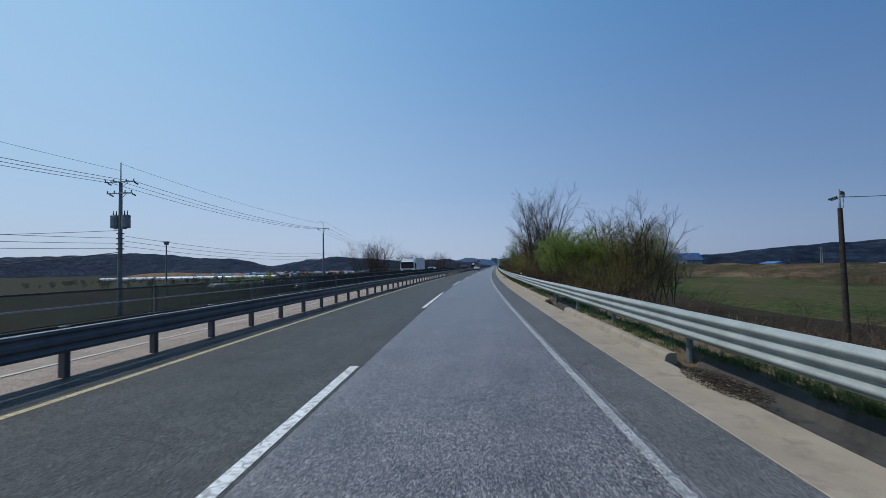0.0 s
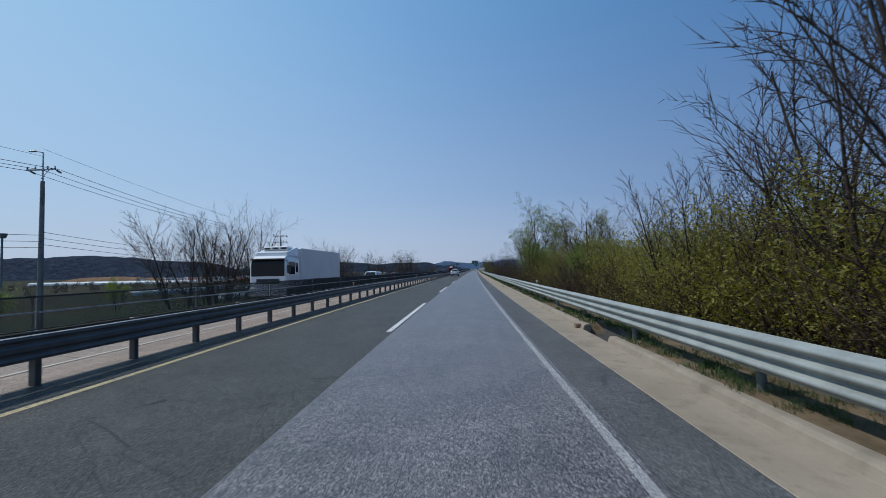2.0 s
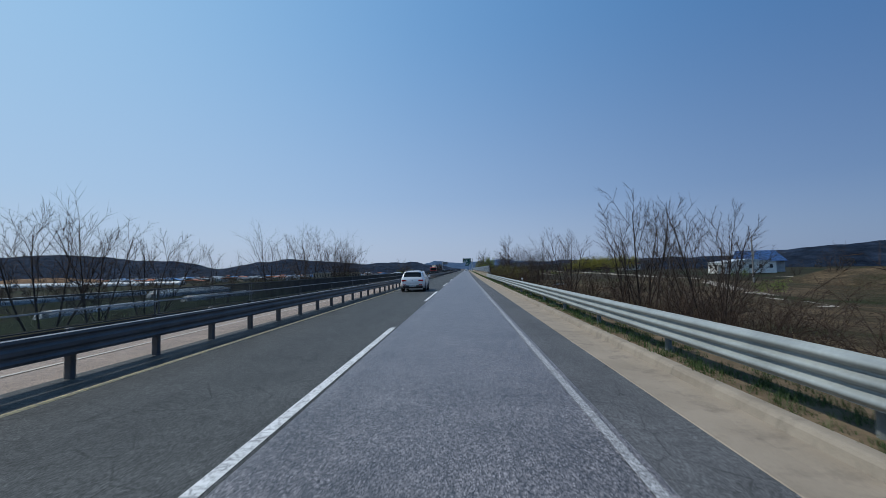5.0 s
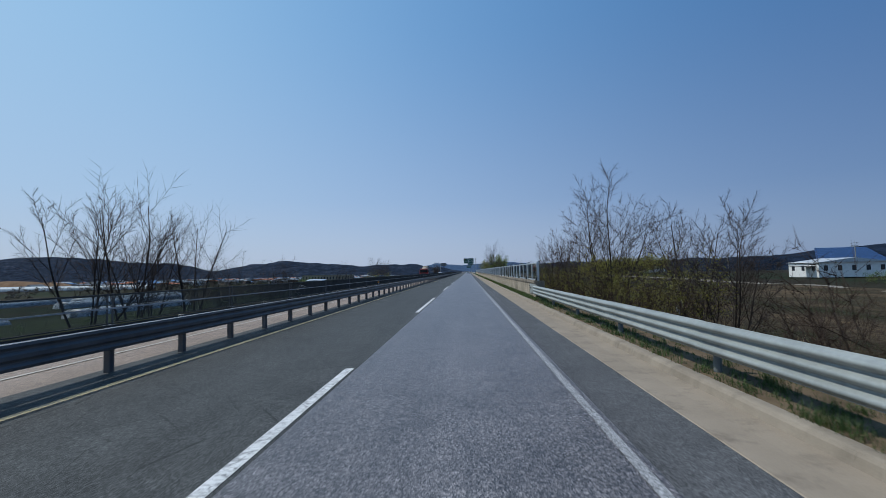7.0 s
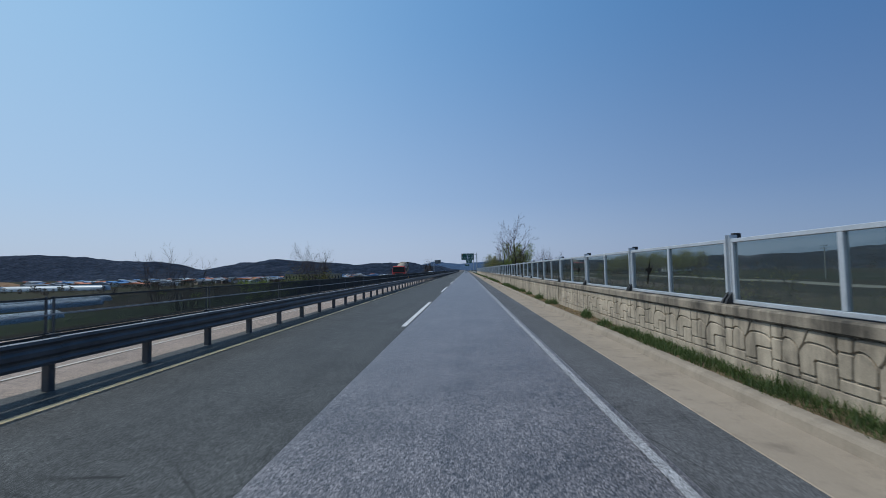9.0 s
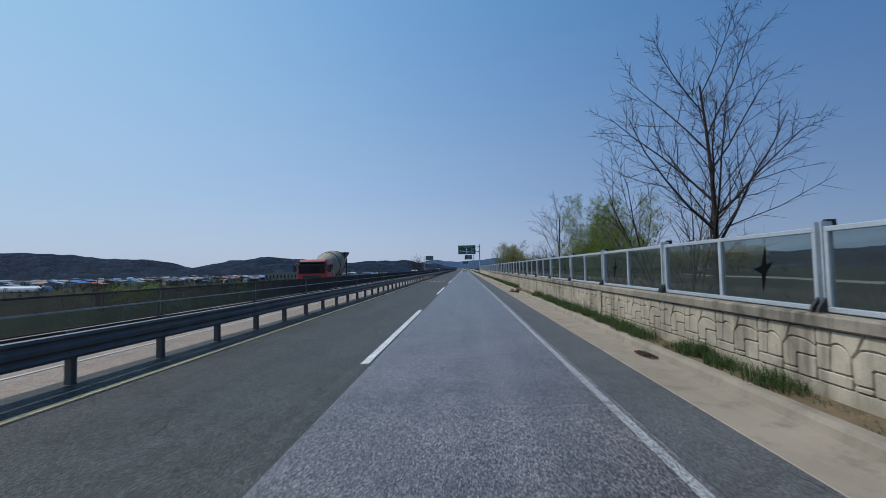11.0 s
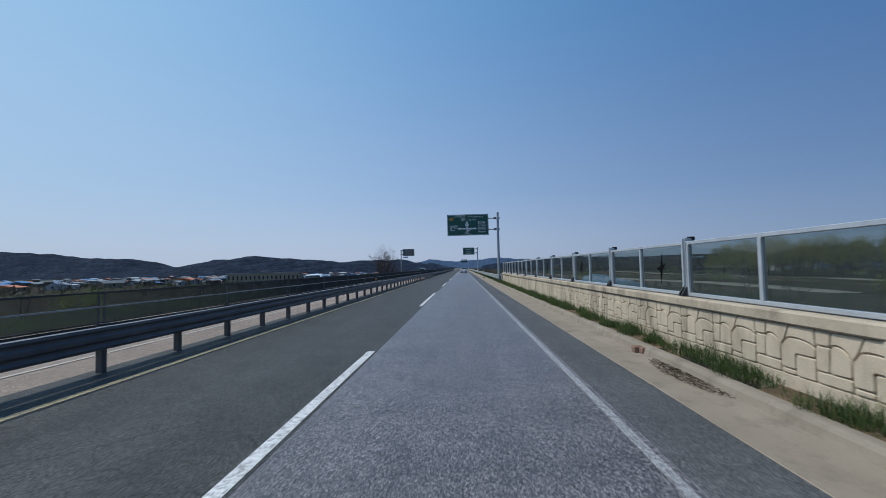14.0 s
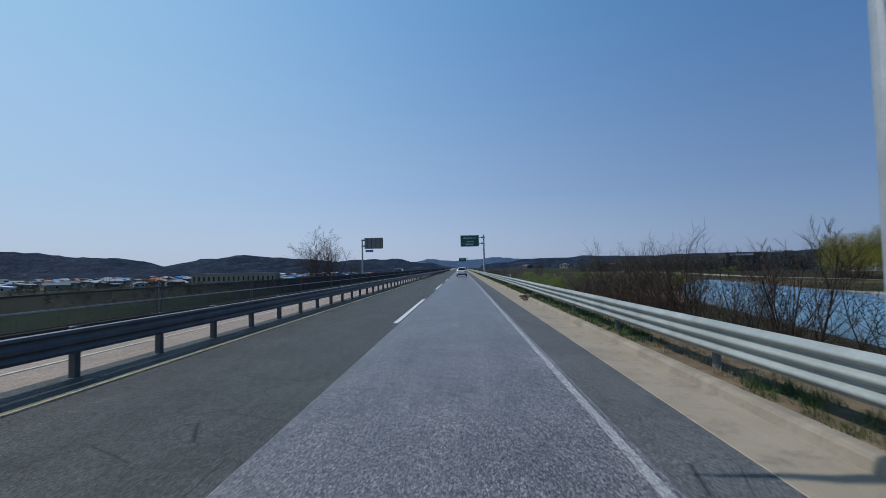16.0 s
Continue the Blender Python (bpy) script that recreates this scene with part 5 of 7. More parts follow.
for i in range(290):
    far, way = (random.uniform(430, 800), random.uniform(12, 58)) if i < 120 else (random.uniform(520, 1100), random.uniform(9, 50))
    s, u = 300 + far * math.cos(radians(way)), -far * math.sin(radians(way)) - 25
    (rm, rn), (wm, wn_) = random.choice(roofs), random.choice(walls)
    wide = random.uniform(6, 13) if i % 6 else random.uniform(16, 30)
    house(s, u, wide, random.uniform(8, 14), random.uniform(2.2, 4.6), random.uniform(0.8, 1.8), wm, rm, f"{wn_} village building with a {rn} roof", random.uniform(-40, 40), -2.9, few=True)
for i in range(26):
    s, u = random.uniform(520, 1200), random.uniform(110, 620)
    (rm, rn), (wm, wn_) = random.choice(roofs), random.choice(walls)
    house(s, u, random.uniform(9, 22), random.uniform(8, 13), random.uniform(3, 6), random.uniform(0.8, 2.2), wm, rm, f"{wn_} building with a {rn} roof across the valley", random.uniform(-40, 40), -2.9)
house(700.0, -175.0, 62, 14, 9, 0.4, M_TAN, M_ROOFG, "long tan apartment block at the village edge", 8, -2.9, True, "apartment_block")
# concrete drain wall and rail of the side road on the right
fence = thing("side_guardrail", "short steel guardrail on a farm track", "guardrail", spot(196.0, 18.0, -2.2, -28))
part("beam", boxed(-0.05, 0.05, 0, 9.0, 0.45, 0.78, bevel=0.03), M_GALV, fence)
for y in (0.5, 4.5, 8.5):
    part("post", tube(bmesh.new(), (0.1, y, -0.6), (0.1, y, 0.75), 0.06, 0.06, 8), M_POSTGREY, fence)


def far_woods(label, spots, material, seed, many=80, fine=1.0):
    """Far crowns: each a clump of many small leaf-like faces."""
    r = random.Random(seed)
    vs, fs = [], []
    for s, u, h in spots:
        o = P(s, u, ground_z(s, u) - 0.1)
        for _ in range(many):
            a, b = r.uniform(0, 6.28), r.random()
            rad = h * 0.42 * math.sqrt(r.random()) * math.sqrt(max(0.05, 1 - (1.7 * b - 0.75) ** 2))
            c = o + Vector((rad * math.cos(a), rad * math.sin(a), h * (0.12 + 0.88 * b)))
            e = Vector((r.gauss(0, 1), r.gauss(0, 1), r.gauss(0, 1))).normalized() * h * fine * r.uniform(0.05, 0.12)
            f = Vector((r.gauss(0, 1), r.gauss(0, 1), r.gauss(0, 1))).normalized() * h * fine * r.uniform(0.04, 0.10)
            i = len(vs)
            vs.extend([c - e, c + f, c + e, c - f])
            fs.append((i, i + 1, i + 2, i + 3))
    tagged(new("far_woods", mesh_of("far_woods", vs, fs, material)), label, "trees", kind="stuff")


M_EVER = leaf_paint("dark_evergreen", (0.018, 0.030, 0.016), (0.055, 0.075, 0.038))
M_TWIGHAZE = leaf_paint("bare_wood_haze", (0.024, 0.022, 0.02), (0.07, 0.06, 0.05))
rw = random.Random(31)
far_woods("dark green trees among the village houses", [(300 + d * math.cos(a), -25 - d * math.sin(a), rw.uniform(2.0, 4.0)) for d, a in ((rw.uniform(330, 900), rw.uniform(0.15, 1.0)) for _ in range(520))], M_EVER, 1)
far_woods("bare brown trees among the village houses", [(300 + d * math.cos(a), -25 - d * math.sin(a), rw.uniform(1.8, 3.6)) for d, a in ((rw.uniform(230, 900), rw.uniform(0.15, 1.0)) for _ in range(480))] + [(rw.uniform(420, 1200), rw.uniform(110, 700), rw.uniform(3, 7)) for _ in range(160)], M_TWIGHAZE, 2)


far_woods("dark bare tree belts in the low fields", [(rw.uniform(260, 800), -rw.uniform(220, 420), rw.uniform(2.5, 5.5)) for _ in range(220)], M_TWIGHAZE, 3)


belt = [(rw.uniform(584, 606) - 0.06 * u, u, 5.2 + 3.6 * min(1.0, u / 150) + rw.uniform(-2.0, 1.0)) for u in (rw.uniform(62, 330) for _ in range(300))]
# Crown colours greyed and lightened: distance haze put into the paint.
M_HAZEWOOD = leaf_paint("haze_greyed_woods", (0.030, 0.036, 0.040), (0.085, 0.092, 0.085))
far_woods("bare brown woods beyond the valley fields", belt[::2], M_HAZEWOOD, 7, 240, 0.5)
far_woods("grey-green woods beyond the valley fields", belt[1::2], M_HAZEWOOD, 8, 240, 0.5)


# ---- trees and scrub ----
class Grow:
    """Collects tapered limbs and leaves into two meshes."""

    def __init__(self, seed):
        self.r = random.Random(seed)
        self.lv, self.lf, self.tips = [], [], []
        self.wood = (([], []), ([], []))

    def limb(self, pts, r0, r1, sides, fine=0):
        n = len(pts)
        wv, wf = self.wood[fine]
        base = len(wv)
        for i, p in enumerate(pts):
            d = (pts[min(i + 1, n - 1)] - pts[max(i - 1, 0)]).normalized()
            a = d.orthogonal().normalized()
            b = d.cross(a)
            r = r0 + (r1 - r0) * i / (n - 1)
            for q in range(sides):
                t = 2 * math.pi * q / sides
                wv.append(p + a * (r * math.cos(t)) + b * (r * math.sin(t)))
        if n == 2 and fine:
            # a twig: drawn out to a point
            wv[-sides:] = [pts[1]]
            wf.extend((base + q, base + (q + 1) % sides, base + sides) for q in range(sides))
            return
        for i in range(n - 1):
            for q in range(sides):
                w = base + i * sides
                wf.append((w + q, w + (q + 1) % sides, w + sides + (q + 1) % sides, w + sides + q))

    def path(self, p, d, length, segs, wander, lift):
        pts, p, d = [p.copy()], p.copy(), d.normalized()
        r = self.r
        for _ in range(segs):
            d = (d + Vector((r.uniform(-wander, wander), r.uniform(-wander, wander), r.uniform(-wander, wander) + lift))).normalized()
            p = p + d * (length / segs)
            pts.append(p.copy())
        return pts

    def branch(self, p, d, length, r0, level, spec):
        r = self.r
        kids, ratio, angle, wander, lift, sides, first = spec[level]
        last = level == len(spec) - 1
        segs = 1 if last else (6, 4, 2, 1)[level] if len(spec) > 3 else (4, 3)[level]
        pts = self.path(p, d, length, segs, wander, lift)
        self.limb(pts, r0, r0 * (0.25 if not last else 0.4), sides, 1 if level > 1 or last else 0)
        if last:
            self.tips.append((pts[-1], (pts[-1] - pts[0]).normalized()))
            self.tips.append((pts[len(pts) // 2], (pts[-1] - pts[0]).normalized()))
            return
        n = max(1, round(kids * r.uniform(0.8, 1.2)))
        turn = r.uniform(0, 6.28)
        for i in range(n):
            f = first + (1 - first) * (i + r.uniform(0, 0.9)) / n
            f = min(f, 0.999)
            x = f * segs
            i0 = min(int(x), segs - 1)
            q = pts[i0].lerp(pts[i0 + 1], x - i0)
            d0 = (pts[i0 + 1] - pts[i0]).normalized()
            turn += 2.4 + r.uniform(-0.5, 0.5)
            side = d0.orthogonal().normalized()
            side.rotate(Matrix.Rotation(turn, 3, d0))
            a = radians(angle * r.uniform(0.7, 1.25))
            nd = d0 * math.cos(a) + side * math.sin(a)
            l = length * ratio * r.uniform(0.7, 1.15) * (1.15 - 0.55 * f)
            self.branch(q, nd, l, max(0.008, r0 * (1 - 0.7 * f) * 0.55), level + 1, spec)

    def leaves(self, per_tip, size, spread):
        r = self.r
        for p, d in self.tips:
            for _ in range(per_tip):
                c = p + Vector((r.gauss(0, spread), r.gauss(0, spread), r.gauss(0, spread * 0.8)))
                a = Vector((r.gauss(0, 1), r.gauss(0, 1), r.gauss(0, 1))).normalized()
                b = a.orthogonal().normalized()
                b.rotate(Matrix.Rotation(r.uniform(0, 6.28), 3, a))
                s = size * r.uniform(0.6, 1.3)
                i = len(self.lv)
                self.lv.extend([c - b * s, c + a.cross(b) * s * 0.6, c + b * s - a.cross(b) * s * 0.3])
                self.lf.append((i, i + 1, i + 2))


def make_tree(name, label, category, seed, stems, height, spec, r0, lean, bark, leaf=None, per_tip=0, size=0.05, spread=0.12, base=0.15, first=0.2):
    g = Grow(seed)
    for i in range(stems):
        a = 2 * math.pi * i / stems + g.r.uniform(-0.5, 0.5)
        l = lean * g.r.uniform(0.6, 1.3)
        d = Vector((math.cos(a) * l, math.sin(a) * l, 1))
        g.branch(Vector((math.cos(a) * base, math.sin(a) * base, -0.25)), d, height * g.r.uniform(0.75, 1.0) + 0.25, r0 * g.r.uniform(0.7, 1.0), 0, spec)
    t = thing(name, label, category)
    trunk = piece("trunk", mesh_of("trunk", *g.wood[0], bark, True), t)
    piece("twig_crown", mesh_of("twig_crown", *g.wood[1], bark, True), t)
    if stems > 5:
        tagged(trunk, kind="stuff")
    if leaf is not None:
        g.leaves(per_tip, size, spread)
        piece("crown", mesh_of("crown", g.lv, g.lf, leaf), t)
    return t


#        kids, ratio, angle, wander, lift, sides, first
BARE = [(10, 0.52, 40, 0.10, 0.02, 6, 0.22), (8, 0.52, 40, 0.14, 0.05, 3, 0.15), (6, 0.52, 38, 0.18, 0.06, 3, 0.15), (1, 0.4, 30, 0.22, 0.05, 3, 0.2)]
FINE = [(8, 0.48, 30, 0.07, 0.04, 5, 0.25), (7, 0.52, 32, 0.12, 0.08, 3, 0.12), (7, 0.52, 32, 0.16, 0.08, 3, 0.12), (1, 0.4, 30, 0.2, 0.05, 3, 0.2)]
OPEN = [(15, 0.60, 46, 0.05, 0.02, 8, 0.24), (11, 0.50, 44, 0.15, 0.05, 5, 0.15), (9, 0.46, 42, 0.22, 0.06, 3, 0.15), (1, 0.4, 30, 0.2, 0.05, 3, 0.2)]
VASE = [(9, 0.54, 42, 0.10, 0.02, 6, 0.18), (8, 0.54, 40, 0.15, 0.05, 3, 0.12), (9, 0.52, 38, 0.2, 0.07, 3, 0.12), (2, 0.4, 30, 0.2, 0.05, 3, 0.2)]
BUSH = [(5, 0.55, 34, 0.14, 0.03, 3, 0.15), (5, 0.55, 38, 0.2, 0.04, 3, 0.1), (1, 0.4, 30, 0.2, 0.0, 3, 0.2)]
FARB = [(11, 0.5, 36, 0.12, 0.05, 4, 0.2), (9, 0.52, 38, 0.18, 0.05, 3, 0.12), (1, 0.4, 30, 0.2, 0.0, 3, 0.2)]

T = {
    "bare_a": make_tree("bare_tree", "tall bare grey-brown tree with many fine twigs", "tree", 3, 3, 8.0, BARE, 0.105, 0.16, M_BARK),
    "bare_b": make_tree("bare_tree", "slender bare multi-stemmed tree", "tree", 8, 4, 7.0, FINE, 0.07, 0.22, M_BARK),
    "bare_c": make_tree("bare_tree", "wide bare tree with rising limbs", "tree", 21, 4, 6.2, FINE, 0.065, 0.45, M_BARK),
    "vase": make_tree("bare_tree", "spreading bare tree with many crooked rising limbs", "tree", 24, 5, 6.2, VASE, 0.062, 0.36, M_BARK),
    "open": make_tree("bare_tree", "large open bare tree with crooked limbs", "tree", 14, 1, 8.6, OPEN, 0.115, 0.02, M_BARK),
    "leafy": make_tree("leafing_tree", "open crooked tree with small yellow-green leaves", "tree", 19, 1, 8.4, OPEN, 0.11, 0.05, M_BARK, M_LEAF, 9, 0.044, 0.09),
    "small": make_tree("bare_tree", "small bare roadside tree", "tree", 30, 5, 4.6, FARB, 0.042, 0.36, M_BARK),
    "far": make_tree("bare_tree", "bare tree across the road", "tree", 33, 4, 6.8, FARB, 0.075, 0.30, M_BARK),
    "green": make_tree("green_tree", "tree in fresh green leaf", "tree", 41, 3, 5.2, FINE, 0.07, 0.34, M_BARK, M_LEAF, 6, 0.050, 0.12),
    "yellow": make_tree("yellow_green_tree", "rounded tree in yellow-green spring leaf", "tree", 47, 4, 5.0, FARB, 0.06, 0.40, M_BARK, M_LEAF_Y, 16, 0.044, 0.15),
    "pale": make_tree("budding_tree", "tree with sparse pale green buds", "tree", 52, 3, 6.5, FINE, 0.08, 0.36, M_BARK, M_LEAF_P, 6, 0.036, 0.08),
    "sparse": make_tree("leafing_tree", "leaning tree with sparse fresh green leaves", "tree", 57, 3, 8.2, BARE, 0.10, 0.22, M_BARK, M_LEAF, 7, 0.040, 0.08),
    "mass": make_tree("willow_bush", "broad bushy willow in yellow-green spring leaf", "shrub", 83, 9, 4.2, FARB, 0.045, 0.50, M_BARK, M_LEAF_Y, 13, 0.043, 0.16, base=0.5),
    "scrub_a": make_tree("scrub", "dense brown leafless scrub", "shrub", 61, 13, 2.6, BUSH, 0.016, 0.45, M_TWIG, None, base=0.9),
    "scrub_b": make_tree("scrub", "tangled dry brown scrub with straw stems", "shrub", 67, 14, 1.7, BUSH, 0.013, 0.6, M_DRY, None, base=1.1),
    "scrub_c": make_tree("scrub", "brown scrub with a haze of small yellow-green leaves", "shrub", 71, 12, 2.8, BUSH, 0.016, 0.4, M_TWIG, M_LEAF_Y, 4, 0.034, 0.11, base=0.9),
    "hedge": make_tree("leafy_shrub", "low green leafy shrub", "shrub", 77, 10, 2.0, BUSH, 0.015, 0.5, M_TWIG, M_LEAF, 5, 0.055, 0.14, base=0.8),
}
used = set()
TALL = {"bare_a": 1.05, "bare_b": 1.12, "bare_c": 1.2, "far": 1.25, "vase": 1.42, "small": 1.2, "pale": 1.25, "sparse": 1.2, "open": 1.15, "green": 1.12, "yellow": 1.05}


def plant(kind, s, u, scale=1.0, z=None, rz=None, label="", group="", wide=1.0):
    src = T[kind]
    rz = random.uniform(0, 360) if rz is None else rz
    z = ground_z(s, u) - 0.05 if z is None else z
    m = spot(s, u, z, rz) @ Matrix.Diagonal((scale * wide, scale * wide, scale, 1.0)) @ Matrix.Scale(TALL.get(kind, 1.0), 4)
    if kind in used:
        ob = copy_thing(src, m)
        ob.matrix_world = m
    else:
        used.add(kind)
        src.matrix_world = m
        ob = src
    if group or label:
        tagged(ob, label, group=group)
    return ob


random.seed(23)
G_R, G_L = "roadside trees", "trees across the road"
# right side, before the barrier
for kind, s, u, sc, rz in (
    ("bare_b", 40.0, 14.2, 1.10, 10), ("bare_a", 42.0, 15.4, 1.02, 60), ("bare_b", 38.2, 15.6, 1.04, 160), ("pale", 43.5, 19.6, 0.74, 30), ("bare_c", 45.0, 19.0, 0.78, 10),
    ("bare_b", 51.2, 10.4, 0.95, 70), ("bare_b", 56.2, 9.4, 1.02, 300), ("bare_c", 48.0, 9.8, 0.85, 20), ("bare_c", 60.5, 8.9, 0.74, 77), ("bare_b", 63.0, 9.2, 0.70, 15), ("bare_b", 58.6, 9.8, 0.92, 120),
    ("green", 77.0, 9.8, 0.62, 15), ("pale", 79.5, 10.5, 0.58, 200), ("bare_b", 78.0, 10.6, 0.90, 80),
    ("pale", 84.0, 13.0, 0.92, 0), ("pale", 86.5, 12.2, 0.84, 120), ("bare_c", 87.5, 11.4, 0.8, 160),
    ("bare_b", 89.0, 7.9, 0.66, 100), ("green", 90.0, 8.6, 0.72, 30), ("green", 91.5, 9.2, 0.68, 150), ("sparse", 95.0, 9.5, 0.84, 140), ("pale", 97.0, 10.4, 0.88, 310), ("green", 96.0, 9.8, 0.82, 70),
    ("green", 121.5, 14.8, 0.92, 0), ("green", 120.0, 13.6, 0.86, 33), ("green", 124.0, 16.2, 0.98, 190), ("green", 123.0, 14.8, 0.96, 70), ("mass", 120.5, 16.6, 0.85, 170), ("scrub_a", 119.0, 12.6, 1.2, 0), ("scrub_a", 121.5, 12.8, 1.25, 90),
    ("bare_b", 133.0, 11.0, 0.70, 10), ("bare_b", 137.0, 10.2, 0.78, 70), ("small", 135.0, 12.0, 1.0, 0), ("small", 139.5, 10.6, 1.0, 200),
    ("bare_b", 152.0, 10.5, 0.78, 0), ("small", 157.0, 11.0, 1.0, 50), ("bare_b", 166.0, 10.0, 0.6, 140), ("vase", 184.0, 9.2, 0.70, 0), ("vase", 179.5, 12.2, 0.60, 140), ("bare_b", 184.8, 13.6, 0.90, 50),
    ("bare_b", 192.0, 9.5, 0.66, 10), ("bare_b", 197.0, 9.2, 0.62, 80), ("bare_c", 202.0, 10.0, 0.68, 80),
    # behind the barrier
    ("open", 264.0, 8.2, 0.77, 30), ("small", 266.0, 8.5, 1.0, 0), ("leafy", 279.5, 9.8, 0.72, 20), ("leafy", 278.0, 11.4, 0.75, 180), ("leafy", 281.5, 11.2, 0.68, 60), ("green", 279.0, 10.6, 0.74, 20), ("green", 280.6, 9.6, 0.64, 140), ("green", 277.6, 9.8, 0.62, 260), ("green", 282.4, 10.6, 0.66, 330), ("green", 269.8, 7.8, 0.50, 120), ("green", 283.6, 9.4, 0.60, 150), ("open", 284.0, 8.8, 0.66, 150), ("bare_c", 297.0, 9.8, 0.56, 10), ("bare_c", 299.8, 10.2, 0.60, 130), ("bare_b", 295.0, 9.8, 0.50, 250), ("vase", 302.5, 10.4, 0.48, 70), ("small", 248.0, 10.0, 0.70, 0), ("small", 250.2, 10.6, 0.80, 70), ("small", 252.6, 9.8, 0.76, 140), ("small", 255.0, 10.4, 0.76, 250), ("small", 257.5, 9.8, 0.68, 30), ("small", 292.0, 11.6, 0.5, 10), ("small", 296.0, 12.0, 0.5, 200),

    # beyond the barrier
    ("small", 378.5, 9.8, 0.50, 40), ("small", 382.5, 9.6, 0.62, 140), ("small", 385.0, 9.2, 0.60, 240), ("small", 388.0, 9.8, 0.64, 20), ("small", 376.6, 11.6, 0.60, 20), ("small", 391.5, 9.6, 0.58, 300), ("small", 383.5, 10.6, 0.62, 80), ("bare_b", 383.0, 10.0, 0.44, 50), ("bare_c", 385.5, 10.4, 0.46, 170), ("bare_b", 387.5, 10.4, 0.46, 280), ("bare_c", 378.0, 10.4, 0.50, 20), ("bare_b", 379.4, 11.0, 0.46, 110), ("small", 386.5, 10.8, 0.62, 170),
    ("hedge", 412.0, 11.0, 1.1, 0), ("hedge", 419.0, 11.5, 1.2, 90), ("yellow", 424.0, 14.0, 0.5, 60),
):
    plant(kind, s, u, sc, rz=rz, group=G_R)
for kind, s, u, sc, rz, wide in (
    ("pale", 311.5, 10.2, 0.56, 50, 1.3), ("pale", 309.2, 10.0, 0.50, 110, 1.3), ("pale", 307.6, 10.8, 0.46, 230, 1.3), ("yellow", 322.0, 9.8, 0.60, 30, 1.3), ("pale", 314.0, 9.6, 0.57, 150, 1.35), ("pale", 317.0, 8.3, 0.60, 250, 1.4), ("pale", 320.0, 8.3, 0.63, 20, 1.4), ("pale", 318.5, 10.2, 0.68, 80, 1.25), ("mass", 318.0, 10.0, 0.72, 200, 1.1), ("mass", 314.5, 11.0, 0.72, 20, 1.1), ("yellow", 324.5, 9.6, 0.60, 100, 1.1), ("yellow", 316.0, 11.5, 0.66, 0, 1.2), ("small", 331.0, 9.0, 0.45, 0, 0.8),
    ("green", 39.5, 10.0, 0.86, 0, 1.30), ("green", 41.5, 10.6, 0.84, 120, 1.30), ("green", 40.4, 10.4, 0.86, 220, 1.2), ("green", 42.2, 10.2, 0.84, 300, 1.2), ("mass", 43.5, 15.0, 1.75, 90, 0.9), ("mass", 46.5, 17.0, 1.75, 10, 0.9), ("mass", 48.5, 14.4, 1.6, 210, 0.9), ("mass", 52.0, 12.4, 1.0, 180, 1.0), ("mass", 57.0, 12.8, 1.0, 300, 1.0), ("mass", 70.0, 11.8, 1.15, 220, 1.1), ("mass", 73.5, 12.2, 1.2, 20, 1.1), ("mass", 76.5, 13.2, 1.28, 320, 1.1),
    ("mass", 57.0, 10.6, 1.12, 40, 1.0), ("mass", 60.2, 11.0, 1.18, 140, 1.0), ("mass", 63.0, 10.8, 1.10, 260, 1.0), ("mass", 66.0, 11.4, 1.05, 330, 1.0), ("mass", 61.5, 12.8, 1.38, 80, 1.0), ("mass", 55.6, 12.0, 1.32, 190, 1.0), ("mass", 85.0, 12.0, 1.20, 110, 1.0), ("mass", 82.6, 12.4, 1.28, 230, 1.0), ("mass", 87.2, 11.8, 1.08, 350, 1.0), ("bare_b", 50.0, 8.8, 1.26, 40, 0.84), ("bare_a", 52.0, 9.6, 1.20, 130, 0.84), ("bare_b", 53.5, 8.4, 1.28, 200, 0.84), ("yellow", 45.0, 14.6, 1.12, 40, 1.25), ("yellow", 47.6, 16.0, 1.12, 160, 1.25),
):
    plant(kind, s, u, sc, rz=rz, group=G_R, wide=wide)
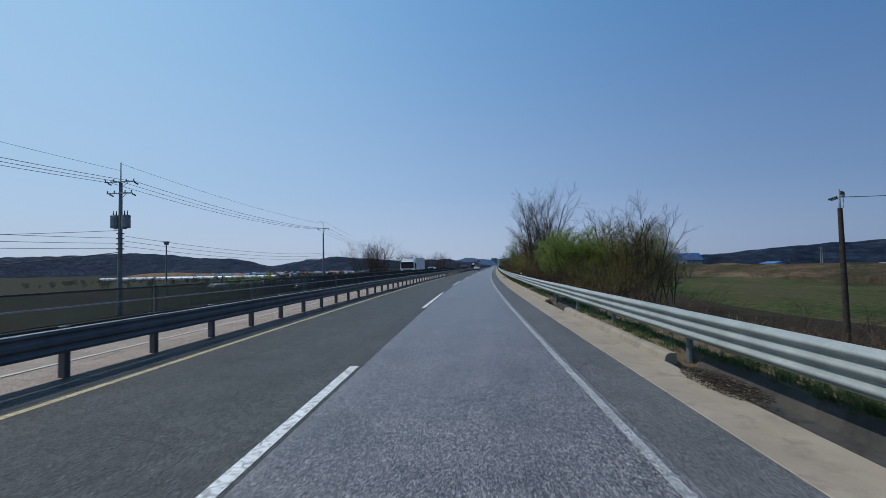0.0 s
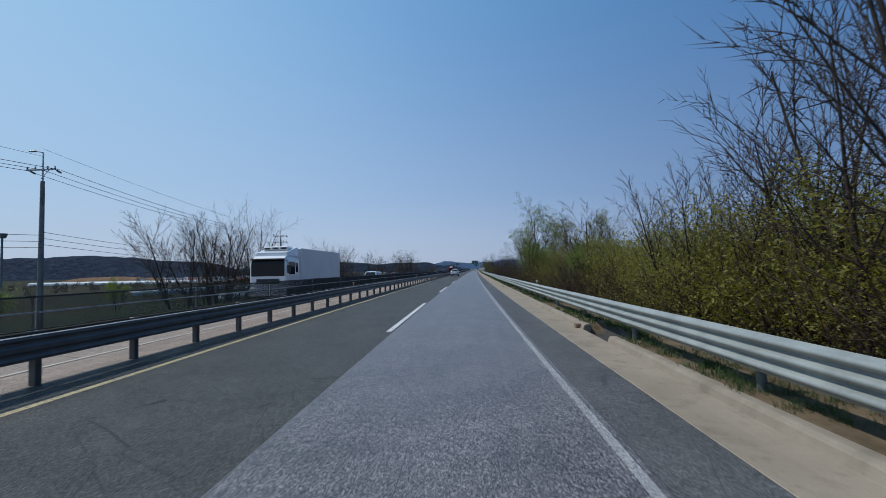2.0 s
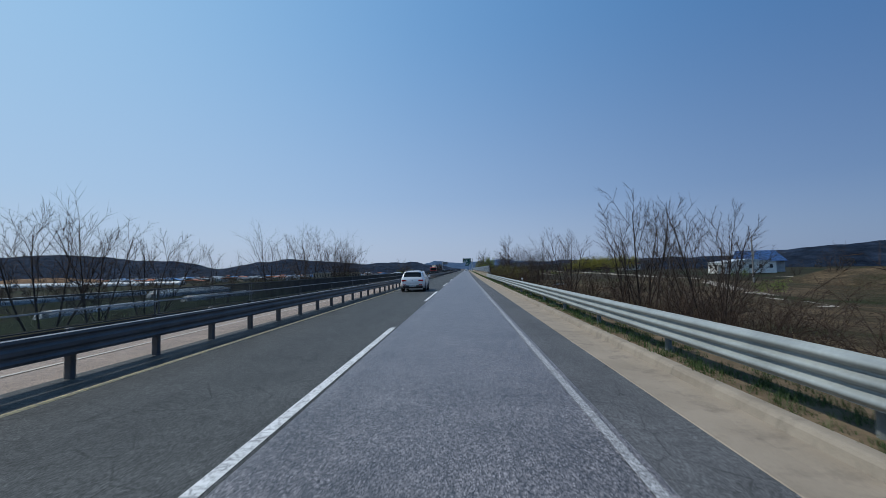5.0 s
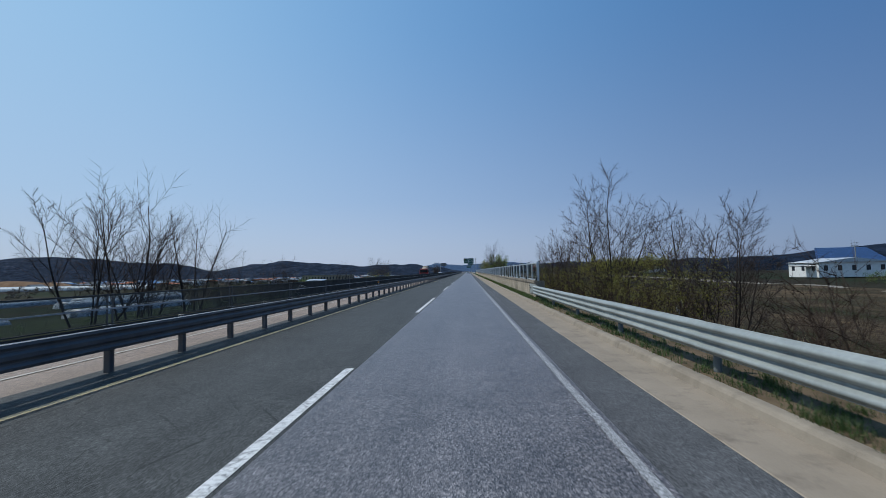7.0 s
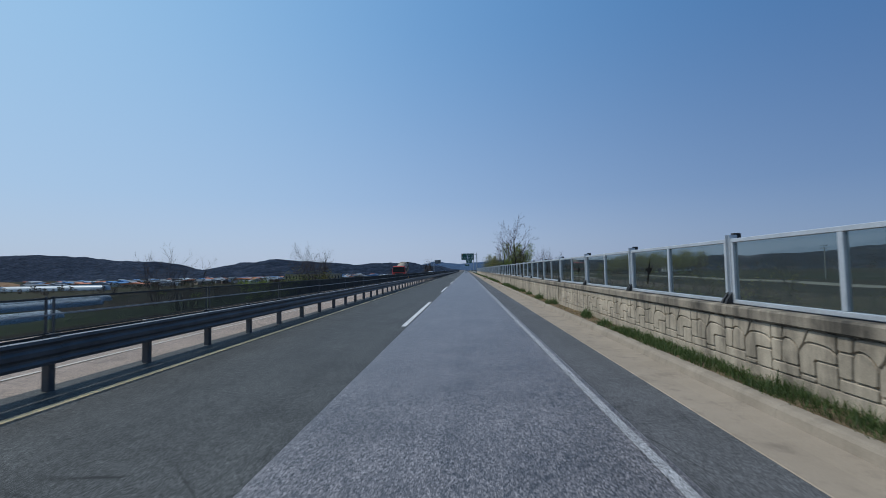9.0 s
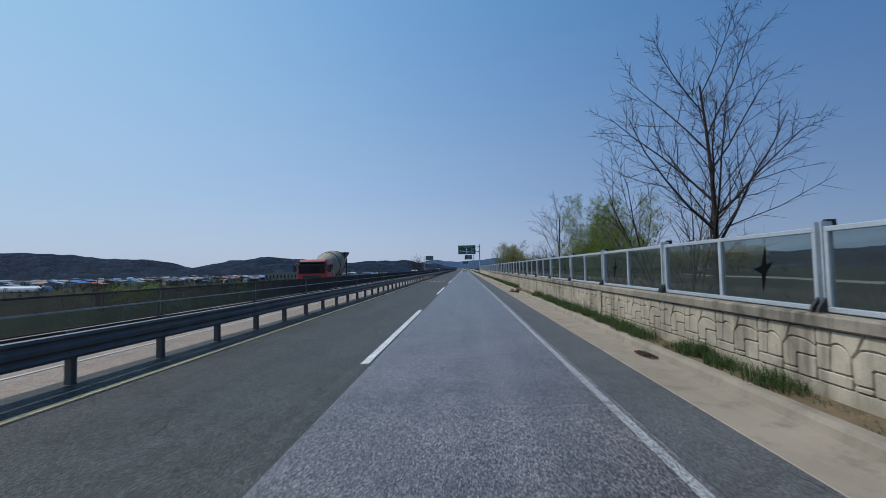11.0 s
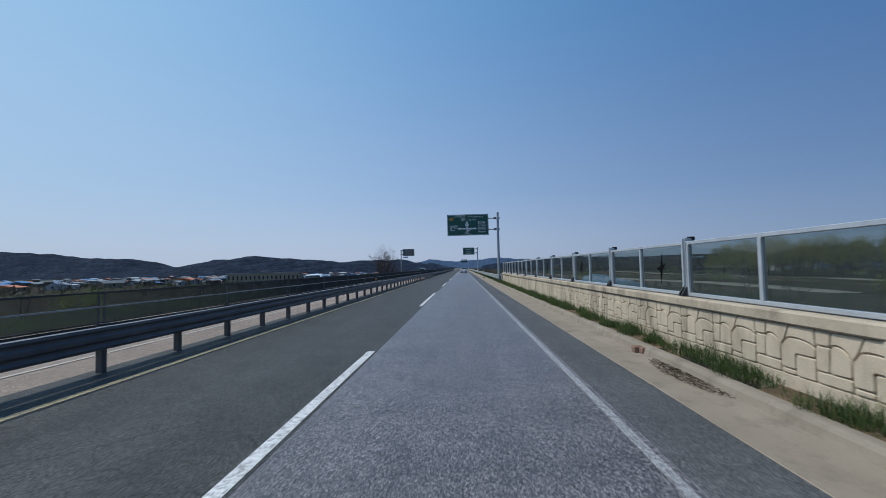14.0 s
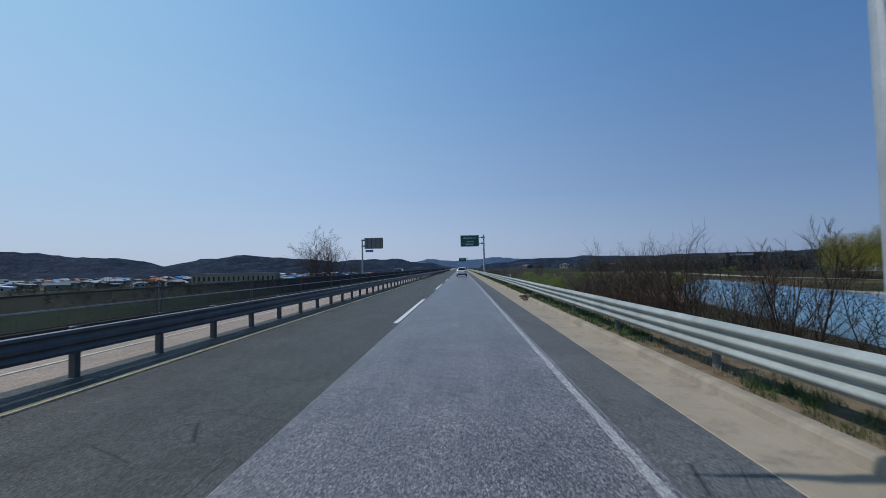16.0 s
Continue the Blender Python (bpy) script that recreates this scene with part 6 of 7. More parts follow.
# left side, across the opposite carriageway
for kind, s, u, sc in (
    ("far", 83.0, -18.5, 1.02), ("bare_c", 79.0, -19.0, 1.10), ("far", 88.0, -18.5, 1.0), ("bare_c", 84.0, -20.0, 1.08), ("far", 91.0, -19.5, 0.95), ("bare_b", 81.0, -18.2, 0.95), ("bare_b", 86.5, -19.5, 0.95), ("small", 97.0, -17.0, 0.9),
    ("far", 105.0, -17.8, 0.82), ("bare_c", 108.0, -18.6, 0.9), ("far", 111.0, -18.0, 0.84), ("small", 113.0, -17.5, 1.1), ("far", 116.0, -18.0, 0.78), ("small", 120.0, -18.0, 0.9),
    ("bare_c", 137.0, -18.0, 0.92), ("far", 140.5, -18.6, 0.84), ("bare_c", 143.5, -18.0, 0.82), ("bare_a", 172.0, -18.0, 1.0), ("far", 158.0, -16.6, 0.80), ("small", 150.0, -17.0, 0.9), ("bare_c", 168.0, -17.5, 0.62),
    ("bare_c", 184.5, -18.4, 1.12), ("far", 188.0, -18.8, 1.06), ("bare_b", 190.0, -19.2, 0.95), ("far", 193.0, -18.4, 0.95), ("small", 196.5, -17.5, 0.95), ("small", 205.0, -18.0, 0.9),
    ("far", 238.0, -19.0, 0.62), ("scrub_c", 263.0, -18.6, 1.5), ("scrub_a", 265.0, -19.6, 1.6), ("small", 263.0, -18.0, 1.15), ("small", 264.5, -18.8, 1.25), ("hedge", 264.0, -18.6, 1.6), ("far", 266.0, -18.5, 0.7), ("hedge", 258.0, -22.0, 1.5), ("far", 300.0, -40.0, 0.6),
    ("vase", 425.0, -17.5, 0.88), ("bare_c", 428.5, -18.0, 0.95), ("far", 434.0, -18.0, 0.8), ("small", 448.0, -18.0, 0.9), ("far", 452.0, -19.0, 0.5), ("green", 120.0, -60.0, 0.9), ("hedge", 90.0, -50.0, 2.0),
    ("hedge", 330.0, -60.0, 2.4), ("hedge", 420.0, -90.0, 2.6),
):
    plant(kind, s, u, sc, group=G_L)
# scrub on the banks
for i in range(60):
    s = random.uniform(8, 178)
    dense = 26 < s < 98
    if not dense and random.random() < 0.45:
        continue
    u = 8.6 + abs(random.gauss(0, 1.5)) + (random.uniform(0, 4) if random.random() < 0.4 else 0)
    plant(random.choice(("scrub_a", "scrub_a", "scrub_b", "scrub_c") if dense else ("scrub_b", "scrub_b", "scrub_a")), s, u, random.uniform(0.8, 1.3) if dense else random.uniform(0.5, 0.85), group="bank scrub")
for i in range(20):
    s = random.uniform(204, 262) if i < 12 else random.uniform(264, 328)
    plant(random.choice(("scrub_a", "scrub_a", "scrub_c")), s, random.uniform(9.0, 11.8), random.uniform(0.75, 1.05), group="bank scrub")
for i in range(22):
    plant(random.choice(("scrub_a", "scrub_c", "scrub_c")), random.uniform(179, 203), random.uniform(7.8, 11.5), random.uniform(0.85, 1.1), group="bank scrub")
for i in range(34):
    plant("scrub_a", random.uniform(98, 146), random.uniform(7.8, 13.0), random.uniform(0.75, 1.05), group="bank scrub")
for i in range(18):
    plant(random.choice(("scrub_a", "scrub_a", "scrub_b")), random.uniform(140, 180), random.uniform(7.8, 15.0), random.uniform(0.8, 1.15), group="bank scrub")
for i in range(12):
    plant(random.choice(("scrub_a", "scrub_b")), random.uniform(172, 225), random.uniform(12, 34), random.uniform(0.7, 1.1), group="bank scrub")
for i in range(14):
    plant("scrub_b", random.uniform(9, 34), random.uniform(9.0, 17.0), random.uniform(0.7, 1.1), group="bank scrub")
for i in range(18):
    plant(random.choice(("scrub_a", "scrub_b")), random.uniform(11, 34), random.uniform(9.4, 16.0), random.uniform(0.55, 0.9), group="bank scrub")
for i in range(12):
    plant("scrub_a", random.uniform(54, 84), random.uniform(10.0, 13.5), random.uniform(1.2, 1.55), group="bank scrub")
for i in range(14):
    plant("scrub_a", random.uniform(37, 58), random.uniform(8.6, 11.0), random.uniform(1.15, 1.45), group="bank scrub")
for i in range(30):
    s = random.uniform(27, 98)
    plant(random.choice(("scrub_a", "scrub_a", "scrub_c", "scrub_b")), s, random.uniform(8.5, 10.4), random.uniform(0.85, 1.2), group="bank scrub")
for i in range(30):
    s = random.uniform(30, 98)
    plant(random.choice(("scrub_a", "scrub_a", "scrub_c")), s, random.uniform(7.6, 12.5), random.uniform(0.9, 1.35), group="bank scrub")
for i in range(16):
    s = random.uniform(372, 560)
    plant(random.choice(("scrub_a", "scrub_b", "scrub_a")), s, 8.2 + abs(random.gauss(0, 2.0)), random.uniform(0.6, 1.1) if s > 380 else 0.5, group="bank scrub")
for i in range(6):
    plant("scrub_a", random.uniform(378, 387), random.uniform(8.8, 10.8), random.uniform(0.85, 1.05), group="bank scrub")
for i in range(9):
    plant("scrub_a", random.uniform(374, 398), random.uniform(8.6, 12.0), random.uniform(0.58, 0.85), group="bank scrub")
for i in range(8):
    s = random.uniform(20, 520)
    plant(random.choice(("scrub_a", "scrub_b")), s, -16.2 - abs(random.gauss(0, 2.5)), random.uniform(0.45, 0.8), group="bank scrub")
for i in range(36):
    s = random.uniform(120, 620)
    plant(random.choice(("hedge", "small")), s, random.uniform(26, 110), random.uniform(0.8, 1.5), group="field scrub")
for i in range(40):
    s = random.uniform(200, 800)
    plant(random.choice(("hedge", "small", "far")), s, -random.uniform(40, 220), random.uniform(0.8, 1.3), group="field scrub")
for i in range(14):
    plant("scrub_b", random.uniform(60, 190), random.uniform(60, 67), random.uniform(0.8, 1.4), group="field scrub")
# willows in young leaf across the stream
for s, u, sc in ((459, 82, 0.9), (452, 86, 0.9), (470, 92, 1.4), (462, 98, 1.5), (455, 104, 1.4), (448, 110, 1.5), (478, 100, 1.4), (440, 104, 1.3), (468, 110, 1.6), (432, 112, 1.4), (458, 92, 1.2), (450, 96, 1.3), (438, 120, 1.6), (425, 108, 1.3)):
    plant("mass", s, u, sc * 1.7, group="willows by the stream", label="broad willow in fresh yellow-green leaf")


# ---- grass along the kerb and the wall ----
def blades(name, label, spots, material, seed):
    """Tufts of curved blades: (s, u, z, height, radius, count)."""
    r = random.Random(seed)
    vs, fs = [], []
    for s, u, z, h, rad, count in spots:
        o = P(s, u, z)
        for _ in range(count):
            a, d = r.uniform(0, 6.28), rad * math.sqrt(r.random())
            p = o + Vector((d * math.cos(a) * 0.6, d * math.sin(a), 0))
            b = r.uniform(0, 6.28)
            lean = r.uniform(0.1, 0.7) * h
            hh = h * r.uniform(0.55, 1.15) * (1.15 - 0.6 * d / rad)
            w = r.uniform(0.0025, 0.006)
            side = Vector((-math.sin(b), math.cos(b), 0)) * w
            mid = p + Vector((math.cos(b) * lean * 0.3, math.sin(b) * lean * 0.3, hh * 0.6))
            tip = p + Vector((math.cos(b) * lean, math.sin(b) * lean, hh))
            i = len(vs)
            vs.extend([p - side, p + side, mid + side * 0.8, mid - side * 0.8, tip])
            fs.extend([(i, i + 1, i + 2, i + 3), (i + 3, i + 2, i + 4)])
    tagged(new(name, mesh_of(name, vs, fs, material)), label, "grass", kind="stuff")


rg = random.Random(9)
M_DIRT = plain("verge_soil", (0.075, 0.056, 0.034), (0.17, 0.125, 0.08), 2.0, 0.95, 0.0, 25.0, 0.6, 0.02)
vs, fs = [], []
VS = np.arange(-30, 700, 0.5)
for s in VS:
    pit = any(a <= s <= e for a, e in PITS)
    w = 0.03 * noise.noise((s * 0.8, 3.1, 1.0))
    vs += [P(s, u + w, z) for u, z in (((5.26, -0.03), (5.36, -0.16), (5.75, -0.14), (5.95, 0.10), (6.9, 0.07)) if pit else ((5.40, 0.10), (5.5, 0.12), (5.75, 0.12), (5.95, 0.12), (6.9, 0.07)))]
for i in range(len(VS) - 1):
    for q in range(4):
        a = 5 * i + q
        fs.append((a, a + 1, a + 6, a + 5))
# Trough concrete, much darker than gutter and kerb.
M_BASIN = concrete("dark_drain_concrete", (0.028, 0.026, 0.024), (0.065, 0.058, 0.05), (0.014, 0.013, 0.012), 1.2)
for a, e in PITS:
    strip("drain_basin", [(5.27, -0.02), (5.30, -0.14), (5.72, -0.12), (5.86, 0.06), (5.90, 0.10)], a, e, 0.5, M_BASIN, label="dark concrete drain trough behind the kerb", category="drain")
tagged(new("verge", mesh_of("verge", vs, fs, M_DIRT)), "narrow earth verge behind the kerb", "verge", kind="structure")
sp, dry = [], []
for i in range(3300):
    s = rg.uniform(-4, 186)
    if any(a <= s <= e for a, e in PITS):
        sp.append((s, rg.uniform(5.88, 6.3), 0.10, rg.uniform(0.10, 0.25), 0.16, 34))
        continue
    if noise.noise((s * 0.25, 0, 4.0)) > -0.25:
        sp.append((s, rg.uniform(5.43, 6.0) if i % 3 else rg.uniform(6.0, 6.7), 0.11, rg.uniform(0.08, 0.23), 0.18, 30))
    elif rg.random() < 0.6:
        dry.append((s, rg.uniform(5.43, 6.1), 0.11, rg.uniform(0.08, 0.2), 0.16, 14))
for i in range(1600):
    s = rg.uniform(364, 460)
    if noise.noise((s * 0.25, 0, 4.0)) > -0.2:
        sp.append((s, rg.uniform(5.43, 6.1), 0.11, rg.uniform(0.10, 0.26), 0.18, 28))
    else:
        dry.append((s, rg.uniform(5.56, 6.4), 0.11, rg.uniform(0.08, 0.2), 0.16, 14))
# along the wall: a low strip at first, then clumps with bare earth between
for i in range(900):
    s = rg.uniform(186, 218)
    sp.append((s, rg.uniform(5.46, 5.80), 0.12, rg.uniform(0.08, 0.22), 0.22, 30))
s = 218.0
while s < 366:
    thick = 0.28 if s < 255 else 0.95 if s < 276 else 0.06 if s < 283 else 0.62 if s < 309 else 0.8 if s < 326 else 0.85
    thick = min(thick, 0.62 + 0.9 * noise.noise((s * 0.22, 7.7, 0.0)) + thick * 0.35)
    tall = 0.7 if 309 < s < 322 else 1.0
    if rg.random() < thick:
        r0 = rg.uniform(0.24, 0.46)
        for q in range(3):
            sp.append((s + rg.uniform(-0.35, 0.35), rg.uniform(5.50, 5.74), 0.115, rg.uniform(0.18, 0.36) * tall, r0, 150))
    for q in range(5):
        (sp if rg.random() < thick * 0.6 else dry).append((s + rg.uniform(0, 1), rg.uniform(5.44, 5.80), 0.12, rg.uniform(0.04, 0.10), 0.2, 14))
    s += rg.uniform(0.4, 1.0)
for i in range(900):
    s = rg.uniform(5, 200)
    dry.append((s, rg.uniform(6.4, 9.5), ground_z(s, 7.6), rg.uniform(0.2, 0.55), 0.3, 12))
for i in range(400):
    s = rg.uniform(368, 470)
    dry.append((s, rg.uniform(6.4, 9.5), ground_z(s, 7.6), rg.uniform(0.2, 0.5), 0.3, 12))
blades("verge_grass", "green tufts of grass along the kerb and wall foot", sp, M_GRASS, 4)
blades("dry_grass", "straw-coloured dead grass on the bank", dry, M_STRAW, 5)
lsp = [(rg.uniform(20, 480), rg.uniform(-16.5, -12.8), -0.3, rg.uniform(0.1, 0.3), 0.3, 14) for _ in range(1100)]
blades("verge_grass", "short grass on the far verge of the opposite carriageway", lsp, M_GRASS, 6)


# ---- vehicles ----
def enamel(name, dark, light, metal=0.0, rough=0.22):
    k = Mat(name, rough, metal)
    k.colour(k.ramp(k.noise(1.5, 4), (0.35, dark), (0.65, light)))
    k.b.inputs["Coat Weight"].default_value = 0.6
    k.b.inputs["Coat Roughness"].default_value = 0.08
    return k.m


M_CARW = enamel("white_enamel", (0.66, 0.67, 0.69), (0.74, 0.75, 0.77))
M_CARS = enamel("silver_enamel", (0.44, 0.46, 0.48), (0.52, 0.54, 0.56), 0.1, 0.3)
M_CARG = enamel("dark_grey_enamel", (0.06, 0.065, 0.07), (0.09, 0.095, 0.10), 0.3)
M_CARR = enamel("red_enamel", (0.27, 0.012, 0.010), (0.34, 0.018, 0.014), 0.0, 0.3)
M_CARR.node_tree.nodes["Principled BSDF"].inputs["Coat Weight"].default_value = 0.12
M_CARR.node_tree.nodes["Principled BSDF"].inputs["Roughness"].default_value = 0.42
M_TRIM = plain("black_car_trim", (0.014, 0.014, 0.015), (0.028, 0.028, 0.03), 8, 0.6)
k = Mat("dark_car_glass", 0.05).colour((0.010, 0.012, 0.014))
k.b.inputs["Specular IOR Level"].default_value = 0.22
M_CARGLASS = k.m
M_TAIL = enamel("red_tail_lamp", (0.30, 0.01, 0.01), (0.42, 0.015, 0.015), 0.0, 0.15)
M_HEAD = enamel("clear_headlamp", (0.45, 0.47, 0.5), (0.62, 0.64, 0.66), 0.3, 0.1)
M_RIM = plain("alloy_rim", (0.25, 0.26, 0.27), (0.42, 0.43, 0.44), 20, 0.35, 0.7)
M_PLATE = plain("white_plate", (0.6, 0.62, 0.64), (0.7, 0.72, 0.74), 20, 0.5)
M_BOX = plain("white_cargo_box", (0.60, 0.61, 0.62), (0.70, 0.71, 0.71), 0.7, 0.5, 0.0, 10, 0.05)
M_DRUM = concrete("cement_coated_drum", (0.22, 0.19, 0.15), (0.36, 0.32, 0.26), (0.10, 0.09, 0.08), 0.9)


def loft(sections, closed=True):
    """Quads between rings of equal length; ends capped."""
    bm = bmesh.new()
    rings = [[bm.verts.new(v) for v in ring] for ring in sections]
    n = len(rings[0])
    for a, b in zip(rings, rings[1:]):
        for i in range(n):
            j = (i + 1) % n
            bm.faces.new((a[i], a[j], b[j], b[i]))
    bm.faces.new(rings[0][::-1])
    bm.faces.new(rings[-1])
    bmesh.ops.recalc_face_normals(bm, faces=bm.faces)
    return bm


def wheel(parent, x, y, r, w=0.22):
    t = part("wheel", tube(bmesh.new(), (x - w / 2, y, r), (x + w / 2, y, r), r, r, 26), M_BLACK, parent, "black tyre")
    sx = 1 if x > 0 else -1
    part("rim", tube(bmesh.new(), (x + sx * (w / 2 - 0.03), y, r), (x + sx * (w / 2 + 0.008), y, r), r * 0.66, r * 0.6, 20), M_RIM, t)
    bm = bmesh.new()
    for a in range(0, 360, 72):
        box(bm, -0.012, 0.012, -r * 0.10, r * 0.10, r * 0.12, r * 0.6, m=pose(x + sx * (w / 2 + 0.012), y, r) @ Matrix.Rotation(radians(a), 4, "X"))
    part("spokes", bm, M_RIM, t)


SUV = dict(top=((-2.35, 0.98), (-2.30, 1.08), (-2.02, "H", -0.14), (-1.80, "H", -0.06), (-1.0, "H", -0.01), (-0.2, "H", 0.0), (0.30, "H", -0.03), (0.52, "H", -0.08), (1.32, "B", 0.07), (1.75, "B", 0.0), (2.10, "B", -0.09), (2.28, "B", -0.22), (2.35, 0.56)),
           rear=(-2.27, -2.04), front=(0.58, 1.24), sides=((-2.0, -1.90, -1.22, -1.22), (-1.14, -1.14, -0.22, -0.22), (-0.14, -0.14, 0.98, 0.44)))
SEDAN = dict(top=((-2.42, 0.72), (-2.34, 0.92), (-2.20, "B", 0.07), (-1.82, "B", 0.10), (-0.98, "H", -0.07), (-0.55, "H", -0.01), (0.0, "H", 0.0), (0.30, "H", -0.03), (0.52, "H", -0.08), (1.30, "B", 0.06), (1.85, "B", -0.06), (2.20, "B", -0.16), (2.36, "B", -0.28), (2.42, 0.46)),
             rear=(-1.72, -1.04), front=(0.58, 1.22), sides=((-1.42, -0.98, -0.62, -0.62), (-0.54, -0.54, 0.0, 0.0), (0.06, 0.06, 0.98, 0.46)))


def car(name, label, category, m, paint, L, W, H, suv=True, belt=0.98, clear=0.22, wheels=0.35):
    """A car that faces +y, its middle over the origin; one skin from sill to roof, the glass just proud of it."""
    c = thing(name, label, category, m, "vehicles on the road")
    kind = SUV if suv else SEDAN
    w, h2 = W / 2, L / 2
    k = h2 / (2.35 if suv else 2.42)
    ys, zs = [], []
    for y, *z in kind["top"]:
        ys.append(y * k)
        zs.append({"H": H, "B": belt}[z[0]] + z[1] if len(z) == 2 else z[0])

    def ring(y):
        """Half the section, from the sill up to the roof's middle."""
        zt = float(np.interp(y, ys, zs))
        e = min(1.0, (h2 - abs(y)) / 0.55)
        wide = w * (0.80 + 0.20 * math.sqrt(max(0.0, 1 - (1 - e) ** 2)))
        low = clear + 0.16 * (1 - e)
        zb = min(belt - 0.02 * (y > 0.4), zt - 0.05)
        up = max(0.0, min(1.0, (zt - zb - 0.05) / 0.45))
        wr = wide * (0.94 - 0.20 * up)
        return [(wide * 0.72, low), (wide * 0.95, low + 0.05), (wide, low + (zb - low) * 0.45), (wide * 0.985, low + (zb - low) * 0.72), (wide * 0.97, zb), (wr, zt - 0.035 - 0.03 * up), (wr * 0.88, zt - 0.004), (wr * 0.42, zt + 0.016)]

    def at(y, f, sx):
        r = ring(y)
        (x0, z0), (x1, z1) = r[4], r[5]
        return (sx * (x0 + (x1 - x0) * f + 0.007), y, z0 + (z1 - z0) * f)

    cuts = sorted(set(ys + list(np.linspace(-h2 + 0.15, h2 - 0.15, 15))))
    part("body", loft([[(x, y, z) for x, z in ring(y)] + [(-x, y, z) for x, z in reversed(ring(y))] for y in cuts]), paint, c, smooth=True)
    for sx in (-1, 1):
        for a0, a1, b0, b1 in kind["sides"]:
            bm = bmesh.new()
            n = 6
            low = [bm.verts.new(at((a0 + (b0 - a0) * i / n) * k, 0.10, sx)) for i in range(n + 1)]
            high = [bm.verts.new(at((a1 + (b1 - a1) * i / n) * k, 0.86, sx)) for i in range(n + 1)]
            for i in range(n):
                bm.faces.new((low[i], low[i + 1], high[i + 1], high[i]))
            part("side_window", bm, M_CARGLASS, c)
        y = 0.86 * k
        part("mirror", boxed(min(sx * (w + 0.01), sx * (w + 0.2)), max(sx * (w + 0.01), sx * (w + 0.2)), y - 0.06, y + 0.07, belt + 0.01, belt + 0.15, bevel=0.035), paint, c)
        part("sill", boxed(min(sx * w * 0.98, sx * (w * 0.9)), max(sx * w * 0.98, sx * w * 0.9), -h2 + 1.25, h2 - 1.3, clear - 0.02, clear + 0.09, bevel=0.02), M_TRIM, c)
        for y in (-0.72 * (h2 - 0.45), 0.76 * (h2 - 0.4)):
            bm = bmesh.new()
            bmesh.ops.create_cone(bm, cap_ends=True, segments=24, radius1=wheels * 1.15, radius2=wheels * 1.15, depth=0.16, matrix=pose(sx * (w * 0.925), y, wheels, 0, 90, 0))
            part("wheel_arch", bm, M_TRIM, c)
            wheel(c, sx * (w - 0.09), y, wheels)
        part("tail_lamp", boxed(min(sx * w * 0.48, sx * w * 0.88), max(sx * w * 0.48, sx * w * 0.88), -h2 - 0.015, -h2 + 0.16, 0.80, 0.93, bevel=0.02), M_TAIL, c)
        part("head_lamp", boxed(min(sx * w * 0.44, sx * w * 0.84), max(sx * w * 0.44, sx * w * 0.84), h2 - 0.22, h2 - 0.015, 0.58, 0.70, bevel=0.03), M_HEAD, c)
        part("fog_reflector", boxed(min(sx * w * 0.52, sx * w * 0.78), max(sx * w * 0.52, sx * w * 0.78), -h2 - 0.02, -h2 + 0.05, 0.52, 0.58, bevel=0.01), M_TAIL, c)
        part("door_handle", boxed(min(sx * w * 0.985, sx * (w * 0.985 + 0.03)), max(sx * w * 0.985, sx * (w * 0.985 + 0.03)), -0.20, -0.02, 0.82 * belt, 0.82 * belt + 0.035, bevel=0.008), paint, c)
        if suv:
            part("roof_rail", boxed(sx * w * 0.64 - 0.02, sx * w * 0.64 + 0.02, -1.7 * k, 0.2 * k, H - 0.02, H + 0.05, bevel=0.012), M_TRIM, c)
    for nm, (a, b) in (("windscreen", kind["front"]), ("rear_window", kind["rear"])):
        bm = bmesh.new()
        rows = []
        out = 0.012
        for i in range(7):
            y = (a + (b - a) * i / 6) * k
            r = ring(y)
            x2, z2 = r[6]
            rows.append([bm.verts.new((x, y + (out if nm == "windscreen" else -out), z + out)) for x, z in ((-x2 * 1.0, z2), (-r[7][0], r[7][1]), (r[7][0], r[7][1]), (x2 * 1.0, z2))])
        for p, q in zip(rows, rows[1:]):
            for i in range(3):
                bm.faces.new((p[i], p[i + 1], q[i + 1], q[i]))
        part(nm, bm, M_CARGLASS, c, smooth=True)
    part("rear_bumper", boxed(-w * 0.84, w * 0.84, -h2 - 0.05, -h2 + 0.22, 0.30, 0.50, bevel=0.05), M_TRIM, c, "black lower bumper")
    part("front_grille", boxed(-w * 0.42, w * 0.42, h2 - 0.12, h2 + 0.02, 0.36, 0.56, bevel=0.03), M_TRIM, c)
    for y, s_ in ((-h2 - 0.058, -1), (h2 + 0.026, 1)):
        pl = part("number_plate", boxed(-0.26, 0.26, y - 0.006, y + 0.006, 0.42, 0.53), M_PLATE, c, "white number plate")
        for q in range(6):
            part("plate_bar", boxed(-0.22 + q * 0.075, -0.175 + q * 0.075, y + s_ * 0.006 - 0.001, y + s_ * 0.006 + 0.001, 0.45, 0.50), M_BLACK, pl)
    part("badge", tube(bmesh.new(), (0, -h2 - 0.02, 0.86), (0, -h2 + 0.03, 0.86), 0.05, 0.05, 12), M_RIM, c)
    if suv:
        part("spoiler", boxed(-w * 0.62, w * 0.62, -2.14 * k, -1.75 * k, H - 0.085, H - 0.045, bevel=0.015), paint, c)
    part("aerial", tube(bmesh.new(), (0, -1.5 * k, H - 0.03), (0, -1.66 * k, H + 0.16), 0.01, 0.006, 6), M_TRIM, c)
    return c


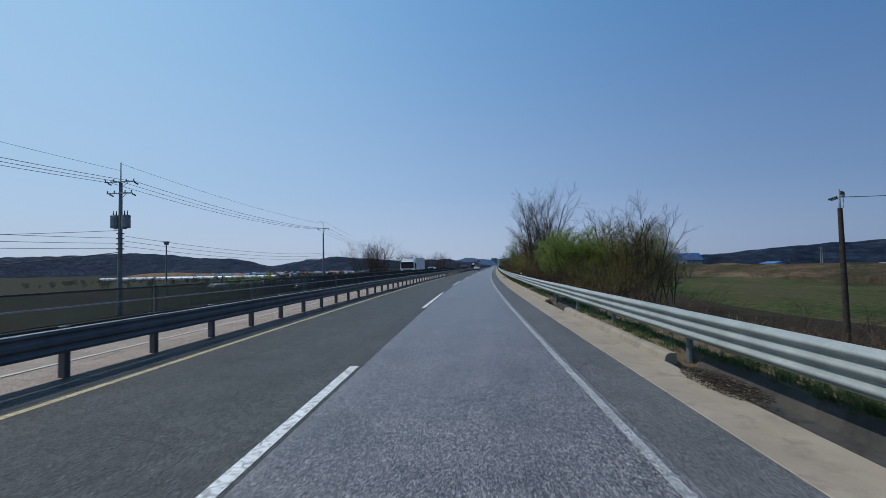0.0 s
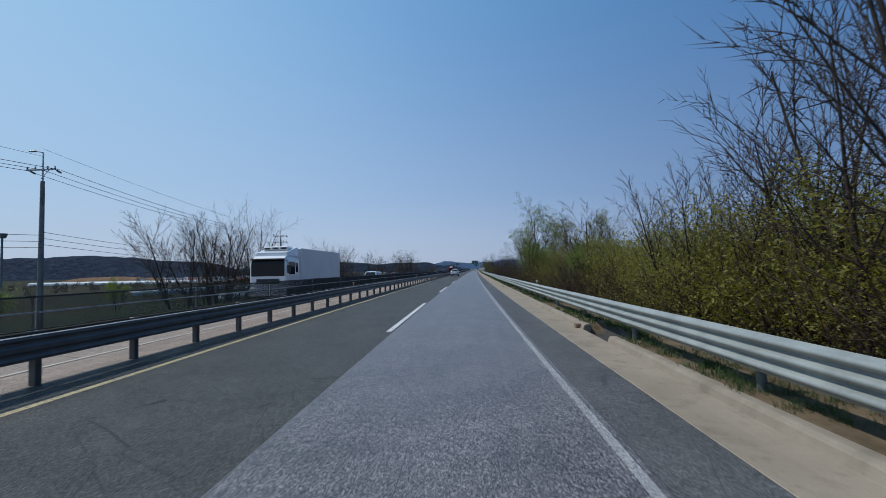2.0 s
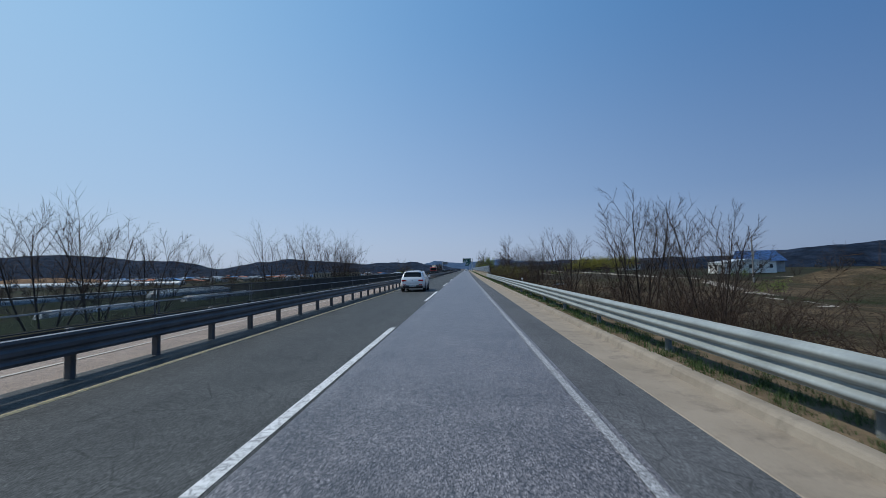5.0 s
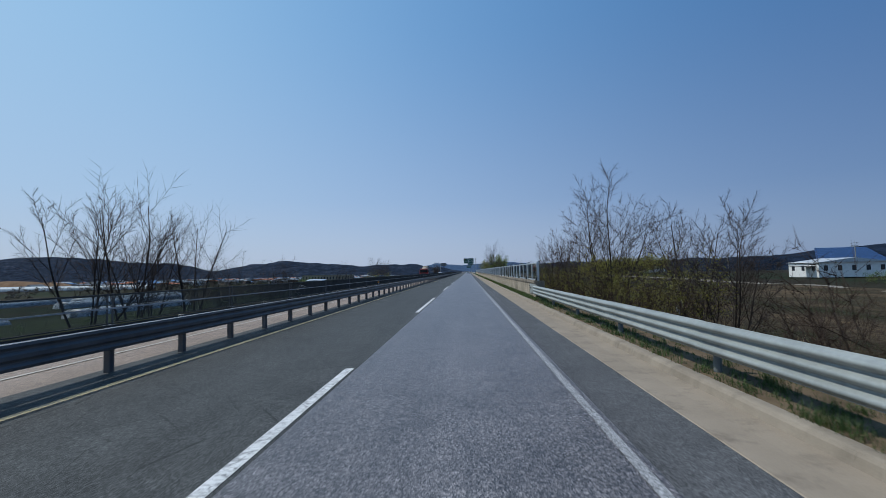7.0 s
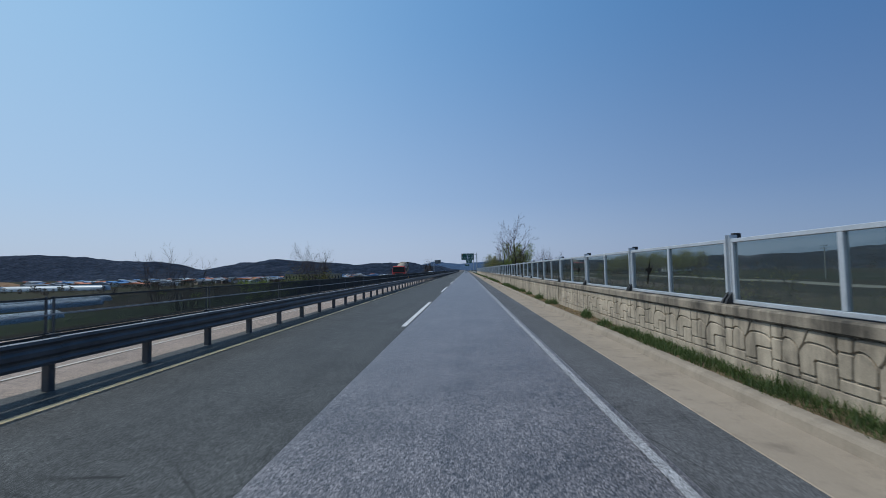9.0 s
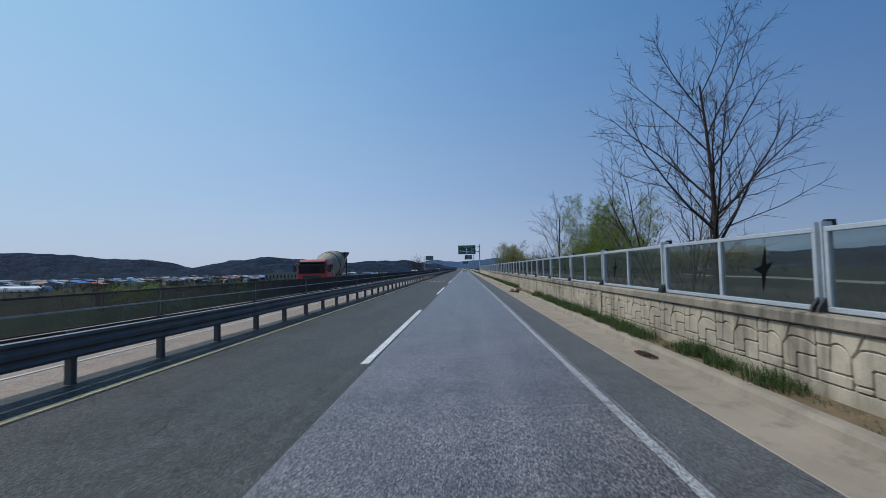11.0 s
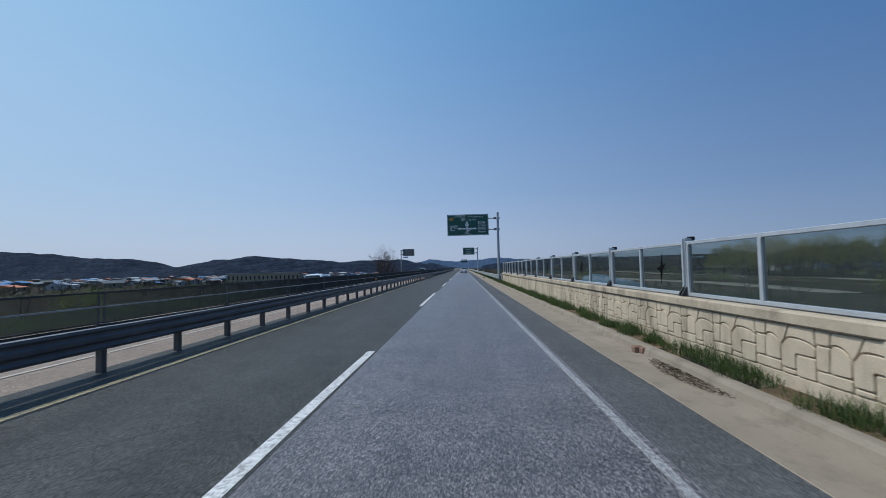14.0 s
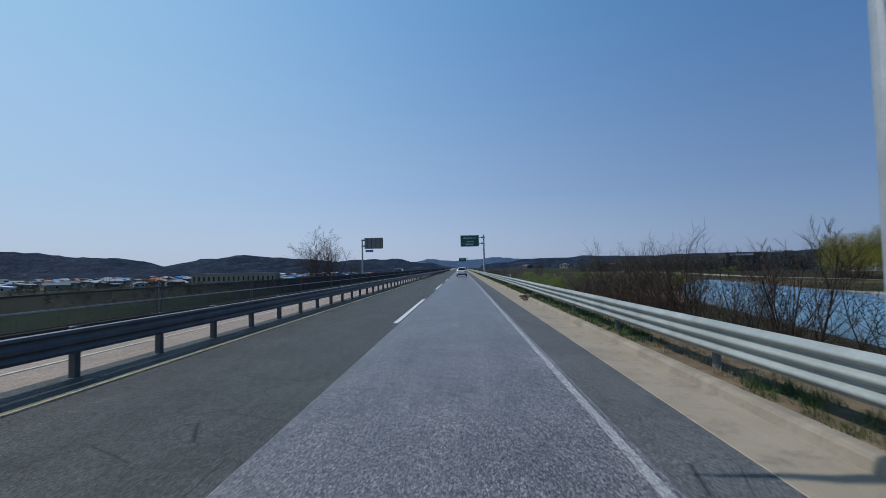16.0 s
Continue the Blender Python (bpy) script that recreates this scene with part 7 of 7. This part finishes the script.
car("white_suv", "white compact SUV with dark windows in the passing lane", "car", spot(152.0, -1.85), M_CARW, 4.45, 1.87, 1.60, True, 1.02)
car("silver_suv", "silver SUV driving on the opposite carriageway", "car", spot(103.6, -10.6, -0.22, 180), M_CARS, 5.1, 1.92, 1.84, True, 1.06)
car("silver_sedan", "silver sedan driving on the opposite carriageway", "car", spot(197.8, -10.6, -0.22, 180), M_CARS, 4.85, 1.86, 1.46, False, 0.92)
car("white_suv", "white SUV driving on the opposite carriageway", "car", spot(356.7, -10.5, -0.22, 180), M_CARW, 4.75, 1.88, 1.60, True, 0.96)
car("grey_van", "dark grey car far along the opposite carriageway", "car", spot(452.0, -10.6, -0.22, 180), M_CARG, 4.9, 1.95, 1.85, True, 1.08)
car("white_suv", "white SUV with dark windows far ahead in the driving lane", "car", spot(447.0, 2.05), M_CARW, 4.45, 1.87, 1.60, True, 1.02)


def truck_cab(c, y0, paint, W=2.45, L=2.1, top=2.75, floor=0.75):
    """A flat-fronted cab; its face at +y."""
    w = W / 2
    y1 = y0 + L
    ring = lambda y, q, zt: [(x, y, z) for x, z in ((q, floor), (q, floor + 0.9), (q * 0.97, zt - 0.25), (q * 0.86, zt), (-q * 0.86, zt), (-q * 0.97, zt - 0.25), (-q, floor + 0.9), (-q, floor))]  # noqa: E731
    part("cab", loft([ring(y0, w, top), ring(y1 - 0.35, w, top), ring(y1 - 0.06, w * 0.985, top - 0.22), ring(y1, w * 0.93, top - 0.5)]), paint, c)
    bm = bmesh.new()
    vs = [bm.verts.new((x * w * q, y, z)) for q, y, z in ((0.90, y1 + 0.02, floor + 0.82), (0.90, y1 + 0.02, top - 0.5), (0.86, y1 - 0.035, top - 0.24)) for x in (-1, 1)]
    bm.faces.new((vs[0], vs[1], vs[3], vs[2]))
    bm.faces.new((vs[2], vs[3], vs[5], vs[4]))
    part("windscreen", bm, M_CARGLASS, c)
    part("sun_visor", boxed(-w * 0.9, w * 0.9, y1 - 0.06, y1 + 0.20, top - 0.26, top - 0.16, bevel=0.02), M_TRIM, c)
    part("grille", boxed(-w * 0.62, w * 0.62, y1 - 0.02, y1 + 0.03, floor + 0.36, floor + 0.66, bevel=0.015), M_TRIM, c)
    part("bumper", boxed(-w, w, y1 - 0.15, y1 + 0.10, 0.38, floor + 0.12, bevel=0.05), paint, c)
    for sx in (-1, 1):
        x0, x1 = sorted((sx * (w + 0.004), sx * (w - 0.02)))
        part("side_window", boxed(x0, x1, y0 + 0.75, y1 - 0.42, floor + 0.92, top - 0.36), M_CARGLASS, c)
        part("quarter_window", boxed(x0, x1, y0 + 0.22, y0 + 0.58, floor + 1.02, top - 0.42), M_CARGLASS, c)
        xm0, xm1 = sorted((sx * (w + 0.08), sx * (w + 0.30)))
        mi = part("mirror", boxed(xm0, xm1, y1 - 0.02, y1 + 0.10, floor + 1.0, floor + 1.5, bevel=0.02), M_TRIM, c)
        part("mirror_arm", tube(bmesh.new(), (sx * w * 0.95, y1 - 0.1, top - 0.25), (sx * (w + 0.18), y1 + 0.04, floor + 1.5), 0.018, 0.018, 6), M_TRIM, mi)
        xl0, xl1 = sorted((sx * w * 0.62, sx * w * 0.94))
        part("head_lamp", boxed(xl0, xl1, y1 + 0.07, y1 + 0.12, 0.55, 0.76, bevel=0.02), M_HEAD, c)
        part("step", boxed(min(x0, x1) - 0.05, max(x0, x1) + 0.05, y0 + 0.6, y1 - 0.5, 0.42, 0.62, bevel=0.02), M_TRIM, c)
    return y1


def chassis(c, length, axles, W=2.45):
    part("chassis", boxed(-0.45, 0.45, -length / 2, length / 2 - 0.4, 0.62, 0.86, bevel=0.02), M_TRIM, c)
    for y in axles:
        for sx in (-1, 1):
            wheel(c, sx * (W / 2 - 0.18), y, 0.48, 0.32)


t = thing("box_truck", "white refrigerated box truck on the opposite carriageway", "truck", spot(80.8, -10.7, -0.22, 180) @ Matrix.Diagonal((1, 1, 1.07, 1)), "vehicles on the road")
Lt = 11.2
chassis(t, Lt, (Lt / 2 - 1.3, -Lt / 2 + 2.2, -Lt / 2 + 3.5))
truck_cab(t, Lt / 2 - 2.1, M_CARW, top=2.80)
part("cargo_box", boxed(-1.25, 1.25, -Lt / 2, Lt / 2 - 2.45, 0.95, 3.35, bevel=0.03), M_BOX, t, "plain white cargo box")
part("deflector", loft([[(x, Lt / 2 - 2.15, z) for x, z in ((1.15, 2.8), (1.08, 3.4), (-1.08, 3.4), (-1.15, 2.8))], [(x, Lt / 2 - 0.5, z) for x, z in ((1.1, 2.8), (1.0, 3.0), (-1.0, 3.0), (-1.1, 2.8))]]), M_CARW, t)
cool = part("cooling_unit", boxed(-0.85, 0.85, Lt / 2 - 1.9, Lt / 2 - 1.1, 3.18, 3.42, bevel=0.05), M_CARW, t)
for x in (-0.55, 0.0, 0.55):
    part("vent", boxed(x - 0.2, x + 0.2, Lt / 2 - 1.11, Lt / 2 - 1.08, 3.24, 3.36), M_TRIM, cool)
part("side_stripe", boxed(1.252, 1.256, -Lt / 2 + 0.1, Lt / 2 - 2.6, 0.98, 1.04), M_SIGNO, t, "thin orange stripe")
part("side_stripe", boxed(-1.256, -1.252, -Lt / 2 + 0.1, Lt / 2 - 2.6, 0.98, 1.04), M_SIGNO, t, "thin orange stripe")

t = thing("mixer_truck", "red cement mixer truck with a dusty drum", "truck", spot(291.5, -10.7, -0.22, 180) @ Matrix.Diagonal((1, 1, 1.07, 1)), "vehicles on the road")
Lt = 9.0
chassis(t, Lt, (Lt / 2 - 1.2, -Lt / 2 + 1.6, -Lt / 2 + 2.9))
truck_cab(t, Lt / 2 - 2.0, M_CARR, top=2.65, L=2.0)
rings = []
for f, r in ((0.0, 0.55), (0.06, 0.75), (0.3, 1.12), (0.55, 1.16), (0.8, 0.92), (1.0, 0.55)):
    cy, cz = Lt / 2 - 2.5 - f * 5.2, 1.95 + f * 0.75
    rings.append([(r * math.cos(radians(a)), cy + 0.14 * r * math.sin(radians(a)), cz + r * math.sin(radians(a))) for a in range(0, 360, 18)])
drum = part("drum", loft(rings), M_DRUM, t, "cement-coated mixer drum", smooth=True)
for f, r in ((0.33, 1.14), (0.78, 0.97)):
    cy, cz = Lt / 2 - 2.5 - f * 5.2, 1.95 + f * 0.75
    part("drum_band", tube(bmesh.new(), (0, cy - 0.05, cz), (0, cy + 0.05, cz - 0.01), r + 0.03, r + 0.03, 28), M_TRIM, drum)
part("water_tank", tube(bmesh.new(), (-1.1, Lt / 2 - 2.35, 1.55), (1.1, Lt / 2 - 2.35, 1.55), 0.33, 0.33, 18), M_TANK, t)
part("hopper", loft([[(x, y, 3.45) for x, y in ((0.75, -Lt / 2 + 0.1), (0.75, -Lt / 2 + 1.3), (-0.75, -Lt / 2 + 1.3), (-0.75, -Lt / 2 + 0.1))], [(x, y, 2.75) for x, y in ((0.35, -Lt / 2 + 0.4), (0.35, -Lt / 2 + 1.0), (-0.35, -Lt / 2 + 1.0), (-0.35, -Lt / 2 + 0.4))]]), M_TRIM, t)
part("chute", tube(bmesh.new(), (0, -Lt / 2 + 0.4, 2.6), (0.5, -Lt / 2 - 0.4, 1.4), 0.28, 0.22, 12), M_TRIM, t)
for x in (-0.6, 0.6):
    part("hopper_frame", tube(bmesh.new(), (x, -Lt / 2 + 0.9, 0.86), (x, -Lt / 2 + 0.7, 2.9), 0.06, 0.06, 8), M_TRIM, t)
part("ladder", tube(tube(bmesh.new(), (0.85, -Lt / 2, 0.9), (0.85, -Lt / 2, 3.2), 0.025, 0.025, 6), (0.5, -Lt / 2, 0.9), (0.5, -Lt / 2, 3.2), 0.025, 0.025, 6), M_TRIM, t)
